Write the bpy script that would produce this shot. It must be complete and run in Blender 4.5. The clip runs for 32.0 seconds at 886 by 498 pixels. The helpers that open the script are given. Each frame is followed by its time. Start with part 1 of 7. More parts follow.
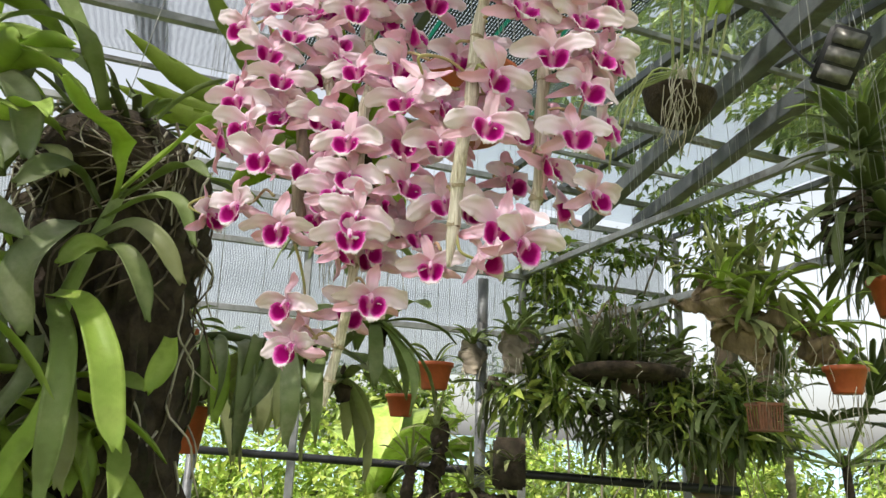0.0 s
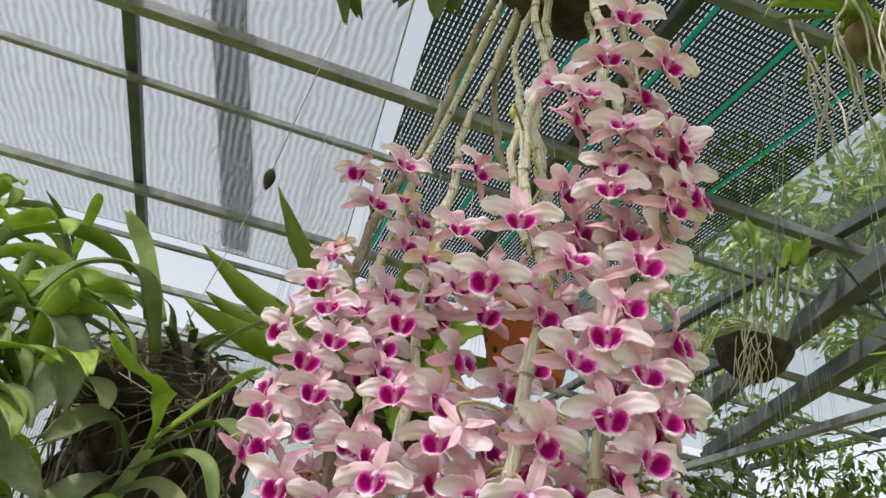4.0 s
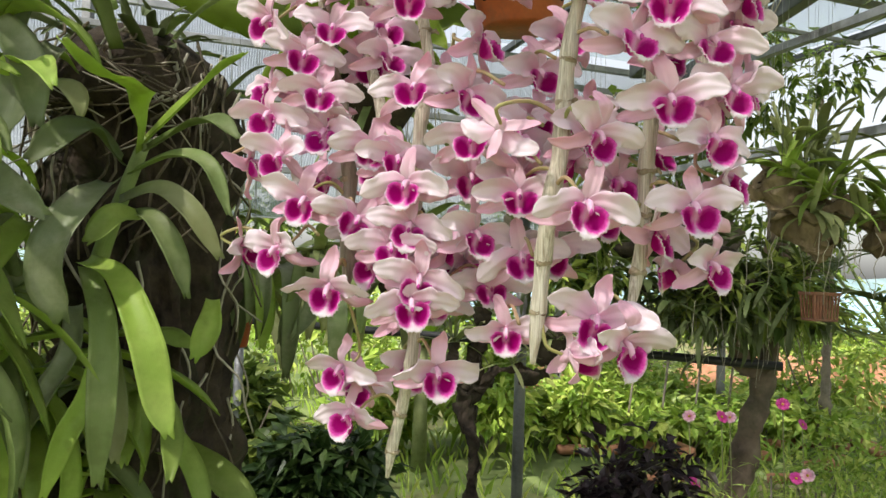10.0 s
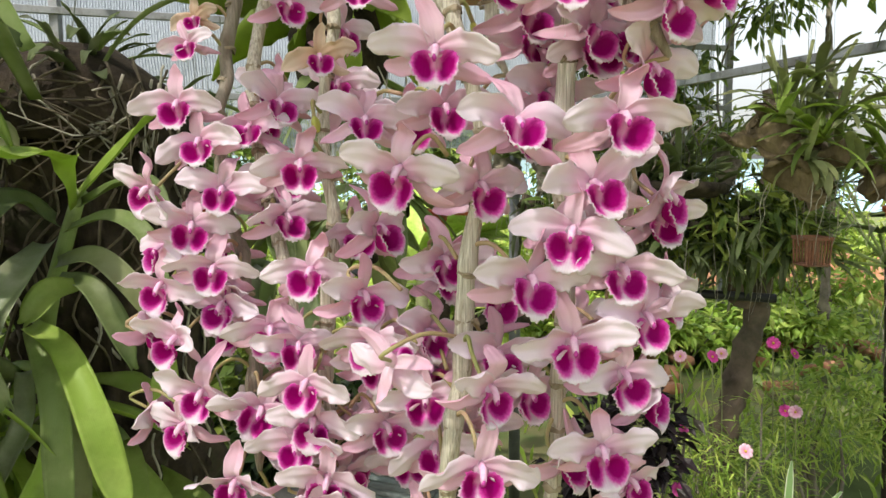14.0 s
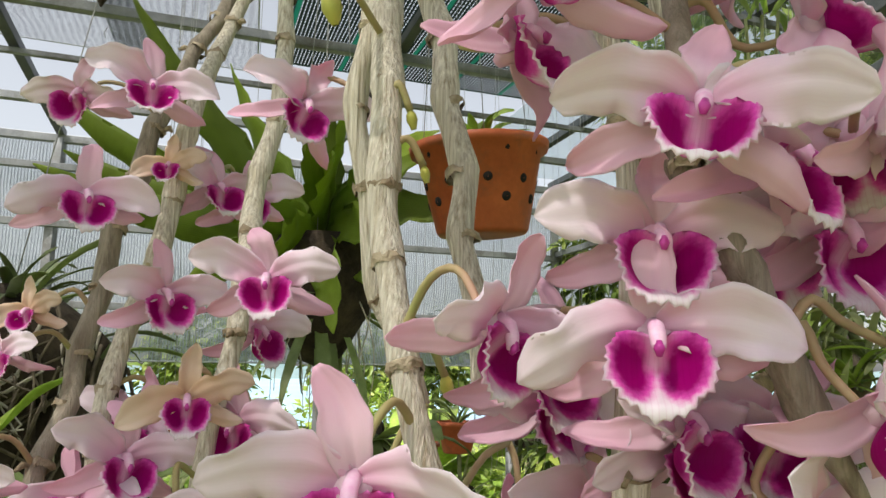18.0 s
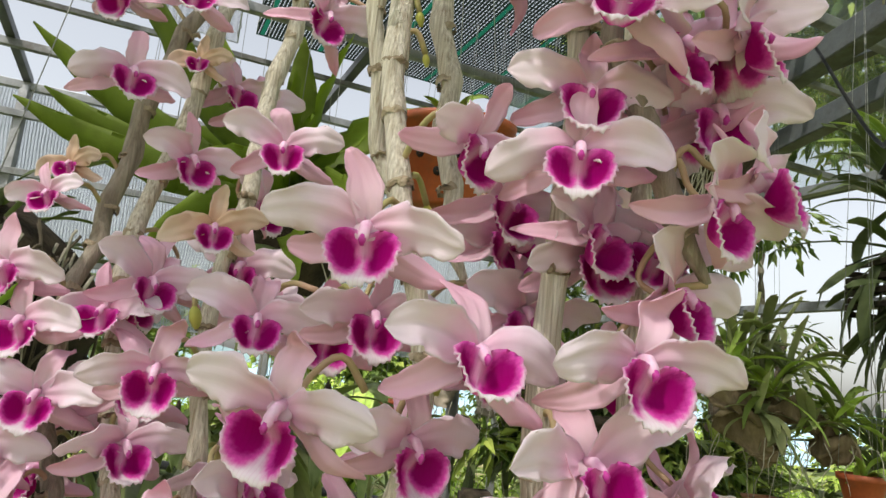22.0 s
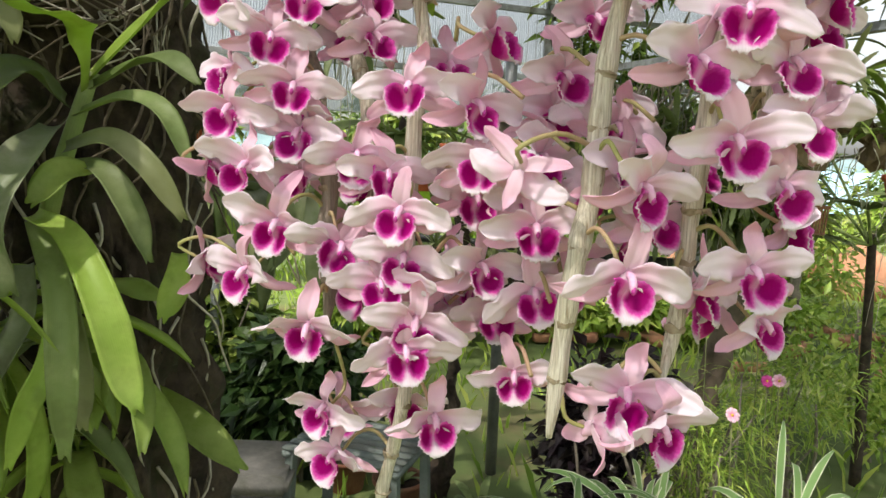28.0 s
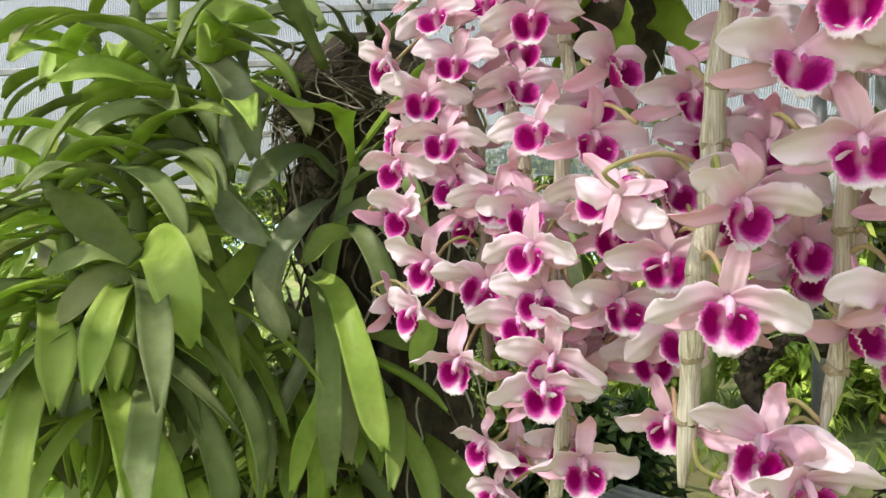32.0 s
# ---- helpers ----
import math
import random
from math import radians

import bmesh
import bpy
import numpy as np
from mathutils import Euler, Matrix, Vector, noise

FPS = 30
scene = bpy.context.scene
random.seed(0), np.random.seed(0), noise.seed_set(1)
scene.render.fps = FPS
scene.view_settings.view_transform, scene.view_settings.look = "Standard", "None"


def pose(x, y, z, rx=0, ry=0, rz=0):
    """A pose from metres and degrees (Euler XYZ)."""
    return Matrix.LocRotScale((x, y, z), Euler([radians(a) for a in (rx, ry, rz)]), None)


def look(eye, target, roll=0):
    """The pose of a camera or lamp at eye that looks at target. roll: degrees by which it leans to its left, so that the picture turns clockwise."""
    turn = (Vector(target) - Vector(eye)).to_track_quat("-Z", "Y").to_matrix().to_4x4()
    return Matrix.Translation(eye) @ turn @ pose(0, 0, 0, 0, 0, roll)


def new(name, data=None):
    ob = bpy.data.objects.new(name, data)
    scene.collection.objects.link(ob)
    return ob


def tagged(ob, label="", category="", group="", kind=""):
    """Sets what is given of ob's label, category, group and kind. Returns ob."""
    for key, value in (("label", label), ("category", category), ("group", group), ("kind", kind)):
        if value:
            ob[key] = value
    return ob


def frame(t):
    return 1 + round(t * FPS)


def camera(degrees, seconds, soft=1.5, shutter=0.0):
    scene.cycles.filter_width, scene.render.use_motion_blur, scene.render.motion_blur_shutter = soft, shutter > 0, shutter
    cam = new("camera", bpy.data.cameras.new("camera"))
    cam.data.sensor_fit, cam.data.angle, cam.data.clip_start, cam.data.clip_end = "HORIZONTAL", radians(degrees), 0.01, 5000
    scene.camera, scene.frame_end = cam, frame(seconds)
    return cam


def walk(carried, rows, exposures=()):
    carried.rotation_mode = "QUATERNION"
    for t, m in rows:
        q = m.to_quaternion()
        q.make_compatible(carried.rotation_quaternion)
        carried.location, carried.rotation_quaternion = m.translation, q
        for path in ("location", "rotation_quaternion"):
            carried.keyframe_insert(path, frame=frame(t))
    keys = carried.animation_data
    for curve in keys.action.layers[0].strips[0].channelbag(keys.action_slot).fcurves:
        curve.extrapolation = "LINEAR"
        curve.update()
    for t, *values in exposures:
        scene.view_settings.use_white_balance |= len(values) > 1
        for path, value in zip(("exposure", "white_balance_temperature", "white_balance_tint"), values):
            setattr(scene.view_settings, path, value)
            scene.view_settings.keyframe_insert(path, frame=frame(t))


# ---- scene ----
cam = camera(63.84, 32.0)
PATH = [
    (0.0, pose(-0.0168, -0.0832, 1.1873, 105.30, -2.02, -5.40)),
    (0.5, pose(-0.0235, -0.0812, 1.2258, 100.95, -0.61, -5.82)),
    (1.0, pose(-0.0255, -0.0811, 1.2642, 98.37, 0.06, -5.18)),
    (1.5, pose(-0.0262, -0.0847, 1.2880, 101.19, -1.26, -3.44)),
    (2.0, pose(-0.0268, -0.0729, 1.2956, 102.95, -3.57, -2.34)),
    (2.5, pose(-0.0175, -0.0522, 1.2822, 108.97, -6.12, -4.23)),
    (3.0, pose(-0.0150, -0.0643, 1.2941, 113.06, -7.35, -3.47)),
    (3.5, pose(-0.0154, -0.0712, 1.3162, 116.53, -7.67, -1.91)),
    (4.0, pose(-0.0078, -0.0721, 1.3234, 120.29, -7.82, -2.32)),
    (4.5, pose(0.0042, -0.0782, 1.3446, 124.21, -7.64, -4.04)),
    (6.5, pose(-0.0468, -0.0706, 1.3526, 126.58, -8.46, -4.96)),
    (7.0, pose(-0.0411, -0.0326, 1.3342, 124.61, -9.92, -4.72)),
    (7.5, pose(-0.0411, 0.0094, 1.3227, 119.97, -9.17, -5.98)),
    (8.0, pose(-0.0450, 0.0189, 1.3250, 114.77, -7.96, -5.92)),
    (8.5, pose(-0.0409, -0.0024, 1.3413, 111.10, -6.99, -6.25)),
    (9.0, pose(-0.0507, -0.0106, 1.3498, 104.32, -4.99, -4.09)),
    (9.5, pose(-0.0560, -0.0103, 1.3669, 98.54, -3.14, -4.31)),
    (10.0, pose(-0.0485, -0.0118, 1.3803, 91.94, -1.89, -2.58)),
    (10.5, pose(-0.0432, -0.0044, 1.4133, 87.57, -0.20, -1.24)),
    (11.0, pose(-0.0361, 0.0046, 1.4378, 84.08, -0.30, -1.21)),
    (11.5, pose(-0.0142, 0.0122, 1.4690, 81.83, 0.61, 0.49)),
    (12.0, pose(0.0000, 0.0018, 1.5000, 80.00, 0.00, 0.00)),
    (12.5, pose(-0.0061, 0.0181, 1.5209, 79.44, 0.38, -2.26)),
    (13.0, pose(0.0010, 0.0365, 1.5479, 81.25, 1.06, -1.32)),
    (13.5, pose(0.0105, 0.0331, 1.5705, 82.46, 0.32, -2.01)),
    (15.5, pose(0.0556, 0.1006, 1.6226, 88.37, 1.33, -2.58)),
    (16.0, pose(0.0593, 0.1416, 1.6376, 90.42, 1.16, -2.69)),
    (16.5, pose(0.0582, 0.1784, 1.6608, 92.83, 1.07, -0.79)),
    (17.0, pose(0.0507, 0.2015, 1.6694, 95.39, 0.54, -0.36)),
    (17.5, pose(0.0479, 0.2267, 1.6719, 98.21, -0.07, -0.15)),
    (18.0, pose(0.0461, 0.2438, 1.6753, 100.08, -0.56, -2.58)),
    (18.5, pose(0.0373, 0.2425, 1.6790, 103.30, -1.26, -3.36)),
    (19.0, pose(0.0363, 0.2374, 1.6804, 105.10, -1.69, -4.12)),
    (19.5, pose(0.0421, 0.2307, 1.6730, 106.91, -1.76, -7.35)),
    (20.0, pose(0.0562, 0.2136, 1.6760, 106.80, -2.46, -8.24)),
    (20.5, pose(0.0576, 0.1999, 1.6599, 105.09, -3.79, -8.06)),
    (21.0, pose(0.0470, 0.1847, 1.6384, 104.17, -4.34, -8.16)),
    (21.5, pose(0.0405, 0.1820, 1.6136, 102.12, -5.16, -7.87)),
    (22.0, pose(0.0347, 0.1771, 1.6010, 100.45, -5.94, -7.09)),
    (22.5, pose(0.0309, 0.1775, 1.5804, 97.93, -5.65, -5.65)),
    (23.0, pose(0.0307, 0.1820, 1.5609, 95.79, -5.59, -3.76)),
    (23.5, pose(0.0279, 0.1750, 1.5434, 94.33, -5.90, -3.49)),
    (24.0, pose(0.0238, 0.1624, 1.5368, 92.55, -5.51, -4.74)),
    (24.5, pose(0.0168, 0.1543, 1.5280, 91.41, -5.65, -4.51)),
    (25.0, pose(0.0091, 0.1394, 1.5084, 90.97, -5.44, -6.11)),
    (25.5, pose(-0.0055, 0.1183, 1.4977, 87.66, -4.83, -5.08)),
    (26.0, pose(-0.0167, 0.1034, 1.4867, 85.60, -4.41, -4.73)),
    (26.5, pose(-0.0211, 0.0911, 1.4764, 85.23, -4.17, -3.51)),
    (28.5, pose(-0.0684, 0.0773, 1.4829, 81.65, -1.62, -4.22)),
    (29.0, pose(-0.0534, 0.0830, 1.4838, 83.15, -1.15, -0.36)),
    (29.5, pose(-0.0386, 0.0923, 1.4796, 83.90, 0.17, 4.81)),
    (30.0, pose(-0.0171, 0.0996, 1.4809, 84.86, 0.46, 7.05)),
    (30.5, pose(0.0051, 0.0934, 1.4763, 85.42, 0.09, 10.04)),
    (31.0, pose(0.0214, 0.0854, 1.4736, 86.80, -0.12, 12.32)),
    (31.5, pose(0.0301, 0.0794, 1.4653, 87.23, 0.17, 16.33)),
    (32.0, pose(0.0467, 0.0777, 1.4645, 87.32, 1.21, 20.32)),
]
EXPOSURES = [(0.0, 0.46), (4.0, 0.33), (7.0, 0.33), (9.0, 0.31), (10.0, 0.41), (12.0, 0.51), (14.0, 0.41), (17.0, 0.23), (20.0, 0.17), (23.0, 0.24), (25.0, 0.22), (26.0, 0.34), (29.0, 0.43), (32.0, 0.51)]
walk(cam, PATH, EXPOSURES)

# ---- light ----
SUN_EL, SUN_AZ = radians(57), radians(222)
world = bpy.data.worlds.new("world")
scene.world = world
world.use_nodes = True
sky = world.node_tree.nodes.new("ShaderNodeTexSky")
sky.sky_type = 'NISHITA'
sky.sun_disc = False
sky.sun_elevation, sky.sun_rotation = SUN_EL, SUN_AZ
sky.dust_density, sky.air_density = 3.0, 1.2
bg = world.node_tree.nodes["Background"]
bg.inputs["Strength"].default_value = 0.15
haze = world.node_tree.nodes.new("ShaderNodeHueSaturation")
haze.inputs["Saturation"].default_value, haze.inputs["Value"].default_value = 0.30, 1.25
world.node_tree.links.new(sky.outputs[0], haze.inputs["Color"])
world.node_tree.links.new(haze.outputs[0], bg.inputs["Color"])
sun_data = bpy.data.lights.new("sun", 'SUN')
sun_data.energy, sun_data.angle, sun_data.color = 5.0, radians(0.6), (1.0, 0.95, 0.87)
sun = new("sun", sun_data)
sun.rotation_euler = Vector((math.sin(SUN_AZ) * math.cos(SUN_EL), math.cos(SUN_AZ) * math.cos(SUN_EL), math.sin(SUN_EL))).to_track_quat('Z', 'Y').to_euler()

# ---- materials ----
def link(t, a, b):
    t.links.new(a, b)


def node(t, kind, **values):
    n = t.nodes.new(kind)
    for key, value in values.items():
        n.inputs[key].default_value = value
    return n


def mixed(t, kind, fac, a, b):
    n = t.nodes.new("ShaderNodeMix")
    n.data_type, n.blend_type = 'RGBA', kind
    for sock, v in ((n.inputs[0], fac), (n.inputs[6], a), (n.inputs[7], b)):
        if isinstance(v, (float, int, tuple)):
            sock.default_value = v
        else:
            link(t, v, sock)
    return n.outputs[2]


def rgb(c):
    return (c[0], c[1], c[2], 1.0)


def mat(name, c1, c2, scale=10.0, rough=0.55, bump=0.15, fine=60.0, stretch=(1, 1, 1), glow=0.0, through_light=0.0, vary=0.0, metal=0.0, spec=0.4, dirt=None):
    """Two-scale surface: broad patches from c1 to c2, fine grain, relief; through_light: share of light that passes a thin blade."""
    m = bpy.data.materials.new(name)
    m.use_nodes = True
    t = m.node_tree
    p = t.nodes["Principled BSDF"]
    p.inputs["Roughness"].default_value, p.inputs["Metallic"].default_value = rough, metal
    p.inputs["Specular IOR Level"].default_value = spec
    tc, info, mp = node(t, "ShaderNodeTexCoord"), node(t, "ShaderNodeObjectInfo"), node(t, "ShaderNodeMapping", Scale=stretch)
    link(t, tc.outputs["Object"], mp.inputs["Vector"])
    shift = node(t, "ShaderNodeMath")
    shift.operation = 'MULTIPLY'
    shift.inputs[1].default_value = 37.0
    link(t, info.outputs["Random"], shift.inputs[0])
    link(t, shift.outputs[0], mp.inputs["Location"])
    n1 = node(t, "ShaderNodeTexNoise", Scale=scale, Detail=5.0, Roughness=0.6)
    n2 = node(t, "ShaderNodeTexNoise", Scale=fine, Detail=3.0)
    link(t, mp.outputs[0], n1.inputs["Vector"])
    link(t, mp.outputs[0], n2.inputs["Vector"])
    ramp = node(t, "ShaderNodeMapRange")
    ramp.inputs["From Min"].default_value, ramp.inputs["From Max"].default_value = 0.32, 0.68
    link(t, n1.outputs["Fac"], ramp.inputs["Value"])
    col = mixed(t, 'MIX', ramp.outputs[0], rgb(c1), rgb(c2))
    grain = node(t, "ShaderNodeMapRange")
    grain.inputs["To Min"].default_value, grain.inputs["To Max"].default_value = 0.75, 1.2
    link(t, n2.outputs["Fac"], grain.inputs["Value"])
    col = mixed(t, 'MULTIPLY', 0.7, col, grain.outputs[0])
    if dirt:
        n3 = node(t, "ShaderNodeTexNoise", Scale=scale * 0.45, Detail=6.0, Roughness=0.75)
        link(t, mp.outputs[0], n3.inputs["Vector"])
        r3 = node(t, "ShaderNodeMapRange")
        r3.inputs["From Min"].default_value, r3.inputs["From Max"].default_value = 0.5, 0.7
        link(t, n3.outputs["Fac"], r3.inputs["Value"])
        col = mixed(t, 'MIX', r3.outputs[0], col, rgb(dirt))
    if vary:
        hs = node(t, "ShaderNodeHueSaturation")
        v1 = node(t, "ShaderNodeMapRange")
        v1.inputs["To Min"].default_value, v1.inputs["To Max"].default_value = 1 - vary, 1 + vary
        link(t, info.outputs["Random"], v1.inputs["Value"])
        link(t, v1.outputs[0], hs.inputs["Value"])
        link(t, col, hs.inputs["Color"])
        col = hs.outputs[0]
    link(t, col, p.inputs["Base Color"])
    if bump:
        b = node(t, "ShaderNodeBump", Strength=bump, Distance=0.004)
        link(t, n2.outputs["Fac"], b.inputs["Height"])
        link(t, b.outputs[0], p.inputs["Normal"])
    if through_light:
        tr, mx = node(t, "ShaderNodeBsdfTranslucent"), node(t, "ShaderNodeMixShader", Fac=through_light)
        link(t, col, tr.inputs["Color"])
        link(t, p.outputs[0], mx.inputs[1])
        link(t, tr.outputs[0], mx.inputs[2])
        link(t, mx.outputs[0], t.nodes["Material Output"].inputs["Surface"])
    return m


def island_leaves(name, dark, light, yellow, rough=0.4, through_light=0.3):
    """Foliage in one mesh: every leaf takes its own green."""
    m = mat(name, dark, light, 3.0, rough, 0.1, 40.0, through_light=through_light)
    t = m.node_tree
    geo = node(t, "ShaderNodeNewGeometry")
    ramp = node(t, "ShaderNodeValToRGB")
    e = ramp.color_ramp.elements
    e[0].color, e[1].color = rgb(dark), rgb(yellow)
    e.new(0.55).color = rgb(light)
    link(t, geo.outputs["Random Per Island"], ramp.inputs[0])
    for n in t.nodes:
        if n.bl_idname in ("ShaderNodeBsdfPrincipled",):
            link(t, ramp.outputs[0], n.inputs["Base Color"])
        if n.bl_idname == "ShaderNodeBsdfTranslucent":
            link(t, ramp.outputs[0], n.inputs["Color"])
    return m


def uv_blade(name, base, tip, edge=None, vein=0.0, rough=0.45, through_light=0.35, blotch=None, patchy=0.0, bump=0.1, spec=0.3, dusty=0.0, blend=0.95, edge_from=0.92):
    """A blade coloured along its length; veins run along it; blotch: the colour of two dark patches beside the middle line."""
    m = bpy.data.materials.new(name)
    m.use_nodes = True
    t = m.node_tree
    p = t.nodes["Principled BSDF"]
    p.inputs["Roughness"].default_value = rough
    p.inputs["Specular IOR Level"].default_value = spec
    tc, sep, info = node(t, "ShaderNodeTexCoord"), node(t, "ShaderNodeSeparateXYZ"), node(t, "ShaderNodeObjectInfo")
    link(t, tc.outputs["UV"], sep.inputs[0])
    u, v = sep.outputs[0], sep.outputs[1]

    def calc(op, a, b=0.0, c=None):
        n = node(t, "ShaderNodeMath")
        n.operation = op
        for i, x in enumerate((a, b) if c is None else (a, b, c)):
            if isinstance(x, (int, float)):
                n.inputs[i].default_value = x
            else:
                link(t, x, n.inputs[i])
        return n.outputs[0]

    def ramped(x, lo, hi):
        n = node(t, "ShaderNodeMapRange")
        n.interpolation_type = 'SMOOTHSTEP'
        n.inputs["From Min"].default_value, n.inputs["From Max"].default_value = lo, hi
        link(t, x, n.inputs["Value"])
        return n.outputs[0]

    col = mixed(t, 'MIX', ramped(v, 0.05, blend), rgb(base), rgb(tip))
    across = calc('ABSOLUTE', calc('MULTIPLY_ADD', u, 2.0, -1.0))
    wob = node(t, "ShaderNodeTexNoise", Scale=14.0, Detail=4.0)
    link(t, tc.outputs["UV"], wob.inputs["Vector"])
    if edge:
        col = mixed(t, 'MIX', ramped(calc('ADD', across, calc('MULTIPLY', wob.outputs[0], 0.25)), edge_from, edge_from + 0.33), col, rgb(edge))
    if blotch:
        du = calc('DIVIDE', calc('SUBTRACT', across, 0.49), 0.39)
        dv = calc('DIVIDE', calc('SUBTRACT', v, calc('MULTIPLY_ADD', across, -0.06, 0.49)), 0.34)
        d = calc('SQRT', calc('ADD', calc('MULTIPLY', du, du), calc('MULTIPLY', dv, dv)))
        d = calc('ADD', d, calc('MULTIPLY', calc('SUBTRACT', wob.outputs[0], 0.5), 0.40))
        halo = (0.82, 0.10, 0.54)
        col = mixed(t, 'MIX', ramped(d, 1.42, 0.95), col, rgb(halo))
        col = mixed(t, 'MIX', ramped(d, 1.06, 0.62), col, rgb(blotch))
        throat = calc('MULTIPLY', ramped(across, 0.30, 0.08), ramped(v, 0.50, 0.30))
        col = mixed(t, 'MIX', calc('MULTIPLY', throat, 0.75), col, rgb((0.93, 0.62, 0.78)))
    if vein:
        lines = calc('ABSOLUTE', calc('SINE', calc('MULTIPLY', u, 60.0)))
        col = mixed(t, 'MULTIPLY', calc('MULTIPLY', ramped(lines, 0.5, 0.0), vein), col, rgb((0.78, 0.55, 0.66) if blotch or base[0] > 0.4 else (0.45, 0.5, 0.4)))
    if patchy:
        big = node(t, "ShaderNodeTexNoise", Scale=26.0, Detail=4.0)
        link(t, tc.outputs["Object"], big.inputs["Vector"])
        col = mixed(t, 'MULTIPLY', calc('MULTIPLY', ramped(big.outputs[0], 0.45, 0.7), patchy), col, rgb((0.45, 0.42, 0.3)))
    if dusty:
        broad = node(t, "ShaderNodeTexNoise", Scale=11.0, Detail=5.0, Roughness=0.65)
        link(t, tc.outputs["Object"], broad.inputs["Vector"])
        col = mixed(t, 'MIX', calc('MULTIPLY', ramped(broad.outputs[0], 0.42, 0.68), dusty), col, rgb((base[0] * 1.25 + 0.07, base[1] * 1.15 + 0.05, base[2] * 1.2 + 0.08)))
    hs = node(t, "ShaderNodeHueSaturation")
    v1 = node(t, "ShaderNodeMapRange")
    v1.inputs["To Min"].default_value, v1.inputs["To Max"].default_value = (0.97, 1.03) if base[0] > 0.4 else (0.72, 1.35)
    link(t, info.outputs["Random"], v1.inputs["Value"])
    link(t, v1.outputs[0], hs.inputs["Value"])
    link(t, col, hs.inputs["Color"])
    col = hs.outputs[0]
    link(t, col, p.inputs["Base Color"])
    b = node(t, "ShaderNodeBump", Strength=bump, Distance=0.002)
    link(t, calc('ADD', wob.outputs[0], calc('MULTIPLY', calc('ABSOLUTE', calc('SINE', calc('MULTIPLY', u, 50.0))), 0.5)), b.inputs["Height"])
    link(t, b.outputs[0], p.inputs["Normal"])
    if through_light:
        tr, mx = node(t, "ShaderNodeBsdfTranslucent"), node(t, "ShaderNodeMixShader", Fac=through_light)
        link(t, col, tr.inputs["Color"])
        link(t, p.outputs[0], mx.inputs[1])
        link(t, tr.outputs[0], mx.inputs[2])
        link(t, mx.outputs[0], t.nodes["Material Output"].inputs["Surface"])
    return m


def net_mat(name, c1, open_share, weave, stripe=None, every=0.1, ripple=0.5):
    """Woven shade net: threads with holes between them; stripe: coloured marking threads."""
    m = bpy.data.materials.new(name)
    m.use_nodes = True
    t = m.node_tree
    p = t.nodes["Principled BSDF"]
    p.inputs["Roughness"].default_value = 0.7
    tc, sep = node(t, "ShaderNodeTexCoord"), node(t, "ShaderNodeSeparateXYZ")
    link(t, tc.outputs["Object"], sep.inputs[0])

    def saw(x, step, lo):
        a = node(t, "ShaderNodeMath")
        a.operation = 'PINGPONG'
        a.inputs[1].default_value = step
        link(t, x, a.inputs[0])
        b = node(t, "ShaderNodeMath")
        b.operation = 'GREATER_THAN'
        b.inputs[1].default_value = step * lo
        link(t, a.outputs[0], b.inputs[0])
        return b.outputs[0]

    nz = node(t, "ShaderNodeTexNoise", Scale=9.0, Detail=5.0)
    link(t, tc.outputs["Object"], nz.inputs["Vector"])
    col = mixed(t, 'MIX', nz.outputs[0], rgb(c1), rgb([x * 0.7 for x in c1]))
    holes = node(t, "ShaderNodeMath")
    holes.operation = 'MULTIPLY'
    link(t, saw(sep.outputs[0], weave, 1 - open_share), holes.inputs[0])
    link(t, saw(sep.outputs[1], weave * 1.7, 0.3), holes.inputs[1])
    hole = holes.outputs[0]
    if stripe:
        s = saw(sep.outputs[0], every, 0.93)
        col = mixed(t, 'MIX', s, col, rgb(stripe))
        inv = node(t, "ShaderNodeMath")
        inv.operation = 'SUBTRACT'
        inv.inputs[0].default_value = 1.0
        link(t, s, inv.inputs[1])
        h2 = node(t, "ShaderNodeMath")
        h2.operation = 'MULTIPLY'
        link(t, hole, h2.inputs[0])
        link(t, inv.outputs[0], h2.inputs[1])
        hole = h2.outputs[0]
    if not stripe:
        wv = node(t, "ShaderNodeTexWave", Scale=9.0, Distortion=5.0, Detail=2.0)
        wv.inputs["Detail Scale"].default_value = 0.7
        link(t, tc.outputs["Object"], wv.inputs["Vector"])
        col = mixed(t, 'MULTIPLY', ripple, col, wv.outputs["Color"])
    link(t, col, p.inputs["Base Color"])
    tl, mx0 = node(t, "ShaderNodeBsdfTranslucent"), node(t, "ShaderNodeMixShader", Fac=0.55)
    link(t, col, tl.inputs["Color"])
    link(t, p.outputs[0], mx0.inputs[1])
    link(t, tl.outputs[0], mx0.inputs[2])
    clear, mx = node(t, "ShaderNodeBsdfTransparent"), node(t, "ShaderNodeMixShader")
    link(t, hole, mx.inputs[0])
    link(t, mx0.outputs[0], mx.inputs[1])
    link(t, clear.outputs[0], mx.inputs[2])
    link(t, mx.outputs[0], t.nodes["Material Output"].inputs["Surface"])
    return m


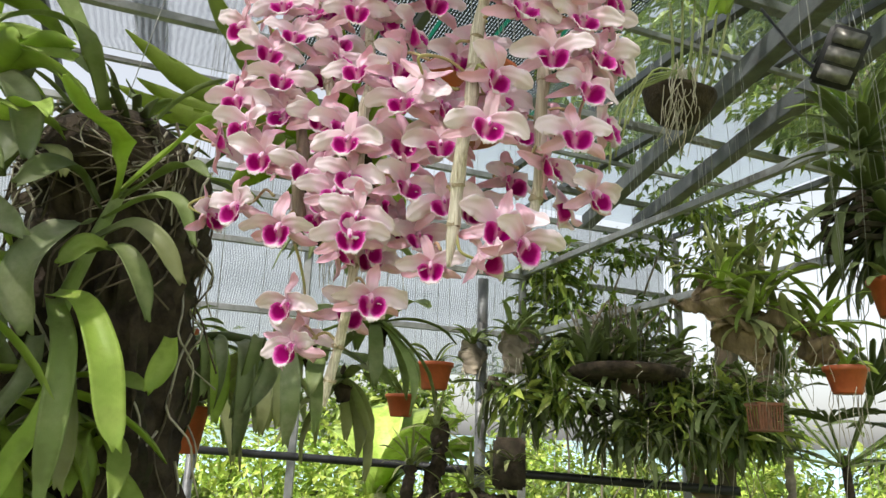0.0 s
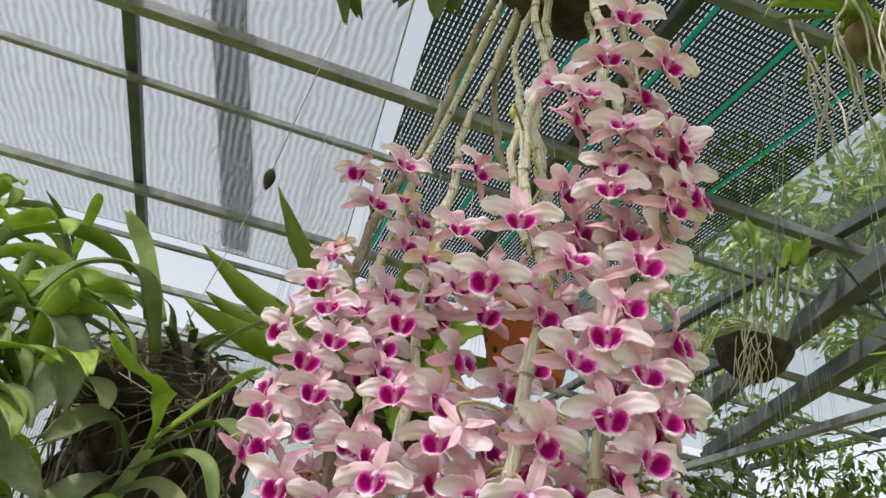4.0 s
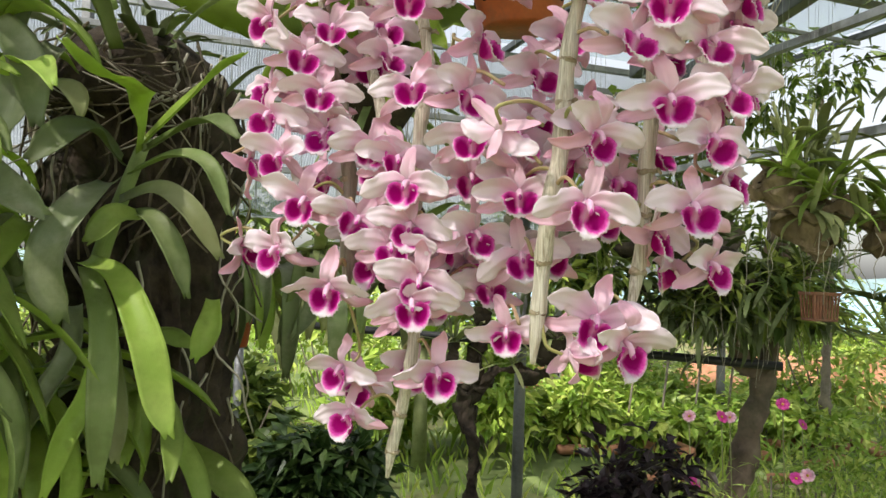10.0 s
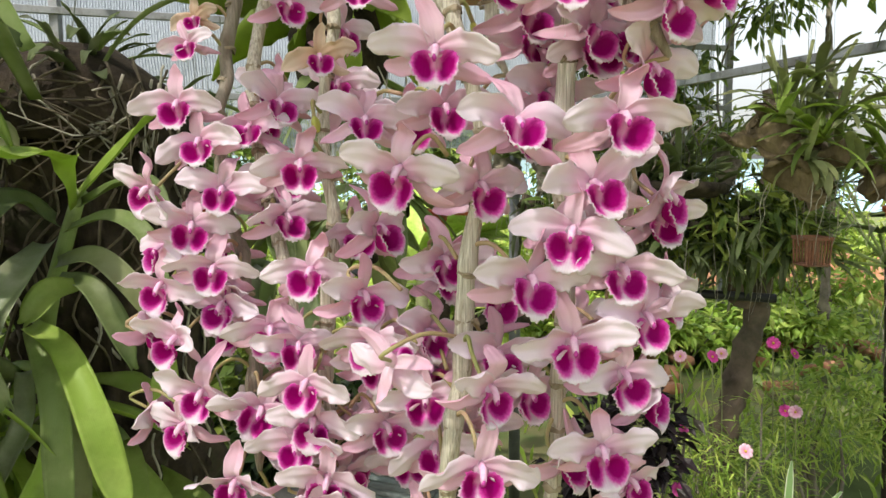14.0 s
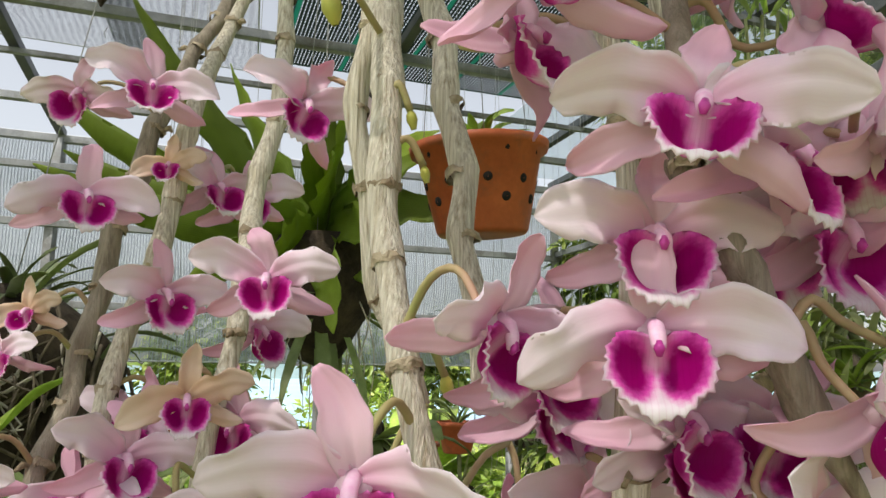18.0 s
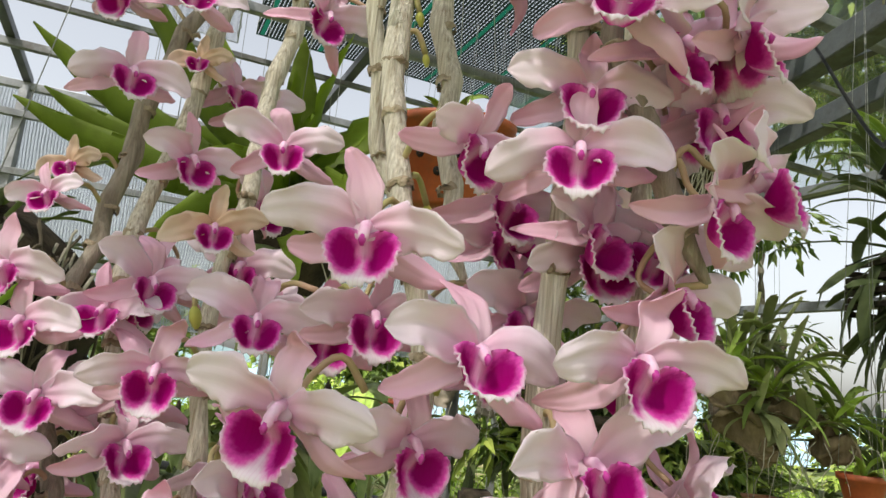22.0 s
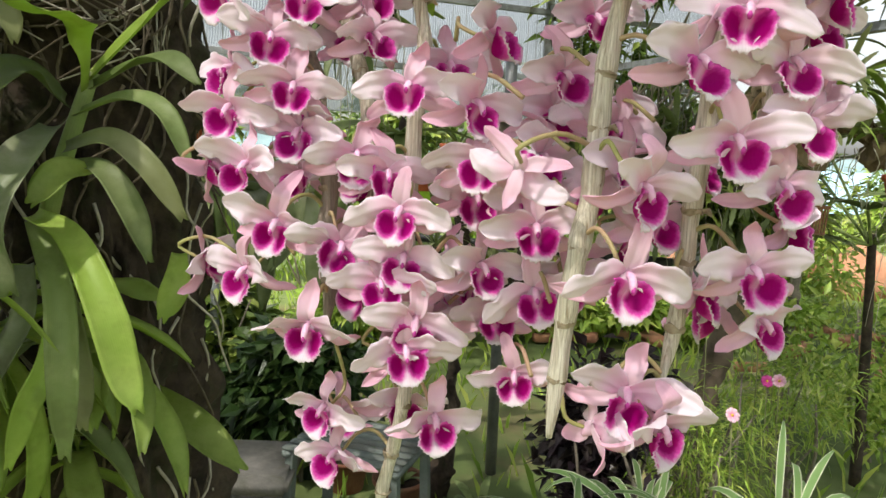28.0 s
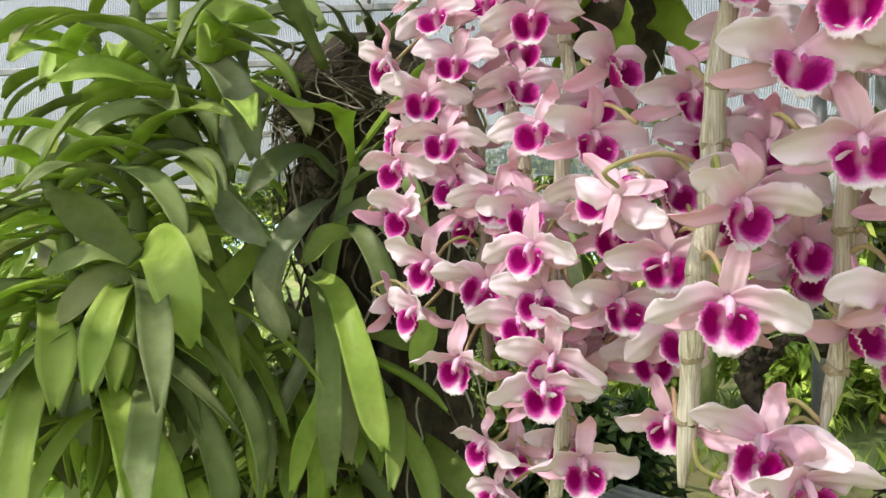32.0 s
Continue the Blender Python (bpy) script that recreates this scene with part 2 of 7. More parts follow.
PETAL = uv_blade("petal_skin", (0.90, 0.57, 0.72), (0.955, 0.83, 0.90), (0.965, 0.87, 0.925), 0.06, 0.5, 0.30, bump=0.015, blend=0.75)
SEPAL = uv_blade("sepal_skin", (0.94, 0.72, 0.81), (0.91, 0.57, 0.71), None, 0.06, 0.5, 0.30, bump=0.015)
LIP = uv_blade("lip_skin", (0.85, 0.30, 0.64), (0.97, 0.90, 0.94), (0.97, 0.90, 0.94), 0.25, 0.55, 0.38, (0.43, 0.0, 0.20), bump=0.04, spec=0.12)
WILTED = uv_blade("wilted_petal_skin", (0.85, 0.62, 0.42), (0.86, 0.70, 0.58), None, 0.3, 0.6, 0.3)
COLUMN = mat("column_skin", (0.84, 0.42, 0.66), (0.92, 0.66, 0.80), 250, 0.5, 0.0)
ANTHER = mat("anther_cap", (0.45, 0.02, 0.26), (0.6, 0.08, 0.38), 300, 0.35, 0.0)
STALK = mat("flower_stalk", (0.52, 0.30, 0.22), (0.34, 0.37, 0.11), 18, 0.5, 0.05)
CANE = mat("dry_cane_sheath", (0.36, 0.29, 0.19), (0.90, 0.85, 0.72), 700, 0.65, 0.6, 1500, stretch=(1, 1, 0.015), dirt=(0.70, 0.62, 0.47))
CANE_OLD = mat("old_cane_sheath", (0.22, 0.18, 0.13), (0.42, 0.36, 0.28), 200, 0.75, 0.4, 1200, stretch=(1, 1, 0.04), dirt=(0.13, 0.10, 0.07))
NODE = mat("cane_node_fibre", (0.20, 0.14, 0.08), (0.55, 0.46, 0.32), 90, 0.8, 0.8, 300)
BUD = mat("bud_skin", (0.55, 0.52, 0.10), (0.35, 0.38, 0.08), 60, 0.45, 0.05)
BARK = mat("dark_bark", (0.018, 0.013, 0.009), (0.085, 0.062, 0.042), 22, 0.95, 1.0, 70, dirt=(0.035, 0.04, 0.015))
BARK_PALE = mat("pale_bark", (0.13, 0.105, 0.08), (0.34, 0.29, 0.22), 9, 0.9, 0.9, 40, dirt=(0.10, 0.11, 0.06))
BARK_BROWN = mat("brown_bark", (0.085, 0.062, 0.042), (0.22, 0.165, 0.115), 9, 0.9, 0.9, 40, dirt=(0.07, 0.075, 0.04))
WOOD = mat("weathered_driftwood", (0.09, 0.06, 0.032), (0.40, 0.30, 0.18), 14, 0.88, 1.0, 70, stretch=(1, 1, 0.35), dirt=(0.06, 0.045, 0.025))
FIBRE = mat("coconut_fibre", (0.02, 0.014, 0.009), (0.07, 0.05, 0.03), 25, 0.95, 1.0, 120)
ROOT = mat("aerial_root", (0.32, 0.29, 0.22), (0.52, 0.48, 0.38), 30, 0.75, 0.3, 120)
ROOT_OLD = mat("old_brown_root", (0.07, 0.055, 0.035), (0.17, 0.135, 0.09), 30, 0.85, 0.4, 120)
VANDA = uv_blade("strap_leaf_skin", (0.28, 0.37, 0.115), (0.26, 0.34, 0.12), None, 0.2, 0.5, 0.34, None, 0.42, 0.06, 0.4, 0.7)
# Darker copy of the strap leaf, with shade put into its colour.
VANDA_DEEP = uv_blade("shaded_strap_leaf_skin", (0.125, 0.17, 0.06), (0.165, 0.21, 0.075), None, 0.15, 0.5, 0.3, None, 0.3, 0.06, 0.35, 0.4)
# Lighter copy: young leaf green, plus bright light painted in for lit leaves.
VANDA_LIGHT = uv_blade("young_and_lit_strap_leaf_skin", (0.40, 0.55, 0.09), (0.36, 0.50, 0.10), None, 0.2, 0.46, 0.40, None, 0.42, 0.08, 0.4, 0.6)
VANDA_PALE = uv_blade("ageing_strap_leaf_skin", (0.27, 0.33, 0.12), (0.36, 0.38, 0.17), None, 0.15, 0.5, 0.28, None, 0.3, 0.05, 0.3, 0.6)
VANDA_GREY = uv_blade("grey_strap_leaf_skin", (0.22, 0.27, 0.125), (0.20, 0.25, 0.12), None, 0.15, 0.42, 0.22, None, 0.3, 0.05, 0.45, 0.9)
FERN = uv_blade("fern_frond_skin", (0.23, 0.33, 0.045), (0.32, 0.42, 0.055), None, 0.4, 0.45, 0.55, None, 0.25, 0.12)
SPIDER = uv_blade("striped_leaf_skin", (0.22, 0.36, 0.11), (0.27, 0.42, 0.15), (0.80, 0.82, 0.60), 0.12, 0.45, 0.35, edge_from=0.72)
# Copies of one foliage: shade and sunlight are put into the leaf colours.
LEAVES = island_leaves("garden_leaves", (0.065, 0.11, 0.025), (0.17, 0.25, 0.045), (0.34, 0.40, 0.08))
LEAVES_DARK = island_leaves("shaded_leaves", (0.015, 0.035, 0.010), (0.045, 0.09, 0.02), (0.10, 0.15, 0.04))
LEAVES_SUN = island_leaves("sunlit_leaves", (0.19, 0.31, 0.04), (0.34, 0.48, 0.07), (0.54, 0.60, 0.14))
LEAVES_PURPLE = island_leaves("purple_leaves", (0.012, 0.008, 0.010), (0.035, 0.02, 0.025), (0.06, 0.05, 0.035))
TERRACOTTA = mat("terracotta_plastic", (0.40, 0.085, 0.03), (0.52, 0.125, 0.045), 12, 0.5, 0.1, 90, dirt=(0.20, 0.09, 0.055))
TERRACOTTA_OLD = mat("weathered_terracotta", (0.26, 0.10, 0.055), (0.38, 0.18, 0.11), 14, 0.8, 0.3, 90, dirt=(0.16, 0.12, 0.08))
HOLE = mat("hole_shade", (0.010, 0.006, 0.005), (0.02, 0.012, 0.009), 20, 0.9, 0.0)
STEEL = mat("galvanised_steel", (0.20, 0.205, 0.21), (0.34, 0.345, 0.35), 7, 0.5, 0.15, 120, metal=0.5, dirt=(0.13, 0.115, 0.10))
STEEL_DARK = mat("dark_painted_steel", (0.05, 0.055, 0.06), (0.10, 0.105, 0.11), 7, 0.5, 0.15, 120, metal=0.2)
STEEL_MID = mat("weathered_steel", (0.09, 0.095, 0.10), (0.17, 0.175, 0.18), 7, 0.55, 0.15, 120, metal=0.3, dirt=(0.08, 0.07, 0.06))
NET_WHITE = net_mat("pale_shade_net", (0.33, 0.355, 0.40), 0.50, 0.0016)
# Paler, bluer copy of the net, with haze put into its colour.
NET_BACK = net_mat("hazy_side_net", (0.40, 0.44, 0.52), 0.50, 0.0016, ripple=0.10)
NET_GREY = net_mat("doubled_shade_net", (0.10, 0.11, 0.13), 0.30, 0.0018)
NET_GREEN = net_mat("black_green_shade_net", (0.008, 0.014, 0.012), 0.28, 0.009, (0.006, 0.095, 0.060), 0.16)
HEM = mat("net_hem", (0.42, 0.44, 0.47), (0.52, 0.54, 0.57), 30, 0.8, 0.2)
HEM_DARK = mat("dark_net_hem", (0.02, 0.05, 0.035), (0.03, 0.08, 0.055), 30, 0.8, 0.2)
WIRE = mat("pale_wire", (0.25, 0.25, 0.24), (0.38, 0.38, 0.36), 50, 0.5, 0.0, metal=0.3)
SOIL = mat("ground_soil", (0.085, 0.125, 0.035), (0.22, 0.27, 0.09), 1.3, 0.95, 0.6, 14, dirt=(0.24, 0.16, 0.09))
STONE = mat("grey_stone", (0.12, 0.115, 0.10), (0.29, 0.27, 0.235), 7, 0.85, 0.5, 60, dirt=(0.12, 0.12, 0.07))
STOOL = mat("grey_green_slats", (0.13, 0.16, 0.14), (0.25, 0.28, 0.25), 6, 0.6, 0.25, 90, dirt=(0.15, 0.14, 0.11))
BRICK = mat("orange_brick_earth", (0.34, 0.15, 0.08), (0.46, 0.24, 0.14), 6, 0.9, 0.4, 50)
PINK = uv_blade("cosmos_petal", (0.62, 0.04, 0.28), (0.72, 0.10, 0.40), None, 0.2, 0.5, 0.3)
PINK_PALE = uv_blade("pale_cosmos_petal", (0.70, 0.28, 0.42), (0.80, 0.55, 0.62), None, 0.2, 0.5, 0.3)
YELLOW = mat("flower_eye", (0.55, 0.36, 0.04), (0.65, 0.45, 0.06), 60, 0.7, 0.2)
LAMP_BLACK = mat("lamp_housing", (0.012, 0.012, 0.013), (0.03, 0.03, 0.03), 20, 0.45, 0.1)
LAMP_LENS = mat("lamp_reflector", (0.10, 0.10, 0.09), (0.22, 0.21, 0.19), 30, 0.3, 0.2, metal=0.4)
# Distance haze is put into the hill and sea colours.
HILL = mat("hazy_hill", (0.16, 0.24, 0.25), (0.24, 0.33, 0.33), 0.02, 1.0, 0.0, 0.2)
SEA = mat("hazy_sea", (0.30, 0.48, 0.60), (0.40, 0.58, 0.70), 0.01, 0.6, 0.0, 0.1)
GLASS = bpy.data.materials.new("roof_sheet")
GLASS.use_nodes = True
_t = GLASS.node_tree
_g, _c, _m = node(_t, "ShaderNodeBsdfPrincipled", Roughness=0.25), node(_t, "ShaderNodeBsdfTransparent", Color=(0.93, 0.96, 0.97, 1)), node(_t, "ShaderNodeMixShader", Fac=0.85)
_g.inputs["Base Color"].default_value = (0.75, 0.8, 0.82, 1)
link(_t, _g.outputs[0], _m.inputs[1])
link(_t, _c.outputs[0], _m.inputs[2])
link(_t, _m.outputs[0], _t.nodes["Material Output"].inputs["Surface"])


# ---- shape helpers ----


def mesh_of(name, verts, faces, material, uvs=None, smooth=True):
    me = bpy.data.meshes.new(name)
    me.from_pydata([tuple(v) for v in verts], [], faces)
    me.materials.append(material)
    if smooth:
        me.polygons.foreach_set("use_smooth", [True] * len(me.polygons))
    if uvs is not None:
        layer = me.uv_layers.new(name="UVMap")
        idx = np.empty(len(me.loops), dtype=np.int32)
        me.loops.foreach_get("vertex_index", idx)
        layer.data.foreach_set("uv", np.asarray(uvs, dtype=np.float32)[idx].ravel())
    me.update()
    return me


def join(*chunks):
    """Join (verts, faces, uvs) chunks into one."""
    vs, fs, us = [], [], []
    for v, f, u in chunks:
        o = len(vs)
        vs.extend(v)
        us.extend(u)
        fs.extend(tuple(i + o for i in q) for q in f)
    return vs, fs, us


def part(name, data, parent, label="", at=None):
    ob = new(name, data)
    ob.parent = parent
    if at is not None:
        ob.matrix_basis = at
    if label:
        ob["label"] = label
    return ob


def thing(name, label, category, group="", at=None, kind="", data=None):
    ob = new(name, data)
    if at is not None:
        ob.matrix_basis = at
    return tagged(ob, label, category, group, kind)


def unit(v):
    v = np.asarray(v, float)
    return v / (np.linalg.norm(v, axis=-1, keepdims=True) + 1e-12)


def smooth_line(pts, n):
    """n points on a smooth curve through pts."""
    p = np.asarray(pts, float)
    if len(p) == 2:
        return p[0] + (p[1] - p[0]) * np.linspace(0, 1, n)[:, None]
    q = np.vstack([2 * p[0] - p[1], p, 2 * p[-1] - p[-2]])
    out = []
    for s in np.linspace(0, len(p) - 1 - 1e-6, n):
        i, f = int(s), s - int(s)
        a, b, c, d = q[i], q[i + 1], q[i + 2], q[i + 3]
        out.append(0.5 * (2 * b + (c - a) * f + (2 * a - 5 * b + 4 * c - d) * f * f + (3 * b - a - 3 * c + d) * f ** 3))
    return np.array(out)


def tube(pts, radii, sides=8, closed=True):
    pts = np.asarray(pts, float)
    n = len(pts)
    radii = np.broadcast_to(np.asarray(radii, float), (n,))
    tang = unit(np.gradient(pts, axis=0))
    ref = np.array((0.0, 0.0, 1.0)) if abs(tang[0][2]) < 0.9 else np.array((1.0, 0.0, 0.0))
    a = unit(np.cross(tang[0], ref))
    vs, fs, us = [], [], []
    for i in range(n):
        a = unit(a - tang[i] * (a @ tang[i]))
        b = np.cross(tang[i], a)
        for k in range(sides):
            th = 2 * math.pi * k / sides
            vs.append(pts[i] + radii[i] * (math.cos(th) * a + math.sin(th) * b))
            us.append((k / sides, i / max(1, n - 1)))
    for i in range(n - 1):
        for k in range(sides):
            k2 = (k + 1) % sides
            fs.append((i * sides + k, i * sides + k2, (i + 1) * sides + k2, (i + 1) * sides + k))
    if closed:
        fs.append(tuple(range(sides))[::-1])
        fs.append(tuple((n - 1) * sides + k for k in range(sides)))
    return vs, fs, us


def blade(path, side, half, fold=0.2, thick=0.001, nu=5, ruffle=0.0, waves=5.0, phase=0.0):
    """A leaf or petal along path, with a closed thin body. fold: how far its edges rise above the middle line."""
    path, half = np.asarray(path, float), np.asarray(half, float)
    n = len(path)
    tang = unit(np.gradient(path, axis=0))
    side = np.broadcast_to(np.asarray(side, float), (n, 3))
    side = unit(side - tang * (side * tang).sum(1)[:, None])
    norm = np.cross(side, tang)
    us_ = np.linspace(-1, 1, nu)
    vs, uv = [], []
    for i in range(n):
        for u in us_:
            lift = fold * half[i] * u * u + ruffle * half[i] * abs(u) * math.sin(waves * 6.28 * i / n + phase + (1.7 if u > 0 else 0))
            vs.append(path[i] + side[i] * half[i] * u + norm[i] * lift)
            uv.append((0.5 + 0.5 * u, i / (n - 1)))
    for i in range(n):
        for j, u in enumerate(us_):
            vs.append(vs[i * nu + j] - norm[i] * thick * (1 - 0.75 * u * u))
            uv.append((0.5 + 0.5 * u, i / (n - 1)))
    fs, o = [], n * nu
    for i in range(n - 1):
        for j in range(nu - 1):
            a, b, c, d = i * nu + j, i * nu + j + 1, (i + 1) * nu + j + 1, (i + 1) * nu + j
            fs += [(a, b, c, d), (o + d, o + c, o + b, o + a)]
        for j in (0, nu - 1):
            a, d = i * nu + j, (i + 1) * nu + j
            fs.append((a, d, o + d, o + a) if j == 0 else (d, a, o + a, o + d))
    for j in range(nu - 1):
        e = (n - 1) * nu
        fs += [(j + 1, j, o + j, o + j + 1), (e + j, e + j + 1, o + e + j + 1, o + e + j)]
    return vs, fs, uv


def lathe(profile, sides=28):
    """A turned body from (radius, height) pairs."""
    vs, fs, us = [], [], []
    n = len(profile)
    for i, (r, z) in enumerate(profile):
        for k in range(sides):
            th = 2 * math.pi * k / sides
            vs.append((r * math.cos(th), r * math.sin(th), z))
            us.append((k / sides, i / (n - 1)))
    for i in range(n - 1):
        for k in range(sides):
            k2 = (k + 1) % sides
            fs.append((i * sides + k, i * sides + k2, (i + 1) * sides + k2, (i + 1) * sides + k))
    return vs, fs, us


def box(cx, cy, cz, sx, sy, sz, bevel=0.0):
    """A block with chamfered long edges."""
    b = min(bevel, sx / 2.5, sy / 2.5, sz / 2.5)
    bm = bmesh.new()
    bmesh.ops.create_cube(bm, size=1.0)
    bmesh.ops.scale(bm, vec=(sx, sy, sz), verts=bm.verts)
    if b > 0:
        bmesh.ops.bevel(bm, geom=bm.edges[:], offset=b, segments=2, affect='EDGES')
    bmesh.ops.translate(bm, vec=(cx, cy, cz), verts=bm.verts)
    bm.verts.index_update()
    out = ([tuple(v.co) for v in bm.verts], [tuple(v.index for v in f.verts) for f in bm.faces], [(0.5, 0.5)] * len(bm.verts))
    bm.free()
    return out


def beam(a, b, w, h):
    """A square steel tube from a to b."""
    a, b = np.asarray(a, float), np.asarray(b, float)
    t = unit(b - a)
    up = np.array((0, 0, 1.0)) if abs(t[2]) < 0.9 else np.array((0, 1.0, 0))
    s = unit(np.cross(t, up))
    up = np.cross(s, t)
    c = 0.12
    ring = [(-1 + c, -1), (1 - c, -1), (1, -1 + c), (1, 1 - c), (1 - c, 1), (-1 + c, 1), (-1, 1 - c), (-1, -1 + c)]
    vs = [p + s * x * w / 2 + up * y * h / 2 for p in (a, b) for x, y in ring]
    fs = [(i, (i + 1) % 8, 8 + (i + 1) % 8, 8 + i) for i in range(8)] + [tuple(range(8))[::-1], tuple(range(8, 16))]
    return vs, fs, [(0.5, 0.5)] * 16


def m_of(name, chunk, material, smooth=True):
    return mesh_of(name, chunk[0], chunk[1], material, chunk[2], smooth)


# ---- ground and distance ----
def ground_sheet():
    vs, fs, us = [], [], []
    xs = [-900, -300, -100, -40, -20] + [-12 + i * 0.6 for i in range(41)] + [20, 40, 100, 300, 900]
    ys = [-300, -60, -20, -8] + [-4 + i * 0.6 for i in range(36)] + [22, 30, 45, 70, 120, 300, 900]
    for y in ys:
        for x in xs:
            near = 1.0 if abs(x) < 14 and -5 < y < 20 else 0.0
            h = near * 0.07 * noise.noise(Vector((x * 0.7, y * 0.7, 0))) - (0 if y < 16 else min(9.0, (y - 16) * 0.16))
            vs.append((x, y, h))
            us.append((0.5, 0.5))
    w = len(xs)
    for j in range(len(ys) - 1):
        for i in range(w - 1):
            fs.append((j * w + i, j * w + i + 1, (j + 1) * w + i + 1, (j + 1) * w + i))
    return vs, fs, us


thing("ground", "garden soil with short grass and bare orange patches", "ground", kind="structure", data=m_of("ground", ground_sheet(), SOIL))
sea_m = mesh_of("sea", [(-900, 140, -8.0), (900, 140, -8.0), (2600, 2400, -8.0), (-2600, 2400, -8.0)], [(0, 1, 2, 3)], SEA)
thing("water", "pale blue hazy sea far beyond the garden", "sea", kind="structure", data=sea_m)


def hill_ridge():
    vs, fs, us = [], [], []
    n = 90
    for i in range(n):
        x = -1500 + 3000 * i / (n - 1)
        h = 16 + 30 * max(0, noise.noise(Vector((x * 0.004, 3.1, 0)))) + 5 * noise.noise(Vector((x * 0.03, 1.0, 0)))
        vs += [(x, 1500, -10), (x, 1560, h), (x, 1700, -10)]
        us += [(0.5, 0.5)] * 3
    for i in range(n - 1):
        a, b = 3 * i, 3 * (i + 1)
        fs += [(a, b, b + 1, a + 1), (a + 1, b + 1, b + 2, a + 2)]
    return vs, fs, us


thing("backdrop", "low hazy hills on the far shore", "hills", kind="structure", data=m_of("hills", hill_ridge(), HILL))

# ---- roof frame and nets ----
RU, RV = np.array((0.956, 0.292, 0.0)), np.array((-0.292, 0.956, 0.0))
ROOF = 3.2


def on_roof(u, v, z=ROOF):
    return RU * u + RV * v + np.array((0, 0, z))


frame_thing = thing("roof_frame", "galvanised square-tube roof frame over the orchid house", "roof frame", kind="structure")
for v, w in ((-1.6, 0.05), (0.2, 0.05), (1.15, 0.04), (2.05, 0.05), (2.47, 0.028), (3.37, 0.045), (3.95, 0.028), (4.6, 0.045), (5.35, 0.05)):
    part("purlin", m_of("purlin", beam(on_roof(-4.2, v), on_roof(4.6, v), w, w), STEEL, False), frame_thing)
for u in (-4.2, -2.5, -0.78, 1.0, 2.35, 2.9, 4.6):
    part("rafter", m_of("rafter", beam(on_roof(u, -1.7, ROOF + 0.05), on_roof(u, 5.4, ROOF + 0.05), 0.05, 0.05), STEEL_DARK, False), frame_thing)
for dx in (0.0, 0.42):
    part("heavy_beam", m_of("heavy_beam", beam((1.80 + dx, 0.9, 3.05), (1.62 + dx, 5.35, 2.98), 0.085, 0.11), STEEL_MID, False), frame_thing)
for u in (-4.2, -0.78, 1.0, 2.9, 4.6):
    part("post", m_of("post", beam(on_roof(u, 5.35, 0), on_roof(u, 5.35, ROOF), 0.06, 0.06), STEEL, False), frame_thing)
    part("post", m_of("post", beam(on_roof(u, -1.6, 0), on_roof(u, -1.6, ROOF), 0.06, 0.06), STEEL, False), frame_thing)
for z in (2.1, 2.62, 3.0):
    part("wall_rail", m_of("wall_rail", beam(on_roof(-4.2, 5.32, z), on_roof(4.6, 5.32, z), 0.045, 0.045), STEEL, False), frame_thing)
part("wall_rail", m_of("wall_rail", beam(on_roof(2.9, 5.3, 2.1), on_roof(2.9, -1.6, 2.1), 0.045, 0.045), STEEL, False), frame_thing)
part("wall_rail", m_of("wall_rail", beam(on_roof(2.9, 5.3, 2.65), on_roof(2.9, -1.6, 2.65), 0.045, 0.045), STEEL, False), frame_thing)


def net_sheet(u0, u1, v0, v1, z, sag, nu=26, nv=40, wave=0.0, skew=0.08):
    vs, fs = [], []
    for j in range(nv + 1):
        for i in range(nu + 1):
            u, v = u0 + (u1 - u0) * i / nu, v0 + (v1 - v0) * j / nv
            u += skew * (v - 2.5) * i / nu if u0 < -1 else skew * (v - 2.5)
            if wave:
                u += wave * math.sin(2.1 * v + 0.7) * (0.4 + 0.6 * i / nu)
            d = sag * math.sin(3.4 * v) + sag * 0.7 * noise.noise(Vector((u * 1.7, v * 1.3, z)))
            vs.append(on_roof(u, v, z + d) @ np.eye(3))
    for j in range(nv):
        for i in range(nu):
            a = j * (nu + 1) + i
            fs.append((a, a + 1, a + nu + 2, a + nu + 1))
    return vs, fs


def net_thing(name, label, u0, u1, v0, v1, z, sag, material, wave=0.0):
    vs, fs = net_sheet(u0, u1, v0, v1, z, sag, wave=wave)
    turn = Matrix((tuple(RU) + (0,), tuple(RV) + (0,), (0, 0, 1, 0), (0, 0, 0, 1))).transposed()
    inv = np.array(turn.inverted().to_3x3())
    pts = np.array([inv @ np.asarray(v) for v in vs]).reshape(41, 27, 3)
    ob = thing(name, label, "shade net", "shade nets on the roof", turn)
    part("netting", mesh_of("netting", [tuple(p) for p in pts.reshape(-1, 3)], fs, material), ob)
    for edge in (pts[:, 0], pts[:, -1], pts[-1, :]):
        part("hem", m_of("hem", tube(edge, 0.004, 5), HEM_DARK if material is NET_GREEN else HEM), ob)
    for i in range(2, 40, 6):
        for j in (0, -1):
            p = pts[i, j]
            part("tie", m_of("tie", tube([p + (0, 0, 0.01), p + (0.008, 0, -0.03), p + (-0.008, 0, -0.06), p + (0, 0, -0.09)], 0.0022, 5), WIRE), ob)
    return ob


net_thing("shade_net", "pale grey shade net stretched over the roof bars", -4.2, 0.25, -1.6, 4.05, ROOF + 0.10, 0.015, NET_WHITE)
net_thing("shade_net", "dark overlapping strip of doubled shade net", -0.47, -0.32, -1.6, 4.05, ROOF + 0.14, 0.012, NET_GREY, 0.03)
net_thing("shade_net", "black shade net with green marking threads on the roof", 0.34, 2.02, -1.6, 3.9, ROOF + 0.12, 0.012, NET_GREEN)


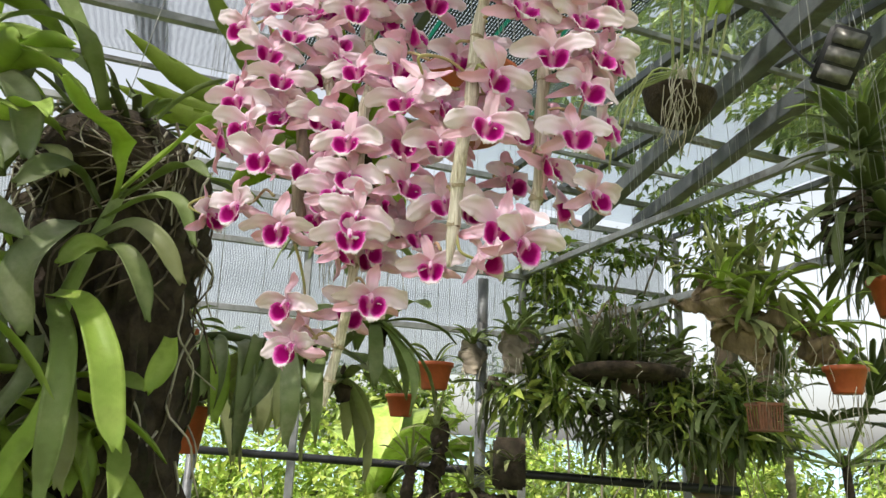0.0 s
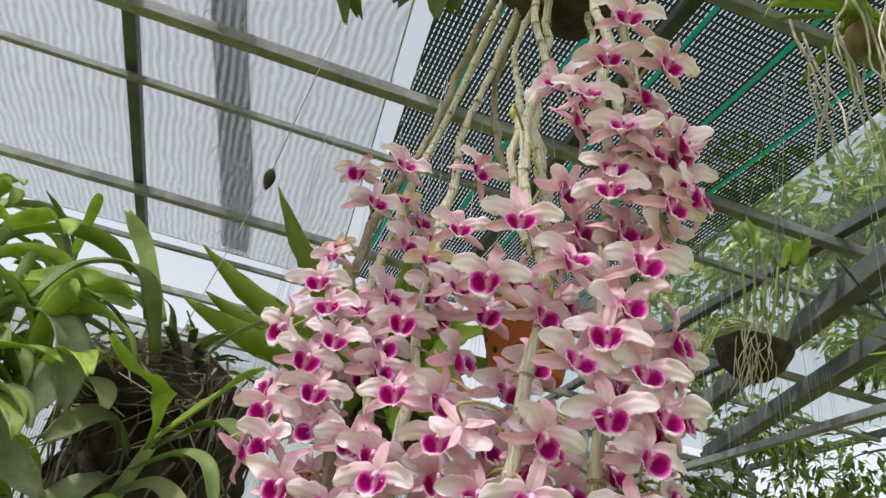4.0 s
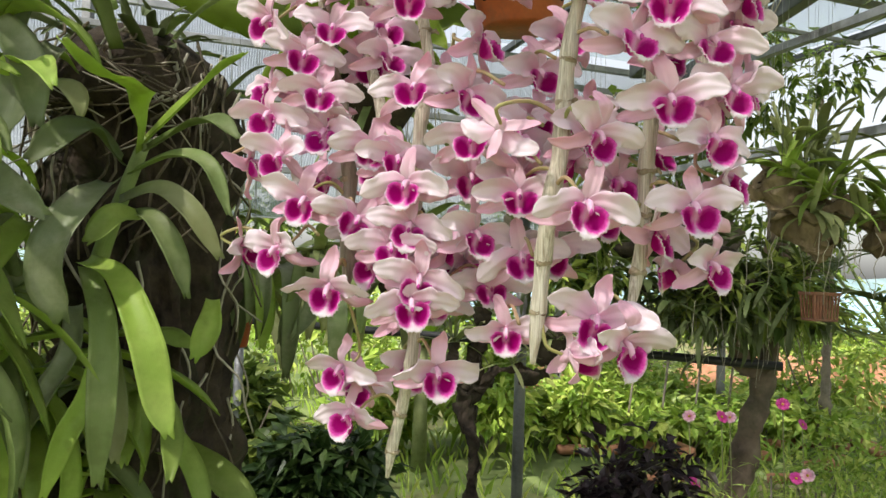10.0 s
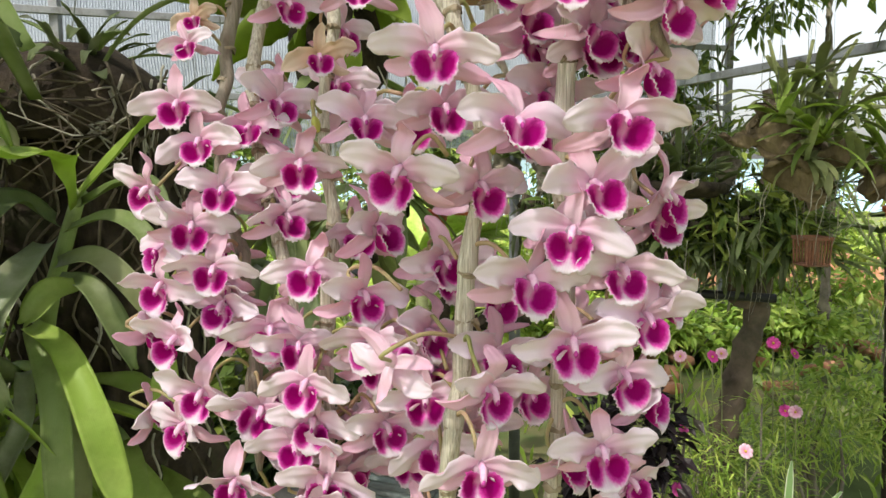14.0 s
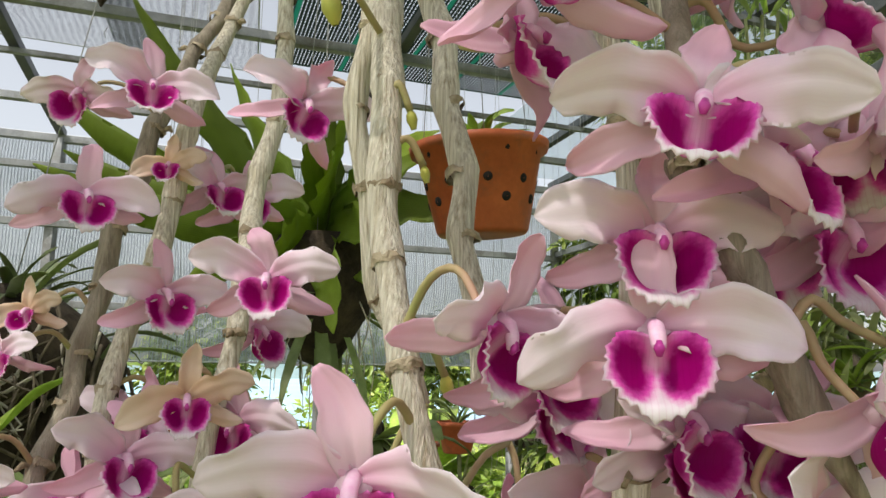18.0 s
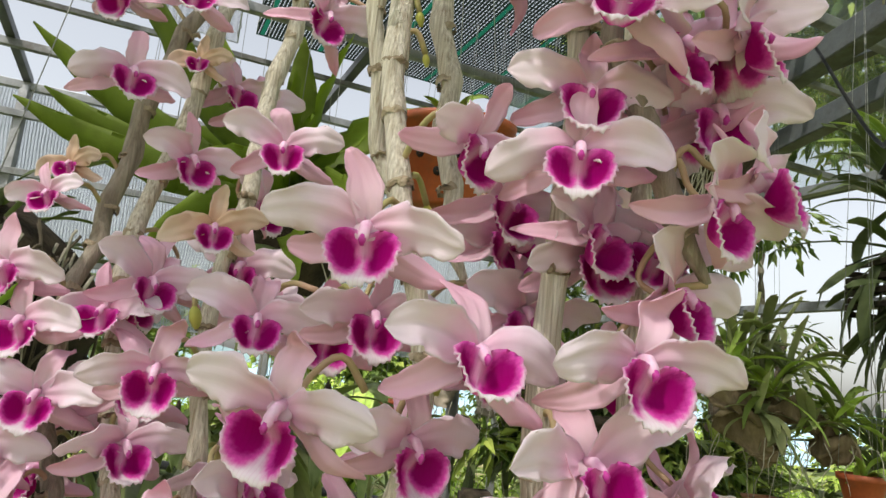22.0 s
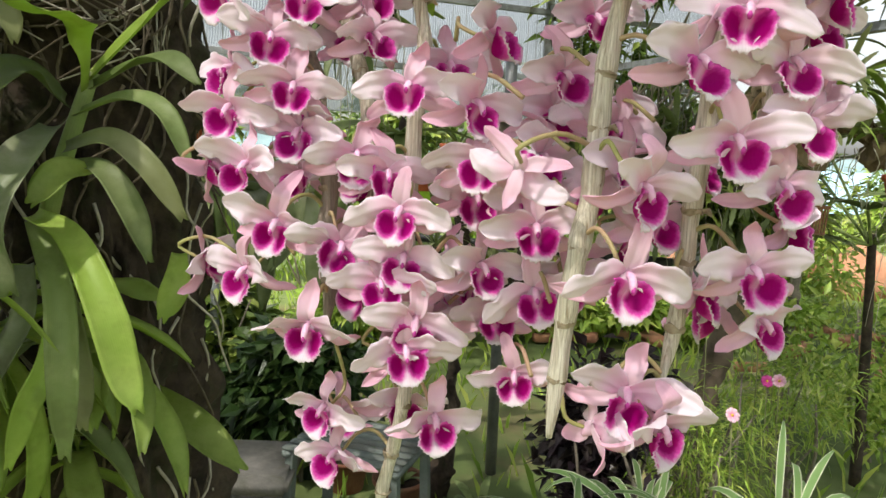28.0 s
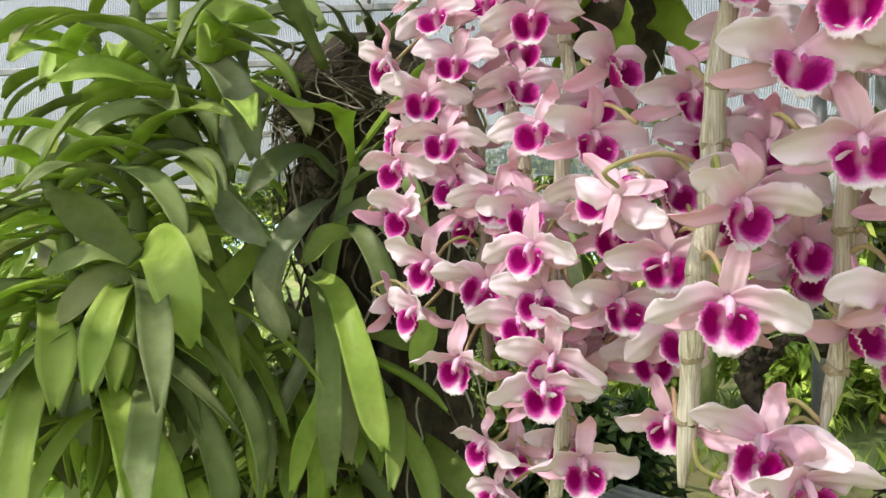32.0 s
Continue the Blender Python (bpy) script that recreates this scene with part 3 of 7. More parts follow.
def sheet(name, label, a, b, c, d):
    me = mesh_of(name, [a, b, c, d, *[tuple(np.asarray(p) + (0, 0, 0.006)) for p in (a, b, c, d)]], [(3, 2, 1, 0), (4, 5, 6, 7), (0, 1, 5, 4), (1, 2, 6, 5), (2, 3, 7, 6), (3, 0, 4, 7)], GLASS, smooth=False)
    return thing(name, label, "roof sheet", kind="structure", data=me)


sheet("roof_sheet", "clear plastic roof sheet with tree shade above", on_roof(1.95, -1.6, ROOF + 0.1), on_roof(4.6, -1.6, ROOF + 0.1), on_roof(4.6, 5.35, ROOF + 0.1), on_roof(1.95, 5.35, ROOF + 0.1))
vs_w, fs_w = [], []
for i in range(31):
    for j in range(9):
        vs_w.append(on_roof(-4.2 + 8.7 * i / 30, 5.42, 1.75 + 1.5 * j / 8) + RV * 0.02 * noise.noise(Vector((i * 0.3, j * 0.4, 0))))
for i in range(30):
    for j in range(8):
        fs_w.append((i * 9 + j, i * 9 + j + 1, (i + 1) * 9 + j + 1, (i + 1) * 9 + j))
back = thing("shade_net", "pale shade net hung along the back of the orchid house", "shade net", "shade nets on the roof")
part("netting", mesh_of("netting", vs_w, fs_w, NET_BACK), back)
part("hem", m_of("hem", tube([vs_w[i * 9] for i in range(31)], 0.006, 5), HEM), back)
part("hem", m_of("hem", tube([vs_w[i * 9 + 8] for i in range(31)], 0.006, 5), HEM), back)
for i in range(1, 30, 3):
    p = np.asarray(vs_w[i * 9 + 8])
    part("tie", m_of("tie", tube([p, p - RV * 0.05 + (0, 0, -0.03), p - RV * 0.09], 0.0025, 5), WIRE), back)


# ---- foliage ----
def clump_leaves(centre, radii, count, leaf, rng, lean=0.3, shell=0.35):
    """Many small folded leaves filling an uneven body."""
    vs, fs, us = [], [], []
    c, r = np.asarray(centre, float), np.asarray(radii, float)
    for _ in range(count):
        d = unit([rng.gauss(0, 1), rng.gauss(0, 1), rng.gauss(0, 1)])
        k = (shell + (1 - shell) * rng.random()) * (0.75 + 0.5 * noise.noise(Vector(d * 1.7 + c)))
        p = c + d * r * k
        ax = unit([d[0] + rng.gauss(0, 0.6), d[1] + rng.gauss(0, 0.6), d[2] * 0.4 + rng.gauss(0, 0.5) - lean])
        sd = unit(np.cross(ax, [rng.gauss(0, 0.4), rng.gauss(0, 0.4), 1.0]))
        nm = np.cross(sd, ax)
        L = leaf[0] * (0.6 + 0.8 * rng.random())
        w = leaf[1] * (0.6 + 0.8 * rng.random())
        o = len(vs)
        vs += [p, p + ax * L * 0.4 + sd * w / 2 + nm * w * 0.18, p + ax * L - nm * L * 0.12, p + ax * L * 0.4 - sd * w / 2 + nm * w * 0.18, p + ax * L * 0.45]
        fs += [(o, o + 1, o + 4), (o + 1, o + 2, o + 4), (o + 2, o + 3, o + 4), (o + 3, o, o + 4)]
        us += [(0.5, 0), (1, .4), (.5, 1), (0, .4), (.5, .45)]
    return vs, fs, us


def shrub(name, label, centre, radii, count, leaf, material, rng, category="shrub", group="", stems=6, kind=""):
    c, r = np.asarray(centre, float), np.asarray(radii, float)
    base = Vector((c[0], c[1], -0.05 - max(0.0, (c[1] - 16) * 0.16)))
    ob = thing(name, label, category, group, Matrix.Translation(base), kind)
    lumps = [clump_leaves(c - base + r * 0.55 * np.array([rng.gauss(0, 0.6), rng.gauss(0, 0.6), rng.gauss(0, 0.5)]), r * (0.45 + 0.35 * rng.random()), count // 7, leaf, rng) for _ in range(7)]
    part("crown", m_of("crown", join(*lumps), material, False), ob)
    for _ in range(stems):
        top = c - base + r * np.array([rng.gauss(0, 0.35), rng.gauss(0, 0.35), rng.random() * 0.6])
        foot = np.array((rng.gauss(0, 0.04), rng.gauss(0, 0.04), -0.02))
        line = smooth_line([foot, (foot + top) / 2 + [rng.gauss(0, 0.05), rng.gauss(0, 0.05), 0], top], 8)
        part("stem", m_of("stem", tube(line, np.linspace(0.012, 0.004, 8), 6), BARK_PALE), ob)
    return ob


W2 = random.Random(64)
vine = thing("climbing_vine", "leafy vine climbing over the net at the back", "vine", at=Matrix.Translation((2.0, 5.9, 0)))
for k in range(5):
    x0 = -0.5 + 0.28 * k
    part("stem", m_of("stem", tube(smooth_line([(x0, 0, -0.05), (x0 + 0.1, 0.02, 1.2), (x0 - 0.1, 0.05, 2.2), (x0 + 0.15, 0.05, 3.0)], 14), 0.010, 6), BARK_PALE), vine)
part("foliage", m_of("foliage", join(*[clump_leaves((W2.uniform(-0.75, 0.95), W2.uniform(-0.1, 0.1), W2.uniform(1.5, 3.0)), (0.30, 0.10, 0.26), 55, (0.15, 0.06), W2, 0.5) for _ in range(26)]), LEAVES, False), vine)
G = random.Random(21)
for i in range(26):
    x = -7 + 15 * (i + G.random()) / 26
    y = 6.5 + 5.5 * G.random()
    h = 0.45 + 0.55 * G.random()
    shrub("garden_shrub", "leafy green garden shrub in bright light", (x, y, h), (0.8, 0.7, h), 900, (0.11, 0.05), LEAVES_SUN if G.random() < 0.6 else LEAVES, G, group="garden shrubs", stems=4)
for i in range(16):
    x = -16 + 34 * (i + G.random()) / 16
    shrub("far_tree", "rounded leafy tree beyond the garden", (x, 17 + 3 * G.random(), 1.5 + 0.9 * G.random() if x < 3 else 0.2), (1.9, 1.6, 1.7), 900, (0.30, 0.16), LEAVES, G, "tree", "trees beyond the garden", 4)


def grass_tufts():
    vs, fs, us = [], [], []
    r = random.Random(5)
    for _ in range(5200):
        x, y = r.uniform(-5.5, 6.5), r.uniform(2.6, 9.5)
        a, L, w = r.random() * 6.28, 0.06 + 0.14 * r.random(), 0.004 + 0.006 * r.random()
        dx, dy = math.cos(a), math.sin(a)
        o = len(vs)
        vs += [(x - dy * w, y + dx * w, -0.02), (x + dy * w, y - dx * w, -0.02), (x + dx * L * 0.2 + dy * w * .8, y + dy * L * 0.2 - dx * w * .8, L * 0.6), (x + dx * L * 0.55, y + dy * L * 0.55, L)]
        fs += [(0 + o, 1 + o, 2 + o), (0 + o, 2 + o, 3 + o)]
        us += [(0.5, 0.5)] * 4
    return vs, fs, us


thing("grass", "short bright green grass between the beds", "grass", kind="stuff", data=m_of("grass", grass_tufts(), LEAVES_SUN, False))

# ---- strap-leaved orchids on the bark pillar ----
def strap_leaf(base, heading, rise, length, width, droop, rng, fold=0.25, n=13, early=0.0):
    """An arching strap leaf. heading: degrees in plan, rise: degrees above level at the base, droop: how far it bends down, early: how much of the bend lies near the base."""
    pts, p = [], np.asarray(base, float).copy()
    h, a, step = radians(heading), radians(rise), length / (n - 1)
    turn, twist, sides = rng.gauss(0, 0.03), rng.gauss(0, 0.7), []
    for i in range(n):
        s = i / (n - 1)
        pts.append(p.copy())
        p = p + step * np.array((math.cos(a) * math.cos(h), math.cos(a) * math.sin(h), math.sin(a)))
        a -= radians(droop) / (n - 1) * ((1 - early) * (0.5 + 1.0 * s) + early * 3.0 * math.exp(-3.0 * s))
        h += turn + rng.gauss(0, 0.02)
        lean = twist * s * s
        sides.append((-math.sin(h) * math.cos(lean), math.cos(h) * math.cos(lean), math.sin(lean)))
    s = np.linspace(0, 1, n)
    half = width / 2 * np.clip(0.62 + 0.55 * s, 0, 1) * np.sqrt(np.clip(1 - ((s - 0.35) / 0.66) ** 4, 0.02, 1))
    half = np.minimum(half, width / 2 * (0.30 + 3.0 * (1 - s))) * (1 + 0.05 * np.sin(9 * s + rng.random() * 6))
    v, f, u = blade(pts, sides, half, -fold, 0.0016, 7, 0.09, 1.6, rng.random() * 6)
    end = unit(np.asarray(pts[-1]) - np.asarray(pts[-2])) * width * 0.22
    for j in range(7):
        k = (0.9, 1.0, 0.3, -0.2, 0.2, 0.55, 0.3)[j] * rng.uniform(0.6, 1.2)
        for o in ((n - 1) * 7 + j, n * 7 + (n - 1) * 7 + j):
            v[o] = v[o] + end * k
    return v, f, u


def strap_orchid(base, lean, height, leaves, size, rng, fan, mats, droop=(60, 120), rise=(20, 55), early=0.0, label="strap-leaved orchid with thick arching green leaves tied to the bark"):
    """One stem with two ranks of leaves. fan: plan heading of one rank; the other stands opposite."""
    b = Vector(base)
    ob = thing("strap_leaf_orchid", label, "orchid plant", "strap-leaved orchids on the pillar", Matrix.Translation(b))
    line = smooth_line([(0, 0, 0), (lean[0] * 0.5, lean[1] * 0.5, height * 0.55), (lean[0], lean[1], height)], 10)
    part("stem", m_of("stem", tube(line, np.linspace(0.013, 0.010, 10), 8), VANDA), ob)
    for i in range(leaves):
        f = i / max(1, leaves - 1)
        p = line[min(9, int(f * 9.99))]
        hd = fan + (62 if i % 2 else -62) + rng.gauss(0, 40)
        top = f > 0.8
        me = m_of("leaf", strap_leaf(p, hd, rng.uniform(*rise) + 12 * f, size * rng.uniform(0.8, 1.25) * (0.66 if top else 1), 0.042 * rng.uniform(0.75, 1.2), rng.uniform(*droop) * (0.85 if top else 1), rng, rng.uniform(0.3, 0.6), 13, early), mats[1] if top or rng.random() < 0.42 else VANDA_PALE if rng.random() < 0.15 else mats[0])
        part("leaf", me, ob)
    return ob


V = random.Random(33)
pillar = thing("bark_pillar", "dark rough tree-trunk pillar wrapped with orchid roots", "tree trunk", at=Matrix.Translation((-0.56, 1.34, 0)))
tv, tf, tu = [], [], []
for j in range(181):
    z = 1.77 * j / 180
    for k in range(96):
        th = 2 * math.pi * k / 96
        r = 0.145 + 0.045 * noise.noise(Vector((math.cos(th) * 1.5, math.sin(th) * 1.5, z * 2.5))) + 0.032 * noise.noise(Vector((math.cos(th) * 6, math.sin(th) * 6, z * 9))) + 0.05 * math.exp(-z * 4) + 0.036 * noise.noise(Vector((math.cos(th) * 15, math.sin(th) * 15, z * 14))) + 0.022 * noise.noise(Vector((math.cos(th) * 34, math.sin(th) * 34, z * 22)))
        r *= 1.0 if j < 172 else math.sqrt(max(0.0002, 1 - ((j - 171) / 9.0) ** 2))
        tv.append((r * math.cos(th) + 0.03 * math.sin(z * 2), r * math.sin(th), z + 0.03 * noise.noise(Vector((math.cos(th) * 2, math.sin(th) * 2, 7)))))
        tu.append((k / 96, j / 180))
for j in range(180):
    for k in range(96):
        tf.append((j * 96 + k, j * 96 + (k + 1) % 96, (j + 1) * 96 + (k + 1) % 96, (j + 1) * 96 + k))
part("trunk", mesh_of("trunk", tv, tf, BARK, tu), pillar)
for i in range(80):
    th, z0 = V.uniform(-3.6, 0.6), V.uniform(0.7, 1.78)
    pts = []
    for k in range(7):
        rr = 0.175 + 0.012 * math.sin(k + i) + (0.05 * V.random() if k > 3 else 0)
        pts.append((rr * math.cos(th), rr * math.sin(th), z0 - 0.05 * k))
        th += V.gauss(0, 0.16)
    part("root", m_of("root", tube(smooth_line(pts, 18), np.linspace(0.003, 0.0018, 18), 5), ROOT if i % 3 == 0 else ROOT_OLD), pillar)

STEMS = [
    ((-0.639, 0.972, 1.566), 0.12, 12, 0.26, 1, 0),
    ((-0.706, 0.872, 1.445), 0.1, 10, 0.27, 0, 0),
    ((-0.673, 0.842, 1.297), 0.08, 8, 0.27, 0, 1),
    ((-0.698, 0.822, 1.189), 0.06, 7, 0.26, 0, 1),
    ((-0.784, 0.824, 1.408), 0.12, 9, 0.27, 0, 0),
    ((-0.801, 0.803, 1.265), 0.1, 9, 0.27, 0, 1),
    ((-0.677, 0.907, 1.346), 0.08, 8, 0.25, 1, 1),
    ((-0.75, 0.822, 1.33), 0.08, 8, 0.25, 0, 1),
    ((-0.672, 0.862, 1.219), 0.08, 7, 0.24, 0, 1),
    ((-0.53, 1.13, 1.2), 0.06, 7, 0.22, 0, 1),
    ((-0.46, 1.15, 1.12), 0.06, 7, 0.22, 0, 1),
    ((-0.6, 1.1, 1.08), 0.06, 7, 0.24, 0, 1),
    ((-0.66, 1.02, 1), 0.06, 7, 0.24, 0, 1),
    ((-0.5, 1.12, 0.98), 0.06, 6, 0.22, 1, 1),
    ((-0.74, 0.96, 1.62), 0.1, 8, 0.22, 0, 0),
    ((-0.8, 0.98, 1.74), 0.1, 9, 0.22, 1, 0),
    ((-0.78, 1, 1.5), 0.1, 10, 0.24, 0, 0),
    ((-0.86, 1.05, 1.38), 0.1, 10, 0.26, 1, 0),
    ((-0.92, 1.1, 1.62), 0.1, 10, 0.24, 0, 0),
    ((-0.95, 1.05, 1.25), 0.1, 9, 0.27, 0, 1),
    ((-0.84, 0.98, 1.18), 0.1, 9, 0.27, 0, 1),
    ((-1.05, 1.15, 1.45), 0.1, 10, 0.26, 0, 0),
    ((-1.1, 1.2, 1.75), 0.1, 10, 0.24, 1, 0),
    ((-0.72, 1.06, 1.36), 0.08, 9, 0.22, 0, 1),
    ((-0.66, 1.05, 1.24), 0.08, 9, 0.24, 0, 1),
    ((-0.58, 1.05, 1.16), 0.06, 8, 0.24, 1, 1),
    ((-0.92, 1, 1.05), 0.08, 9, 0.26, 0, 1),
    ((-0.78, 1, 1.02), 0.08, 9, 0.26, 0, 1),
    ((-1, 1.2, 1.95), 0.08, 9, 0.2, 0, 0),
    ((-0.68, 1.12, 1.6), 0.08, 8, 0.18, 0, 0),
]

for base, h, n, size, young, hang in STEMS:
    size *= 1.15 if hang else 1.0
    strap_orchid(base, (V.gauss(0, 0.015), -0.03, 0), h, n, size, V, 270, (VANDA_LIGHT, VANDA_LIGHT) if young else (VANDA, VANDA_LIGHT), (50, 115) if hang else (75, 130), (-25, 35) if hang else (12, 45), 0.75 if hang else 0.15)
LEAVES_UPPER = (
    ('L', 0.03, ((-0.436, 1.02, 1.554), (-0.372, 1, 1.612), (-0.326, 0.98, 1.649), (-0.285, 0.96, 1.67))),
    ('V', 0.028, ((-0.433, 1.02, 1.543), (-0.368, 0.98, 1.569), (-0.314, 0.93, 1.569), (-0.275, 0.9, 1.544))),
    ('L', 0.046, ((-0.44, 1.02, 1.545), (-0.415, 0.96, 1.593), (-0.425, 0.9, 1.61), (-0.433, 0.84, 1.605), (-0.44, 0.78, 1.622))),
    ('V', 0.026, ((-0.454, 1.02, 1.509), (-0.378, 0.97, 1.528), (-0.319, 0.93, 1.511), (-0.288, 0.92, 1.448))),
    ('P', 0.03, ((-0.46, 1, 1.465), (-0.389, 0.95, 1.481), (-0.334, 0.92, 1.449), (-0.296, 0.92, 1.391))),
    ('V', 0.034, ((-0.462, 1, 1.446), (-0.399, 0.95, 1.443), (-0.359, 0.93, 1.398), (-0.34, 0.93, 1.339))),
    ('D', 0.04, ((-0.458, 1, 1.521), (-0.472, 0.94, 1.552), (-0.481, 0.88, 1.536), (-0.506, 0.85, 1.499))),
)
LEAVES_LOWER = (
    ('L', 0.042, ((-0.502, 1, 1.381), (-0.435, 0.95, 1.359), (-0.378, 0.9, 1.282), (-0.359, 0.9, 1.207), (-0.345, 0.9, 1.166))),
    ('G', 0.056, ((-0.472, 1, 1.492), (-0.469, 0.93, 1.465), (-0.482, 0.88, 1.409), (-0.485, 0.87, 1.357), (-0.472, 0.88, 1.308))),
    ('L', 0.036, ((-0.413, 0.95, 1.443), (-0.432, 0.92, 1.437), (-0.456, 0.9, 1.405))),
    ('V', 0.04, ((-0.499, 1, 1.373), (-0.452, 0.95, 1.299), (-0.44, 0.93, 1.213), (-0.441, 0.93, 1.095))),
    ('G', 0.042, ((-0.512, 1, 1.318), (-0.499, 0.97, 1.255), (-0.516, 0.95, 1.207), (-0.536, 0.95, 1.164))),
    ('L', 0.03, ((-0.478, 1, 1.269), (-0.478, 0.97, 1.198), (-0.497, 0.95, 1.143), (-0.519, 0.95, 1.071))),
    ('P', 0.034, ((-0.471, 1.02, 1.279), (-0.453, 1, 1.203), (-0.441, 0.98, 1.111))),
)
LEAVES_SIDE = (
    ('L', 0.06, ((-0.5, 1.25, 1.08), (-0.419, 1.2, 1.067), (-0.34, 1.15, 1.037), (-0.271, 1.12, 0.991))),
    ('L', 0.036, ((-0.338, 1.05, 1.33), (-0.337, 1.03, 1.29), (-0.353, 1.02, 1.247))),
    ('G', 0.042, ((-0.656, 0.95, 1.548), (-0.554, 0.88, 1.474), (-0.494, 0.87, 1.434))),
    ('L', 0.046, ((-0.56, 0.95, 1.431), (-0.571, 0.9, 1.383), (-0.597, 0.88, 1.346))),
    ('G', 0.034, ((-0.608, 0.95, 1.386), (-0.565, 0.92, 1.326), (-0.601, 0.9, 1.277))),
    ('L', 0.042, ((-0.591, 0.95, 1.289), (-0.594, 0.92, 1.214), (-0.614, 0.9, 1.119))),
    ('V', 0.048, ((-0.702, 0.9, 1.34), (-0.641, 0.86, 1.271), (-0.622, 0.85, 1.181))),
    ('G', 0.046, ((-0.644, 0.92, 1.291), (-0.644, 0.9, 1.216), (-0.68, 0.9, 1.121))),
)
LEAVES_FAR_LEFT = (
    ('V', 0.05, ((-0.622, 0.78, 1.419), (-0.653, 0.75, 1.463), (-0.671, 0.7, 1.504))),
    ('L', 0.062, ((-0.622, 0.78, 1.416), (-0.549, 0.74, 1.434), (-0.49, 0.7, 1.395), (-0.471, 0.7, 1.334))),
    ('V', 0.042, ((-0.645, 0.8, 1.414), (-0.673, 0.76, 1.423), (-0.706, 0.72, 1.402))),
    ('P', 0.046, ((-0.645, 0.8, 1.404), (-0.675, 0.76, 1.385), (-0.715, 0.74, 1.339))),
    ('V', 0.046, ((-0.65, 0.8, 1.389), (-0.664, 0.76, 1.331), (-0.684, 0.76, 1.251))),
    ('G', 0.046, ((-0.727, 0.8, 1.337), (-0.736, 0.78, 1.253), (-0.721, 0.78, 1.175))),
    ('V', 0.046, ((-0.721, 0.84, 1.332), (-0.678, 0.82, 1.248), (-0.672, 0.82, 1.159))),
    ('G', 0.044, ((-0.659, 0.84, 1.289), (-0.644, 0.82, 1.206), (-0.615, 0.82, 1.128))),
)
LEAVES_TOP = (
    ('L', 0.046, ((-0.702, 0.95, 1.655), (-0.748, 0.88, 1.68), (-0.8, 0.82, 1.663))),
    ('V', 0.052, ((-0.656, 0.95, 1.552), (-0.684, 0.9, 1.614), (-0.74, 0.85, 1.602), (-0.805, 0.82, 1.538))),
    ('G', 0.046, ((-0.695, 0.95, 1.711), (-0.591, 0.9, 1.681), (-0.534, 0.88, 1.627), (-0.515, 0.88, 1.546))),
    ('L', 0.04, ((-0.697, 0.96, 1.762), (-0.593, 0.93, 1.761), (-0.487, 0.9, 1.714))),
    ('G', 0.056, ((-0.53, 0.95, 1.665), (-0.555, 0.92, 1.61), (-0.565, 0.9, 1.54))),
    ('D', 0.05, ((-0.637, 0.92, 1.561), (-0.686, 0.88, 1.559), (-0.772, 0.85, 1.505))),
    ('V', 0.044, ((-0.701, 0.95, 1.687), (-0.727, 0.9, 1.733), (-0.783, 0.86, 1.75))),
    ('V', 0.042, ((-0.47, 1, 1.681), (-0.485, 0.95, 1.755), (-0.522, 0.9, 1.779), (-0.563, 0.85, 1.744), (-0.568, 0.8, 1.67))),
    ('D', 0.038, ((-0.51, 1.05, 1.762), (-0.552, 1.02, 1.779), (-0.582, 0.98, 1.743), (-0.579, 0.95, 1.676))),
    ('V', 0.034, ((-0.503, 1.05, 1.753), (-0.576, 1.05, 1.882), (-0.618, 1.02, 1.94))),
)
LEAF_SKINS = {"L": VANDA_LIGHT, "V": VANDA, "G": VANDA_GREY, "P": VANDA_PALE, "D": VANDA_DEEP}


def leaf_along(pts, width, rng):
    """A folded strap leaf that follows a line of three to five points; its face turns up and towards the open side."""
    n = 20
    path = smooth_line(pts, n)
    tang = unit(np.gradient(path, axis=0))
    face = np.array((0.15 + rng.gauss(0, 0.2), -1.0, 0.75 + rng.gauss(0, 0.25)))
    lean = rng.gauss(0, 0.35)
    side = []
    for i in range(n):
        a = unit(np.cross(tang[i], face))
        b = np.cross(a, tang[i])
        w = lean * (i / (n - 1)) ** 1.5
        side.append(a * math.cos(w) + b * math.sin(w))
    s = np.linspace(0, 1, n)
    half = width / 2 * np.clip(0.58 + 0.75 * s, 0, 1) * np.clip(1 - ((s - 0.42) / 0.60).clip(0) ** 4.5, 0.34, 1)
    half = half * (1 + 0.05 * np.sin(7 * s + rng.random() * 6))
    v, f, u = blade(path, side, half, rng.uniform(0.30, 0.55), 0.0018, 9, 0.12, 1.3, rng.random() * 6)
    end = tang[-1] * width * 0.16
    for j in range(9):
        k = (0.9, 1.0, 0.7, 0.2, -0.3, 0.1, 0.5, 0.6, 0.3)[j] * rng.uniform(0.6, 1.2)
        for o in ((n - 1) * 9 + j, n * 9 + (n - 1) * 9 + j):
            v[o] = v[o] + end * k
    return v, f, u


def strap_plant(label, stem, rows, rng):
    """One orchid: a stem and its two ranks of long leaves."""
    b = Vector(stem[0])
    ob = thing("strap_leaf_orchid", label, "orchid plant", "strap-leaved orchids on the pillar", Matrix.Translation(b))
    part("stem", m_of("stem", tube(smooth_line([np.array(p) - b for p in stem], 16), np.linspace(0.014, 0.009, 16), 10), VANDA), ob)
    for skin, width, pts in rows:
        part("leaf", m_of("leaf", leaf_along([np.array(p) - b for p in pts], width, rng), LEAF_SKINS[skin]), ob)
    return ob


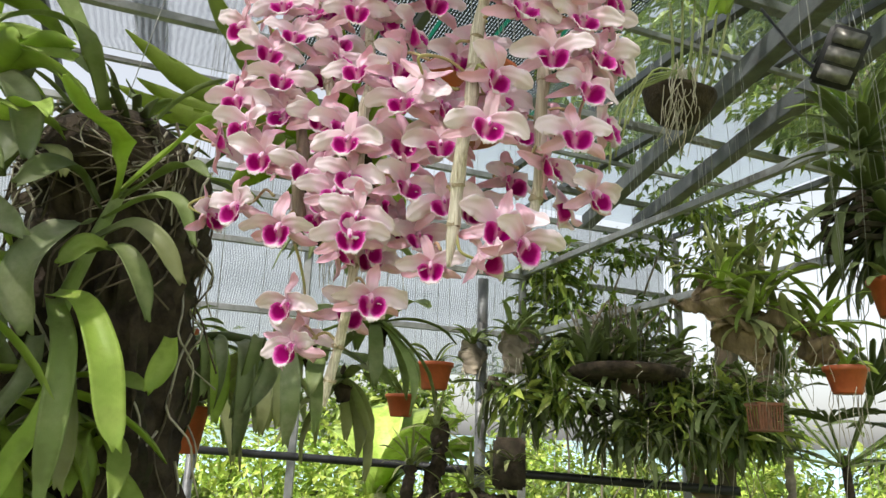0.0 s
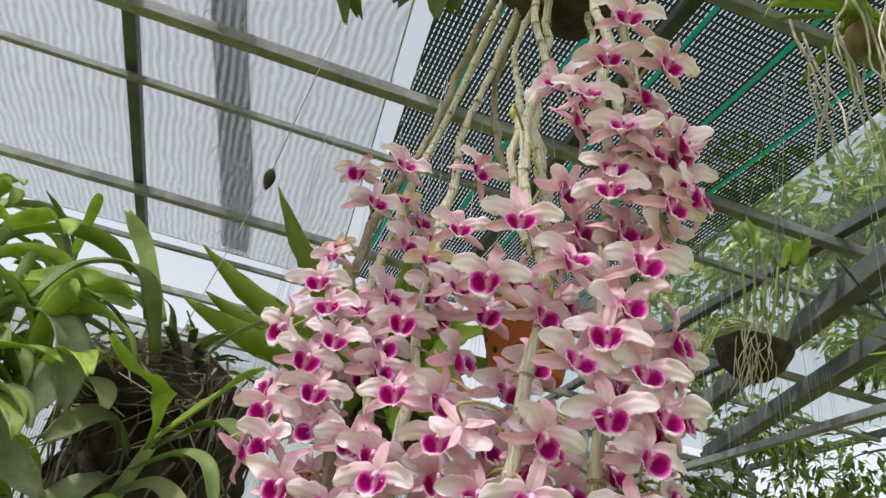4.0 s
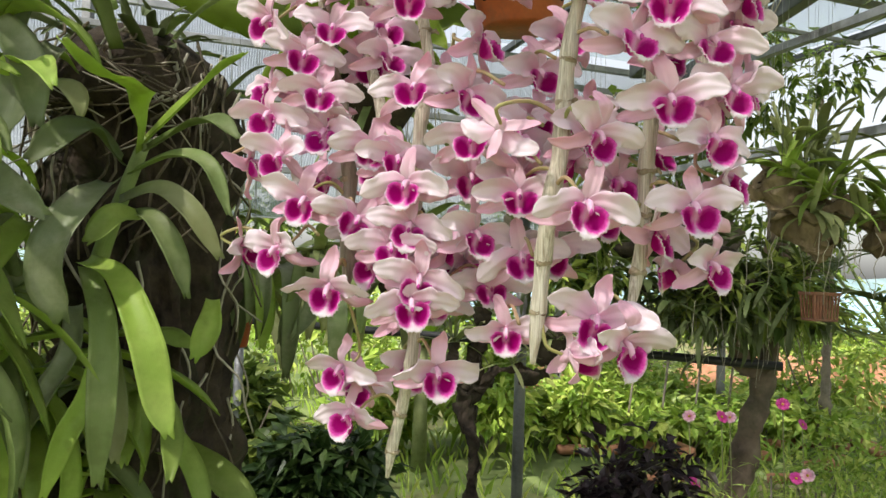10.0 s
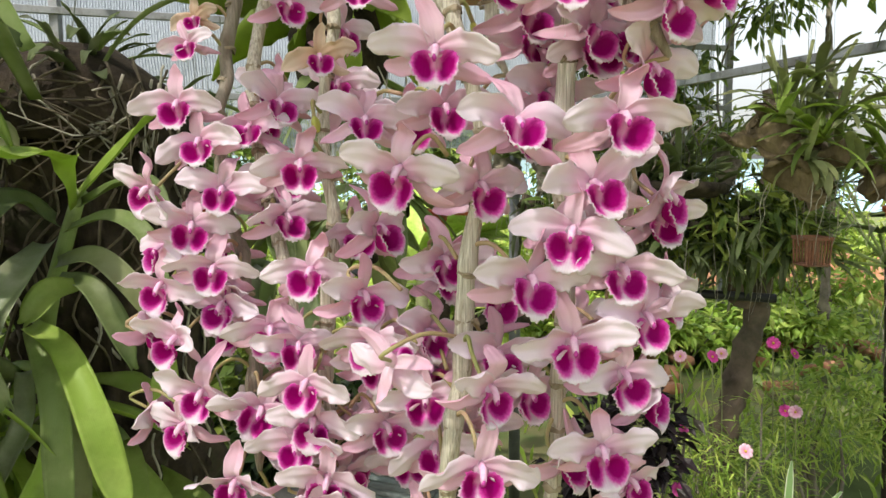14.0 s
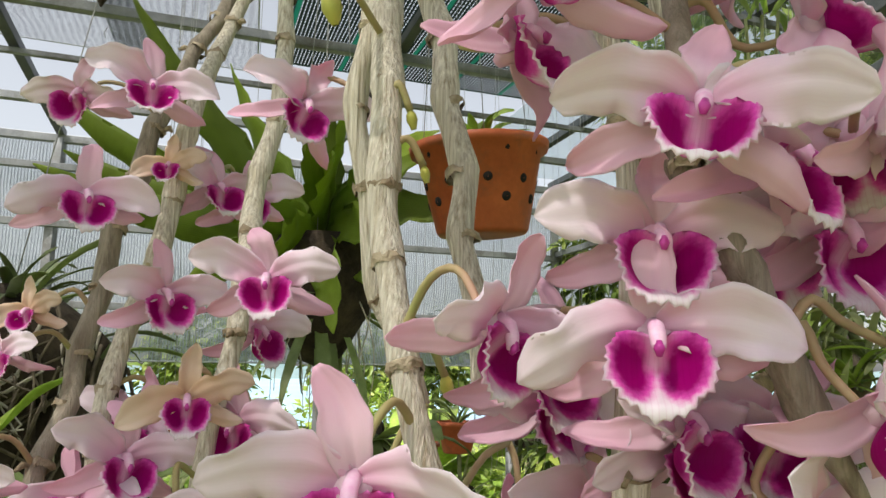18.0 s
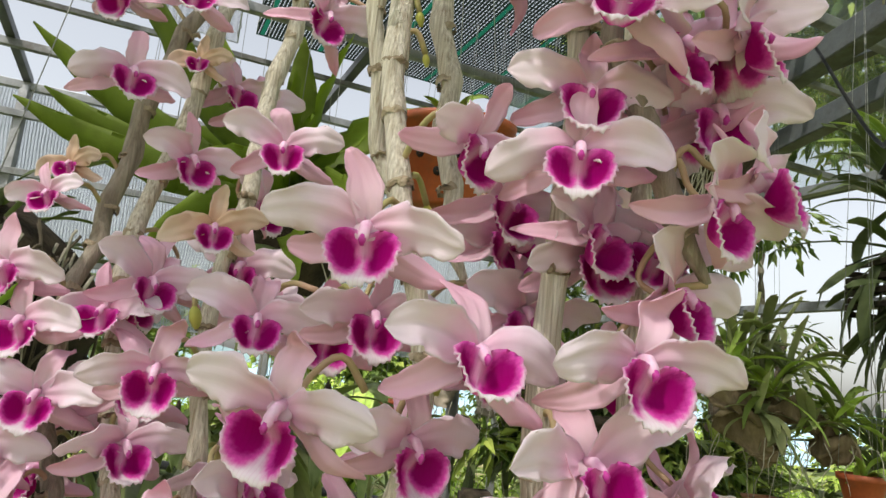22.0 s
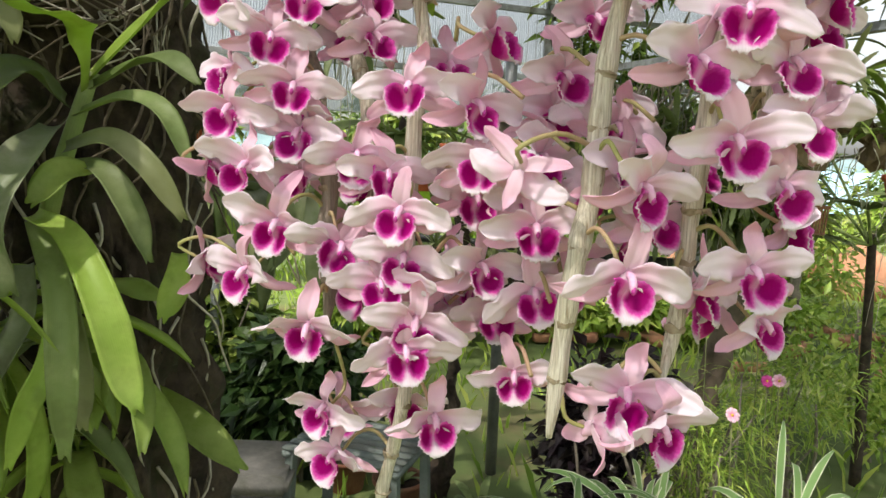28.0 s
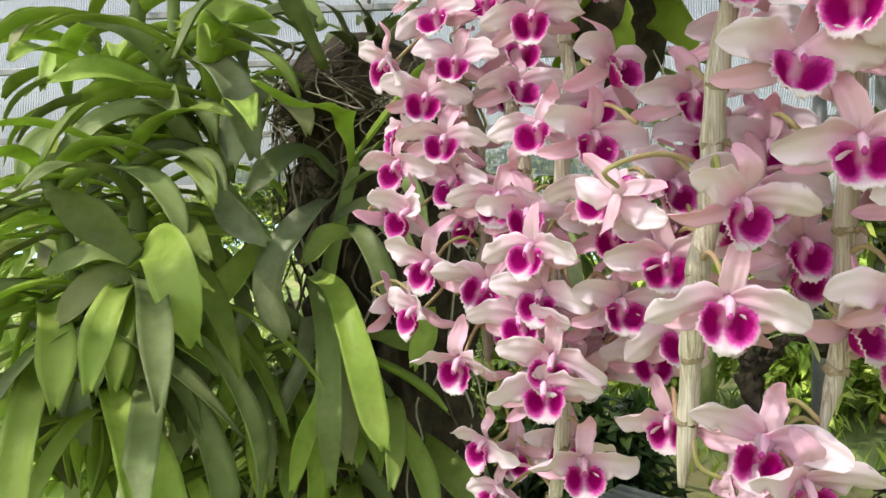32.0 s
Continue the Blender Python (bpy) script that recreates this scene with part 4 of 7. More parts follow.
TL = random.Random(8)
strap_plant("strap-leaved orchid with long arching leaves on a stout stem", ((-0.517, 1.06, 1.343), (-0.496, 1.04, 1.399), (-0.464, 1.03, 1.485), (-0.437, 1.03, 1.562)), LEAVES_UPPER + LEAVES_LOWER, TL)
strap_plant("strap-leaved orchid with broad drooping leaves beside the bark", ((-0.60, 1.12, 1.28), (-0.61, 1.02, 1.36), (-0.60, 0.98, 1.44)), LEAVES_SIDE[1:], TL)
strap_plant("strap-leaved orchid with bright folded leaves on the outer side", ((-0.72, 0.95, 1.24), (-0.669, 0.83, 1.38), (-0.63, 0.79, 1.422)), LEAVES_FAR_LEFT, TL)
strap_plant("tall strap-leaved orchid at the top of the pillar", ((-0.66, 1.10, 1.44), (-0.69, 0.98, 1.58), (-0.713, 0.97, 1.733), (-0.713, 0.97, 1.832)), LEAVES_TOP, TL)
strap_plant("young orchid with one broad glossy leaf low on the bark", ((-0.53, 1.24, 1.00), (-0.51, 1.25, 1.06)), LEAVES_SIDE[:1], TL)
top_fan = thing("strap_leaf_orchid", "small orchid with a fan of narrow leaves behind the pillar", "orchid plant", "strap-leaved orchids on the pillar", Matrix.Translation((-0.82, 1.25, 1.93)))
part("stem", m_of("stem", tube([(0.03, 0.02, -0.30), (0.02, 0, -0.1), (0, 0, 0.02)], 0.009, 8), VANDA), top_fan)
for k in range(15):
    part("leaf", m_of("leaf", strap_leaf((0, 0, -0.10 + 0.008 * k), V.uniform(0, 360), V.uniform(15, 70), V.uniform(0.13, 0.2), 0.024, V.uniform(50, 110), V, 0.4), (VANDA, VANDA_LIGHT, VANDA_GREY)[k % 3]), top_fan)
side_fan = thing("strap_leaf_orchid", "grey-green orchid with a row of hanging leaves behind the pillar", "orchid plant", "strap-leaved orchids on the pillar", Matrix.Translation((-0.33, 1.52, 1.37)))
part("stem", m_of("stem", tube(smooth_line([(-0.16, 0.0, -0.02), (-0.04, 0, 0.03), (0.12, 0, 0.0)], 8), 0.010, 8), VANDA_DEEP), side_fan)
for k in range(10):
    x0, drop, out = -0.14 + 0.027 * k + V.gauss(0, 0.012), V.uniform(0.10, 0.24), V.gauss(0, 0.035)
    part("leaf", m_of("leaf", leaf_along([(x0, 0, 0.02), (x0 + out * 0.6 + 0.02, -0.03 - 0.03 * V.random(), 0.02 - 0.03 * V.random()), (x0 + out + 0.02, -0.05, -drop * 0.5), (x0 + out * 1.4, -0.03 + V.gauss(0, 0.02), -drop)], V.uniform(0.030, 0.046), V), (VANDA_GREY, VANDA, VANDA_DEEP, VANDA_LIGHT)[V.randrange(4)]), side_fan)
crown = thing("orchid_tuft", "tangle of small dark orchids and dry roots on the pillar's top", "orchid plant", "strap-leaved orchids on the pillar", Matrix.Translation((-0.56, 1.30, 1.70)))
part("moss_cap", m_of("moss_cap", lathe([(0.001, 0.10), (0.07, 0.095), (0.13, 0.05), (0.165, -0.02), (0.15, -0.06), (0.001, -0.06)], 22), FIBRE), crown)
for k in range(46):
    th, rr = V.uniform(0, 6.28), V.uniform(0.02, 0.16)
    b0 = (rr * math.cos(th), rr * math.sin(th), 0.10 - rr * 0.7)
    part("leaf", m_of("leaf", strap_leaf(b0, math.degrees(th) + V.gauss(0, 40), V.uniform(0, 75), V.uniform(0.08, 0.2), V.uniform(0.012, 0.026), V.uniform(30, 120), V, 0.4, 8), (VANDA_DEEP, VANDA, VANDA_GREY)[k % 3]), crown)
for k in range(60):
    th, z0 = V.uniform(3.3, 6.6), V.uniform(-0.02, 0.07)
    pts = [(0.15 * math.cos(th + 0.25 * j * V.uniform(-1, 1)), 0.15 * math.sin(th) - 0.012 * j, z0 - 0.035 * j * V.uniform(0.3, 1.2)) for j in range(5)]
    part("root", m_of("root", tube(smooth_line(pts, 12), np.linspace(0.0026, 0.0012, 12), 5), (ROOT_OLD, ROOT_OLD, ROOT)[k % 3]), crown)


# ---- potted and hanging plants ----
def pot_mesh(r, h, material, rim=0.012):
    prof = [(0.001, 0.004), (r * 0.66, 0.0), (r * 0.70, 0.006), (r * 0.96, h - rim * 1.4), (r * 1.06, h - rim * 1.3), (r * 1.08, h), (r * 1.0, h + 0.002), (r * 0.94, h - 0.01), (r * 0.66, 0.012), (0.001, 0.012)]
    return m_of("pot", lathe(prof), material)


def punched_pot(parent, r, h, rows):
    part("pot", pot_mesh(r, h, TERRACOTTA), parent)
    # Dark discs on the wall stand in for holes, inner shade as colour.
    disc = m_of("hole", lathe([(0.001, 0.0014), (0.0085, 0.001), (0.0095, -0.001)], 12), HOLE)
    for z, n, off in rows:
        rr = r * (0.70 + 0.26 * z / h) + 0.0008
        for k in range(n):
            th = off + 2 * math.pi * k / n
            m = Matrix.Translation((rr * math.cos(th), rr * math.sin(th), z)) @ Vector((math.cos(th), math.sin(th), -0.25)).to_track_quat('Z', 'Y').to_matrix().to_4x4()
            part("hole", disc, parent, "dark drainage hole", m)


def wires(parent, r, h, top, n=3, thick=0.0009):
    for k in range(n):
        th = 0.5 + 2 * math.pi * k / n
        part("hanging_wire", m_of("hanging_wire", tube([(r * math.cos(th), r * math.sin(th), h), (0.1 * r * math.cos(th), 0.1 * r * math.sin(th), top)], thick, 5), WIRE), parent)


def rosette(parent, base, n, size, width, rng, material, rise=(25, 75), droop=(50, 110), name="leaf", heading=(0, 360)):
    for i in range(n):
        me = m_of(name, strap_leaf(base + np.array([rng.gauss(0, 0.008), rng.gauss(0, 0.008), 0]), rng.uniform(*heading), rng.uniform(*rise), size * rng.uniform(0.65, 1.15), width * rng.uniform(0.8, 1.2), rng.uniform(*droop), rng, 0.22, 8), material)
        part(name, me, parent)


def hanging_roots(parent, base, n, length, rng, spread=0.02, thick=0.0018):
    for i in range(n):
        p = np.array(base) + [rng.gauss(0, spread), rng.gauss(0, spread), 0]
        L = length * rng.uniform(0.5, 1.2)
        pts = [p]
        for k in range(4):
            pts.append(pts[-1] + [rng.gauss(0, 0.012), rng.gauss(0, 0.012), -L / 4])
        part("root", m_of("root", tube(smooth_line(pts, 10), np.linspace(thick, thick * 0.5, 10), 5), ROOT), parent)


P = random.Random(55)
Z0 = np.zeros(3)
pot_c = thing("hanging_pot", "orange terracotta-coloured pot with round holes, hung behind the orchid", "plant pot", "hanging pots", pose(0.182, 1.60, 1.945, 4, -3, 0))
punched_pot(pot_c, 0.128, 0.175, ((0.145, 9, 0.2), (0.095, 9, 0.55), (0.060, 9, 0.2)))
wires(pot_c, 0.128, 0.175, 1.25)
rosette(pot_c, np.array((0, 0, 0.16)), 30, 0.12, 0.018, P, VANDA_LIGHT, (20, 80))

fern = thing("birds_nest_fern", "fern with long wavy upright green fronds behind the orchid", "fern", at=Matrix.Translation((-0.16, 1.85, 1.95)))
part("root_ball", m_of("root_ball", lathe([(0.001, -0.26), (0.05, -0.24), (0.11, -0.14), (0.13, -0.04), (0.10, 0.03), (0.001, 0.05)], 18), FIBRE), fern)
FRONDS = ((180, 38, 0.83, -30), (180, 15, 0.80, -30), (184, 0, 0.71, -30), (180, 5, 0.68, -30), (168, 47, 0.55, -30), (250, 86, 0.42, 10), (300, 70, 0.45, 25), (270, 60, 0.36, 40), (330, 55, 0.40, 45), (20, 60, 0.40, 40), (280, 40, 0.36, 50), (230, 25, 0.34, 60), (345, 30, 0.40, 60), (150, 45, 0.45, 40), (90, 60, 0.4, 50), (305, 15, 0.36, 70), (255, 5, 0.34, 70), (200, -5, 0.40, 60), (325, -15, 0.34, 60), (285, -25, 0.34, 50), (235, -30, 0.34, 40))
for hd, rs, L, dr in FRONDS:
    n = 16
    pts, p, a = [], np.array((0.0, 0, 0.03)), radians(rs)
    for i in range(n):
        pts.append(p.copy())
        p = p + L / n * np.array((math.cos(a) * math.cos(radians(hd)), math.cos(a) * math.sin(radians(hd)), math.sin(a)))
        a -= radians(dr) / n
    s = np.linspace(0, 1, n)
    half = 0.052 * np.clip(0.25 + s * 1.9, 0, 1) * np.clip(1 - s ** 2.6, 0.02, 1) ** 0.8
    part("frond", m_of("frond", blade(pts, (-0.35 * math.sin(radians(hd)), 0.35 * math.cos(radians(hd)), 0.9), half * (1 + 0.06 * np.sin(s * 40 + hd)), -0.3, 0.0014, 7, 0.2, 5.0, hd), FERN), fern)
hanging_roots(fern, (0, 0, -0.12), 22, 0.3, P, 0.06)
rosette(fern, np.array((0, 0, -0.10)), 16, 0.30, 0.03, P, VANDA, (-70, 0), (20, 60))
wires(fern, 0.08, 0.02, 1.22)

# half coconut shell with bare roots
shell = thing("hanging_coconut_shell", "dark half coconut shell with an orchid and pale dangling roots", "hanging planter", "hanging planters", pose(0.82, 1.75, 2.19, 6, 8, 0))
sv, sf, su = lathe([(0.001, -0.085), (0.05, -0.078), (0.085, -0.045), (0.105, 0.0), (0.108, 0.012), (0.098, 0.012), (0.075, -0.03), (0.04, -0.06), (0.001, -0.066)], 26)
part("shell", mesh_of("shell", [np.asarray(v) * (1 + 0.05 * noise.noise(Vector(v) * 18)) for v in sv], sf, FIBRE, su), shell)
wires(shell, 0.10, 0.01, 1.0)
hanging_roots(shell, (-0.035, -0.09, 0.05), 26, 0.21, P, 0.022, 0.0022)
for i in range(6):
    q = smooth_line([(-0.03 + 0.02 * i, -0.02, 0.0), (-0.05 + 0.028 * i, -0.03, 0.14), (-0.08 + 0.04 * i, -0.04 + 0.01 * i, 0.27 + 0.02 * (i % 3))], 10)
    part("cane", m_of("cane", tube(q, np.linspace(0.005, 0.0035, 10), 6), VANDA_PALE), shell)
    rosette(shell, q[-1], 2, 0.10, 0.026, P, VANDA_LIGHT, (50, 85), (5, 30))
for i in range(5):
    q = smooth_line([(-0.04, -0.09, 0.04), (-0.12 - 0.02 * i, -0.10, 0.02 - 0.03 * i), (-0.16 - 0.01 * i, -0.10, -0.10 - 0.05 * i)], 9)
    part("root", m_of("root", tube(q, 0.003, 6), VANDA_PALE), shell)

# hanging orchid high on the wire
hang = thing("hanging_orchid", "small bare-root orchid with long pale roots hung from the roof", "orchid plant", "hanging planters", Matrix.Translation((0.66, 0.84, 2.42)))
part("root_ball", m_of("root_ball", lathe([(0.001, -0.035), (0.02, -0.03), (0.032, 0.0), (0.02, 0.03), (0.001, 0.035)], 14), WOOD), hang)
hanging_roots(hang, (-0.02, -0.03, 0.02), 22, 0.36, P, 0.07, 0.003)
rosette(hang, np.array((-0.02, -0.02, 0.03)), 18, 0.2, 0.022, P, VANDA_LIGHT, (-10, 70), (20, 90))
for i in range(5):
    part("pseudobulb", m_of("pseudobulb", tube(smooth_line([(0.02, 0, 0.02), (0.05 + 0.01 * i, -0.03 + 0.02 * i, -0.03), (0.08, -0.05 + 0.03 * i, -0.09)], 8), [0.004, 0.008, 0.010, 0.011, 0.010, 0.008, 0.006, 0.003], 7), VANDA_PALE), hang)
wires(hang, 0.03, 0.04, 0.80, 2)


def lumpy_log(pts, radii, rng, sides=20, rough=0.5):
    v, f, u = tube(smooth_line(pts, 60), np.interp(np.linspace(0, 1, 60), np.linspace(0, 1, len(radii)), radii), sides)
    return [np.asarray(p) * 1.0 + unit(np.asarray(p)) * 0 + rough * 0.06 * sum(np.array([noise.noise(Vector(p) * k), noise.noise(Vector(p) * k + Vector((9, 0, 0))), noise.noise(Vector(p) * k + Vector((0, 9, 0)))]) * (14 / k) for k in (14, 38, 85)) for p in v], f, u


# driftwood with orchids
drift = thing("driftwood_mount", "pale gnarled driftwood hung with pale green orchids growing on it", "driftwood", "hanging planters", Matrix.Translation((1.16, 2.18, 1.58)))
part("wood", m_of("wood", lumpy_log([(-0.11, 0, 0.20), (-0.06, 0, 0.10), (0.0, 0, 0.02), (0.06, -0.02, -0.05), (0.08, -0.02, -0.10)], [0.022, 0.05, 0.072, 0.06, 0.02], P, 28, 0.9), WOOD), drift)
part("branch", m_of("branch", lumpy_log([(0.03, 0, 0.04), (0.12, -0.02, 0.03), (0.20, -0.04, -0.01), (0.27, -0.06, -0.06), (0.30, -0.08, -0.05)], [0.034, 0.026, 0.028, 0.05, 0.045], P, 28, 0.9), WOOD), drift)
part("branch", m_of("branch", lumpy_log([(-0.06, 0, 0.10), (-0.16, 0.02, 0.09), (-0.20, 0.02, 0.12)], [0.025, 0.018, 0.008], P), WOOD), drift)
for b, n, s in (((0.02, -0.08, 0.02), 14, 0.16), ((0.16, -0.08, 0.0), 14, 0.16), ((0.06, -0.06, 0.08), 18, 0.22), ((-0.05, -0.04, 0.14), 14, 0.18), ((0.24, -0.08, 0.02), 12, 0.18), ((0.0, 0.02, 0.20), 14, 0.2), ((0.30, -0.05, 0.04), 10, 0.2), ((0.08, 0, 0.26), 12, 0.2), ((0.12, -0.04, 0.14), 12, 0.2)):
    rosette(drift, np.array(b), n, s, 0.028, P, VANDA_LIGHT if P.random() < 0.5 else VANDA_PALE, (-20, 80), (30, 110))
for i in range(7):
    q = smooth_line([(0.02 + 0.01 * i, 0, 0.08), (-0.03 + 0.02 * i, 0, 0.22), (-0.08 + 0.045 * i, 0.0, 0.38 - 0.015 * i * (i % 3))], 9)
    part("cane", m_of("cane", tube(q, np.linspace(0.009, 0.005, 9), 7), VANDA_PALE), drift)
hanging_roots(drift, (0.10, -0.05, -0.04), 16, 0.2, P, 0.09, 0.0016)
wires(drift, 0.08, 0.12, 1.58, 2)

small_pot = thing("hanging_pot", "small orange pot with a seedling and dangling roots", "plant pot", "hanging pots", Matrix.Translation((1.45, 2.05, 1.38)))
part("pot", pot_mesh(0.062, 0.085, TERRACOTTA), small_pot)
rosette(small_pot, np.array((0, 0, 0.07)), 9, 0.10, 0.022, P, VANDA_LIGHT)
hanging_roots(small_pot, (0, 0, 0.02), 10, 0.35, P, 0.035, 0.0014)
wires(small_pot, 0.06, 0.085, 1.78)
pot_r = thing("hanging_pot", "orange pot hung among dark strap leaves", "plant pot", "hanging pots", Matrix.Translation((1.60, 1.98, 1.62)))
part("pot", pot_mesh(0.075, 0.12, TERRACOTTA), pot_r)
wires(pot_r, 0.07, 0.12, 1.55)
rosette(pot_r, np.array((0, 0, 0.11)), 14, 0.2, 0.03, P, VANDA, (10, 70))

# dense basket orchid at the side
dense = thing("basket_orchid", "dense dark strap-leaved orchid hung in a wooden basket", "orchid plant", "hanging planters", Matrix.Translation((1.85, 2.38, 2.20)) @ Matrix.Scale(1.6, 4))
for k in range(4):
    for o in (-0.07, 0.07):
        part("slat", m_of("slat", beam((-0.08, o, -0.14 + 0.03 * k), (0.08, o, -0.14 + 0.03 * k), 0.012, 0.012), BARK, False), dense)
        part("slat", m_of("slat", beam((o, -0.08, -0.125 + 0.03 * k), (o, 0.08, -0.125 + 0.03 * k), 0.012, 0.012), BARK, False), dense)
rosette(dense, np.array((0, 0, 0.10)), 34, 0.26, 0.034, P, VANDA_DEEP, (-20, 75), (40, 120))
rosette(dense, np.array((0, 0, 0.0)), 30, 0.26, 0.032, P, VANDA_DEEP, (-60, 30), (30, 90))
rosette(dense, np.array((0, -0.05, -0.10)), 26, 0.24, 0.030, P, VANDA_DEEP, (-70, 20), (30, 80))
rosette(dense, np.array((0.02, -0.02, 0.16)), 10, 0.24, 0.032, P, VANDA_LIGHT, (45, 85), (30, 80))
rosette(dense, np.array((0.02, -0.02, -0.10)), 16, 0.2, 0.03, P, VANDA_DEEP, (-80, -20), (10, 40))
hanging_roots(dense, (0, 0, -0.12), 14, 0.34, P, 0.05, 0.0016)
wires(dense, 0.07, -0.02, 0.62, 4)

# round board with small orchids, hung mid-way
board = thing("hanging_board", "round mossy wooden slab hung with small dark orchids", "hanging planter", "hanging planters", pose(1.04, 2.92, 1.49, -3, 2, 0))
part("slab", m_of("slab", lathe([(0.001, -0.035), (0.20, -0.03), (0.245, -0.008), (0.25, 0.02), (0.23, 0.03), (0.001, 0.026)], 30), BARK), board)
for i in range(11):
    b = np.array((P.uniform(-0.2, 0.2), P.uniform(-0.12, 0.12), 0.02))
    rosette(board, b, 11, 0.23, 0.03, P, VANDA_DEEP, (30, 85), (20, 80))
    for _ in range(3):
        q = smooth_line([b, b + [P.gauss(0, 0.03), P.gauss(0, 0.03), 0.12], b + [P.gauss(0, 0.06), P.gauss(0, 0.06), 0.26]], 7)
        part("cane", m_of("cane", tube(q, 0.004, 5), BARK_PALE), board)
hanging_roots(board, (0, 0, -0.02), 12, 0.16, P, 0.14, 0.0015)
wires(board, 0.22, 0.03, 1.70)
for x, y, z, s in ((0.55, 2.95, 1.62, 0.9), (0.40, 3.15, 1.60, 0.7), (0.78, 3.2, 1.55, 1.0), (0.64, 3.1, 1.68, 0.8), (1.35, 3.1, 1.62, 0.8)):
    ob = thing("hanging_orchid", "small dark orchid on a hanging wooden block", "orchid plant", "hanging planters", Matrix.Translation((x, y, z)))
    part("block", m_of("block", lumpy_log([(0, 0, -0.14 * s), (0.01, 0, -0.02), (0, 0, 0.05)], [0.03, 0.055, 0.035], P), BARK_PALE), ob)
    rosette(ob, np.array((0, -0.03, 0.03)), 16, 0.17 * s, 0.03, P, VANDA, (-10, 80), (40, 110))
    hanging_roots(ob, (0, -0.02, -0.08), 10, 0.22, P, 0.04, 0.0016)
    wires(ob, 0.03, 0.04, 3.2 - z, 2)

for x, y, z, r, h, lab in ((0.22, 2.90, 1.40, 0.075, 0.11, "orange hanging pot under an old orchid"), (-0.60, 2.24, 1.13, 0.07, 0.14, "orange pot hanging behind the strap leaves"), (-0.66, 2.30, 1.45, 0.05, 0.07, "small orange pot behind the strap leaves"), (0.10, 3.3, 1.30, 0.07, 0.10, "orange hanging pot over the garden")):
    ob = thing("hanging_pot", lab, "plant pot", "hanging pots", Matrix.Translation((x, y, z)))
    part("pot", pot_mesh(r, h, TERRACOTTA), ob)
    rosette(ob, np.array((0, 0, h * 0.9)), 12, 0.15, 0.024, P, VANDA)
    wires(ob, r, h, 3.2 - z)
for i in range(7):
    ob = thing("hanging_orchid", "old orchid with dull green leaves hanging down behind the pillar", "orchid plant", "hanging planters", Matrix.Translation((-0.62 + 0.10 * i, 2.0 + 0.25 * P.random(), 1.30 + 0.22 * P.random())))
    part("block", m_of("block", lumpy_log([(0, 0, -0.05), (0, 0, 0.06)], [0.02, 0.012], P), BARK), ob)
    rosette(ob, np.array((0, -0.02, 0.02)), 11, 0.32, 0.052, P, VANDA_PALE if i % 2 else VANDA, (-40, 30), (50, 100))
    wires(ob, 0.02, 0.08, 1.75, 1)

sq = thing("lattice_pot", "brown slatted clay basket among hanging leaves", "plant pot", "hanging pots", Matrix.Translation((1.296, 2.273, 1.27)) @ Matrix.Scale(0.62, 4))
for k in range(9):
    part("slat", m_of("slat", beam((-0.06 + 0.015 * k, -0.06, 0), (-0.066 + 0.0165 * k, -0.066, 0.13), 0.008, 0.008), TERRACOTTA_OLD, False), sq)
    part("slat", m_of("slat", beam((-0.06 + 0.015 * k, 0.06, 0), (-0.066 + 0.0165 * k, 0.066, 0.13), 0.008, 0.008), TERRACOTTA_OLD, False), sq)
part("rim", m_of("rim", join(beam((-0.07, -0.07, 0.135), (0.07, -0.07, 0.135), 0.016, 0.016), beam((-0.07, 0.07, 0.135), (0.07, 0.07, 0.135), 0.016, 0.016), beam((-0.07, -0.07, 0.135), (-0.07, 0.07, 0.135), 0.016, 0.016), beam((0.07, -0.07, 0.135), (0.07, 0.07, 0.135), 0.016, 0.016)), TERRACOTTA_OLD, False), sq)
part("base", m_of("base", box(0, 0, -0.004, 0.13, 0.13, 0.012, 0.003), TERRACOTTA_OLD), sq)
wires(sq, 0.09, 0.135, 3.0, 4)

# solar flood lamp
LAMP_AT = (1.042, 1.340, 2.112)
lamp = thing("flood_lamp", "black rectangular flood lamp on the beam", "lamp", at=look(LAMP_AT, (0.55, 0.2, 1.75)) @ pose(0, 0, 0, 0, 0, 24) @ Matrix.Scale(0.85, 4))
part("housing", m_of("housing", box(0, 0, 0.02, 0.11, 0.17, 0.035, 0.008), LAMP_BLACK), lamp)
for k in range(3):
    part("reflector", m_of("reflector", box(0, -0.052 + 0.052 * k, -0.001, 0.085, 0.042, 0.008, 0.003), LAMP_LENS), lamp, "pale lamp reflector cell")
part("bracket", m_of("bracket", join(beam((-0.06, 0, 0.02), (-0.06, 0.0, 0.10), 0.008, 0.02), beam((0.06, 0, 0.02), (0.06, 0, 0.10), 0.008, 0.02), beam((-0.06, 0, 0.10), (0.06, 0, 0.10), 0.02, 0.008)), LAMP_BLACK, False), lamp)
part("cable", m_of("cable", tube(smooth_line([(0, 0, 0.10), (0.05, 0.05, 0.35), (0.25, 0.3, 0.75)], 12), 0.006, 6), LAMP_BLACK), lamp)

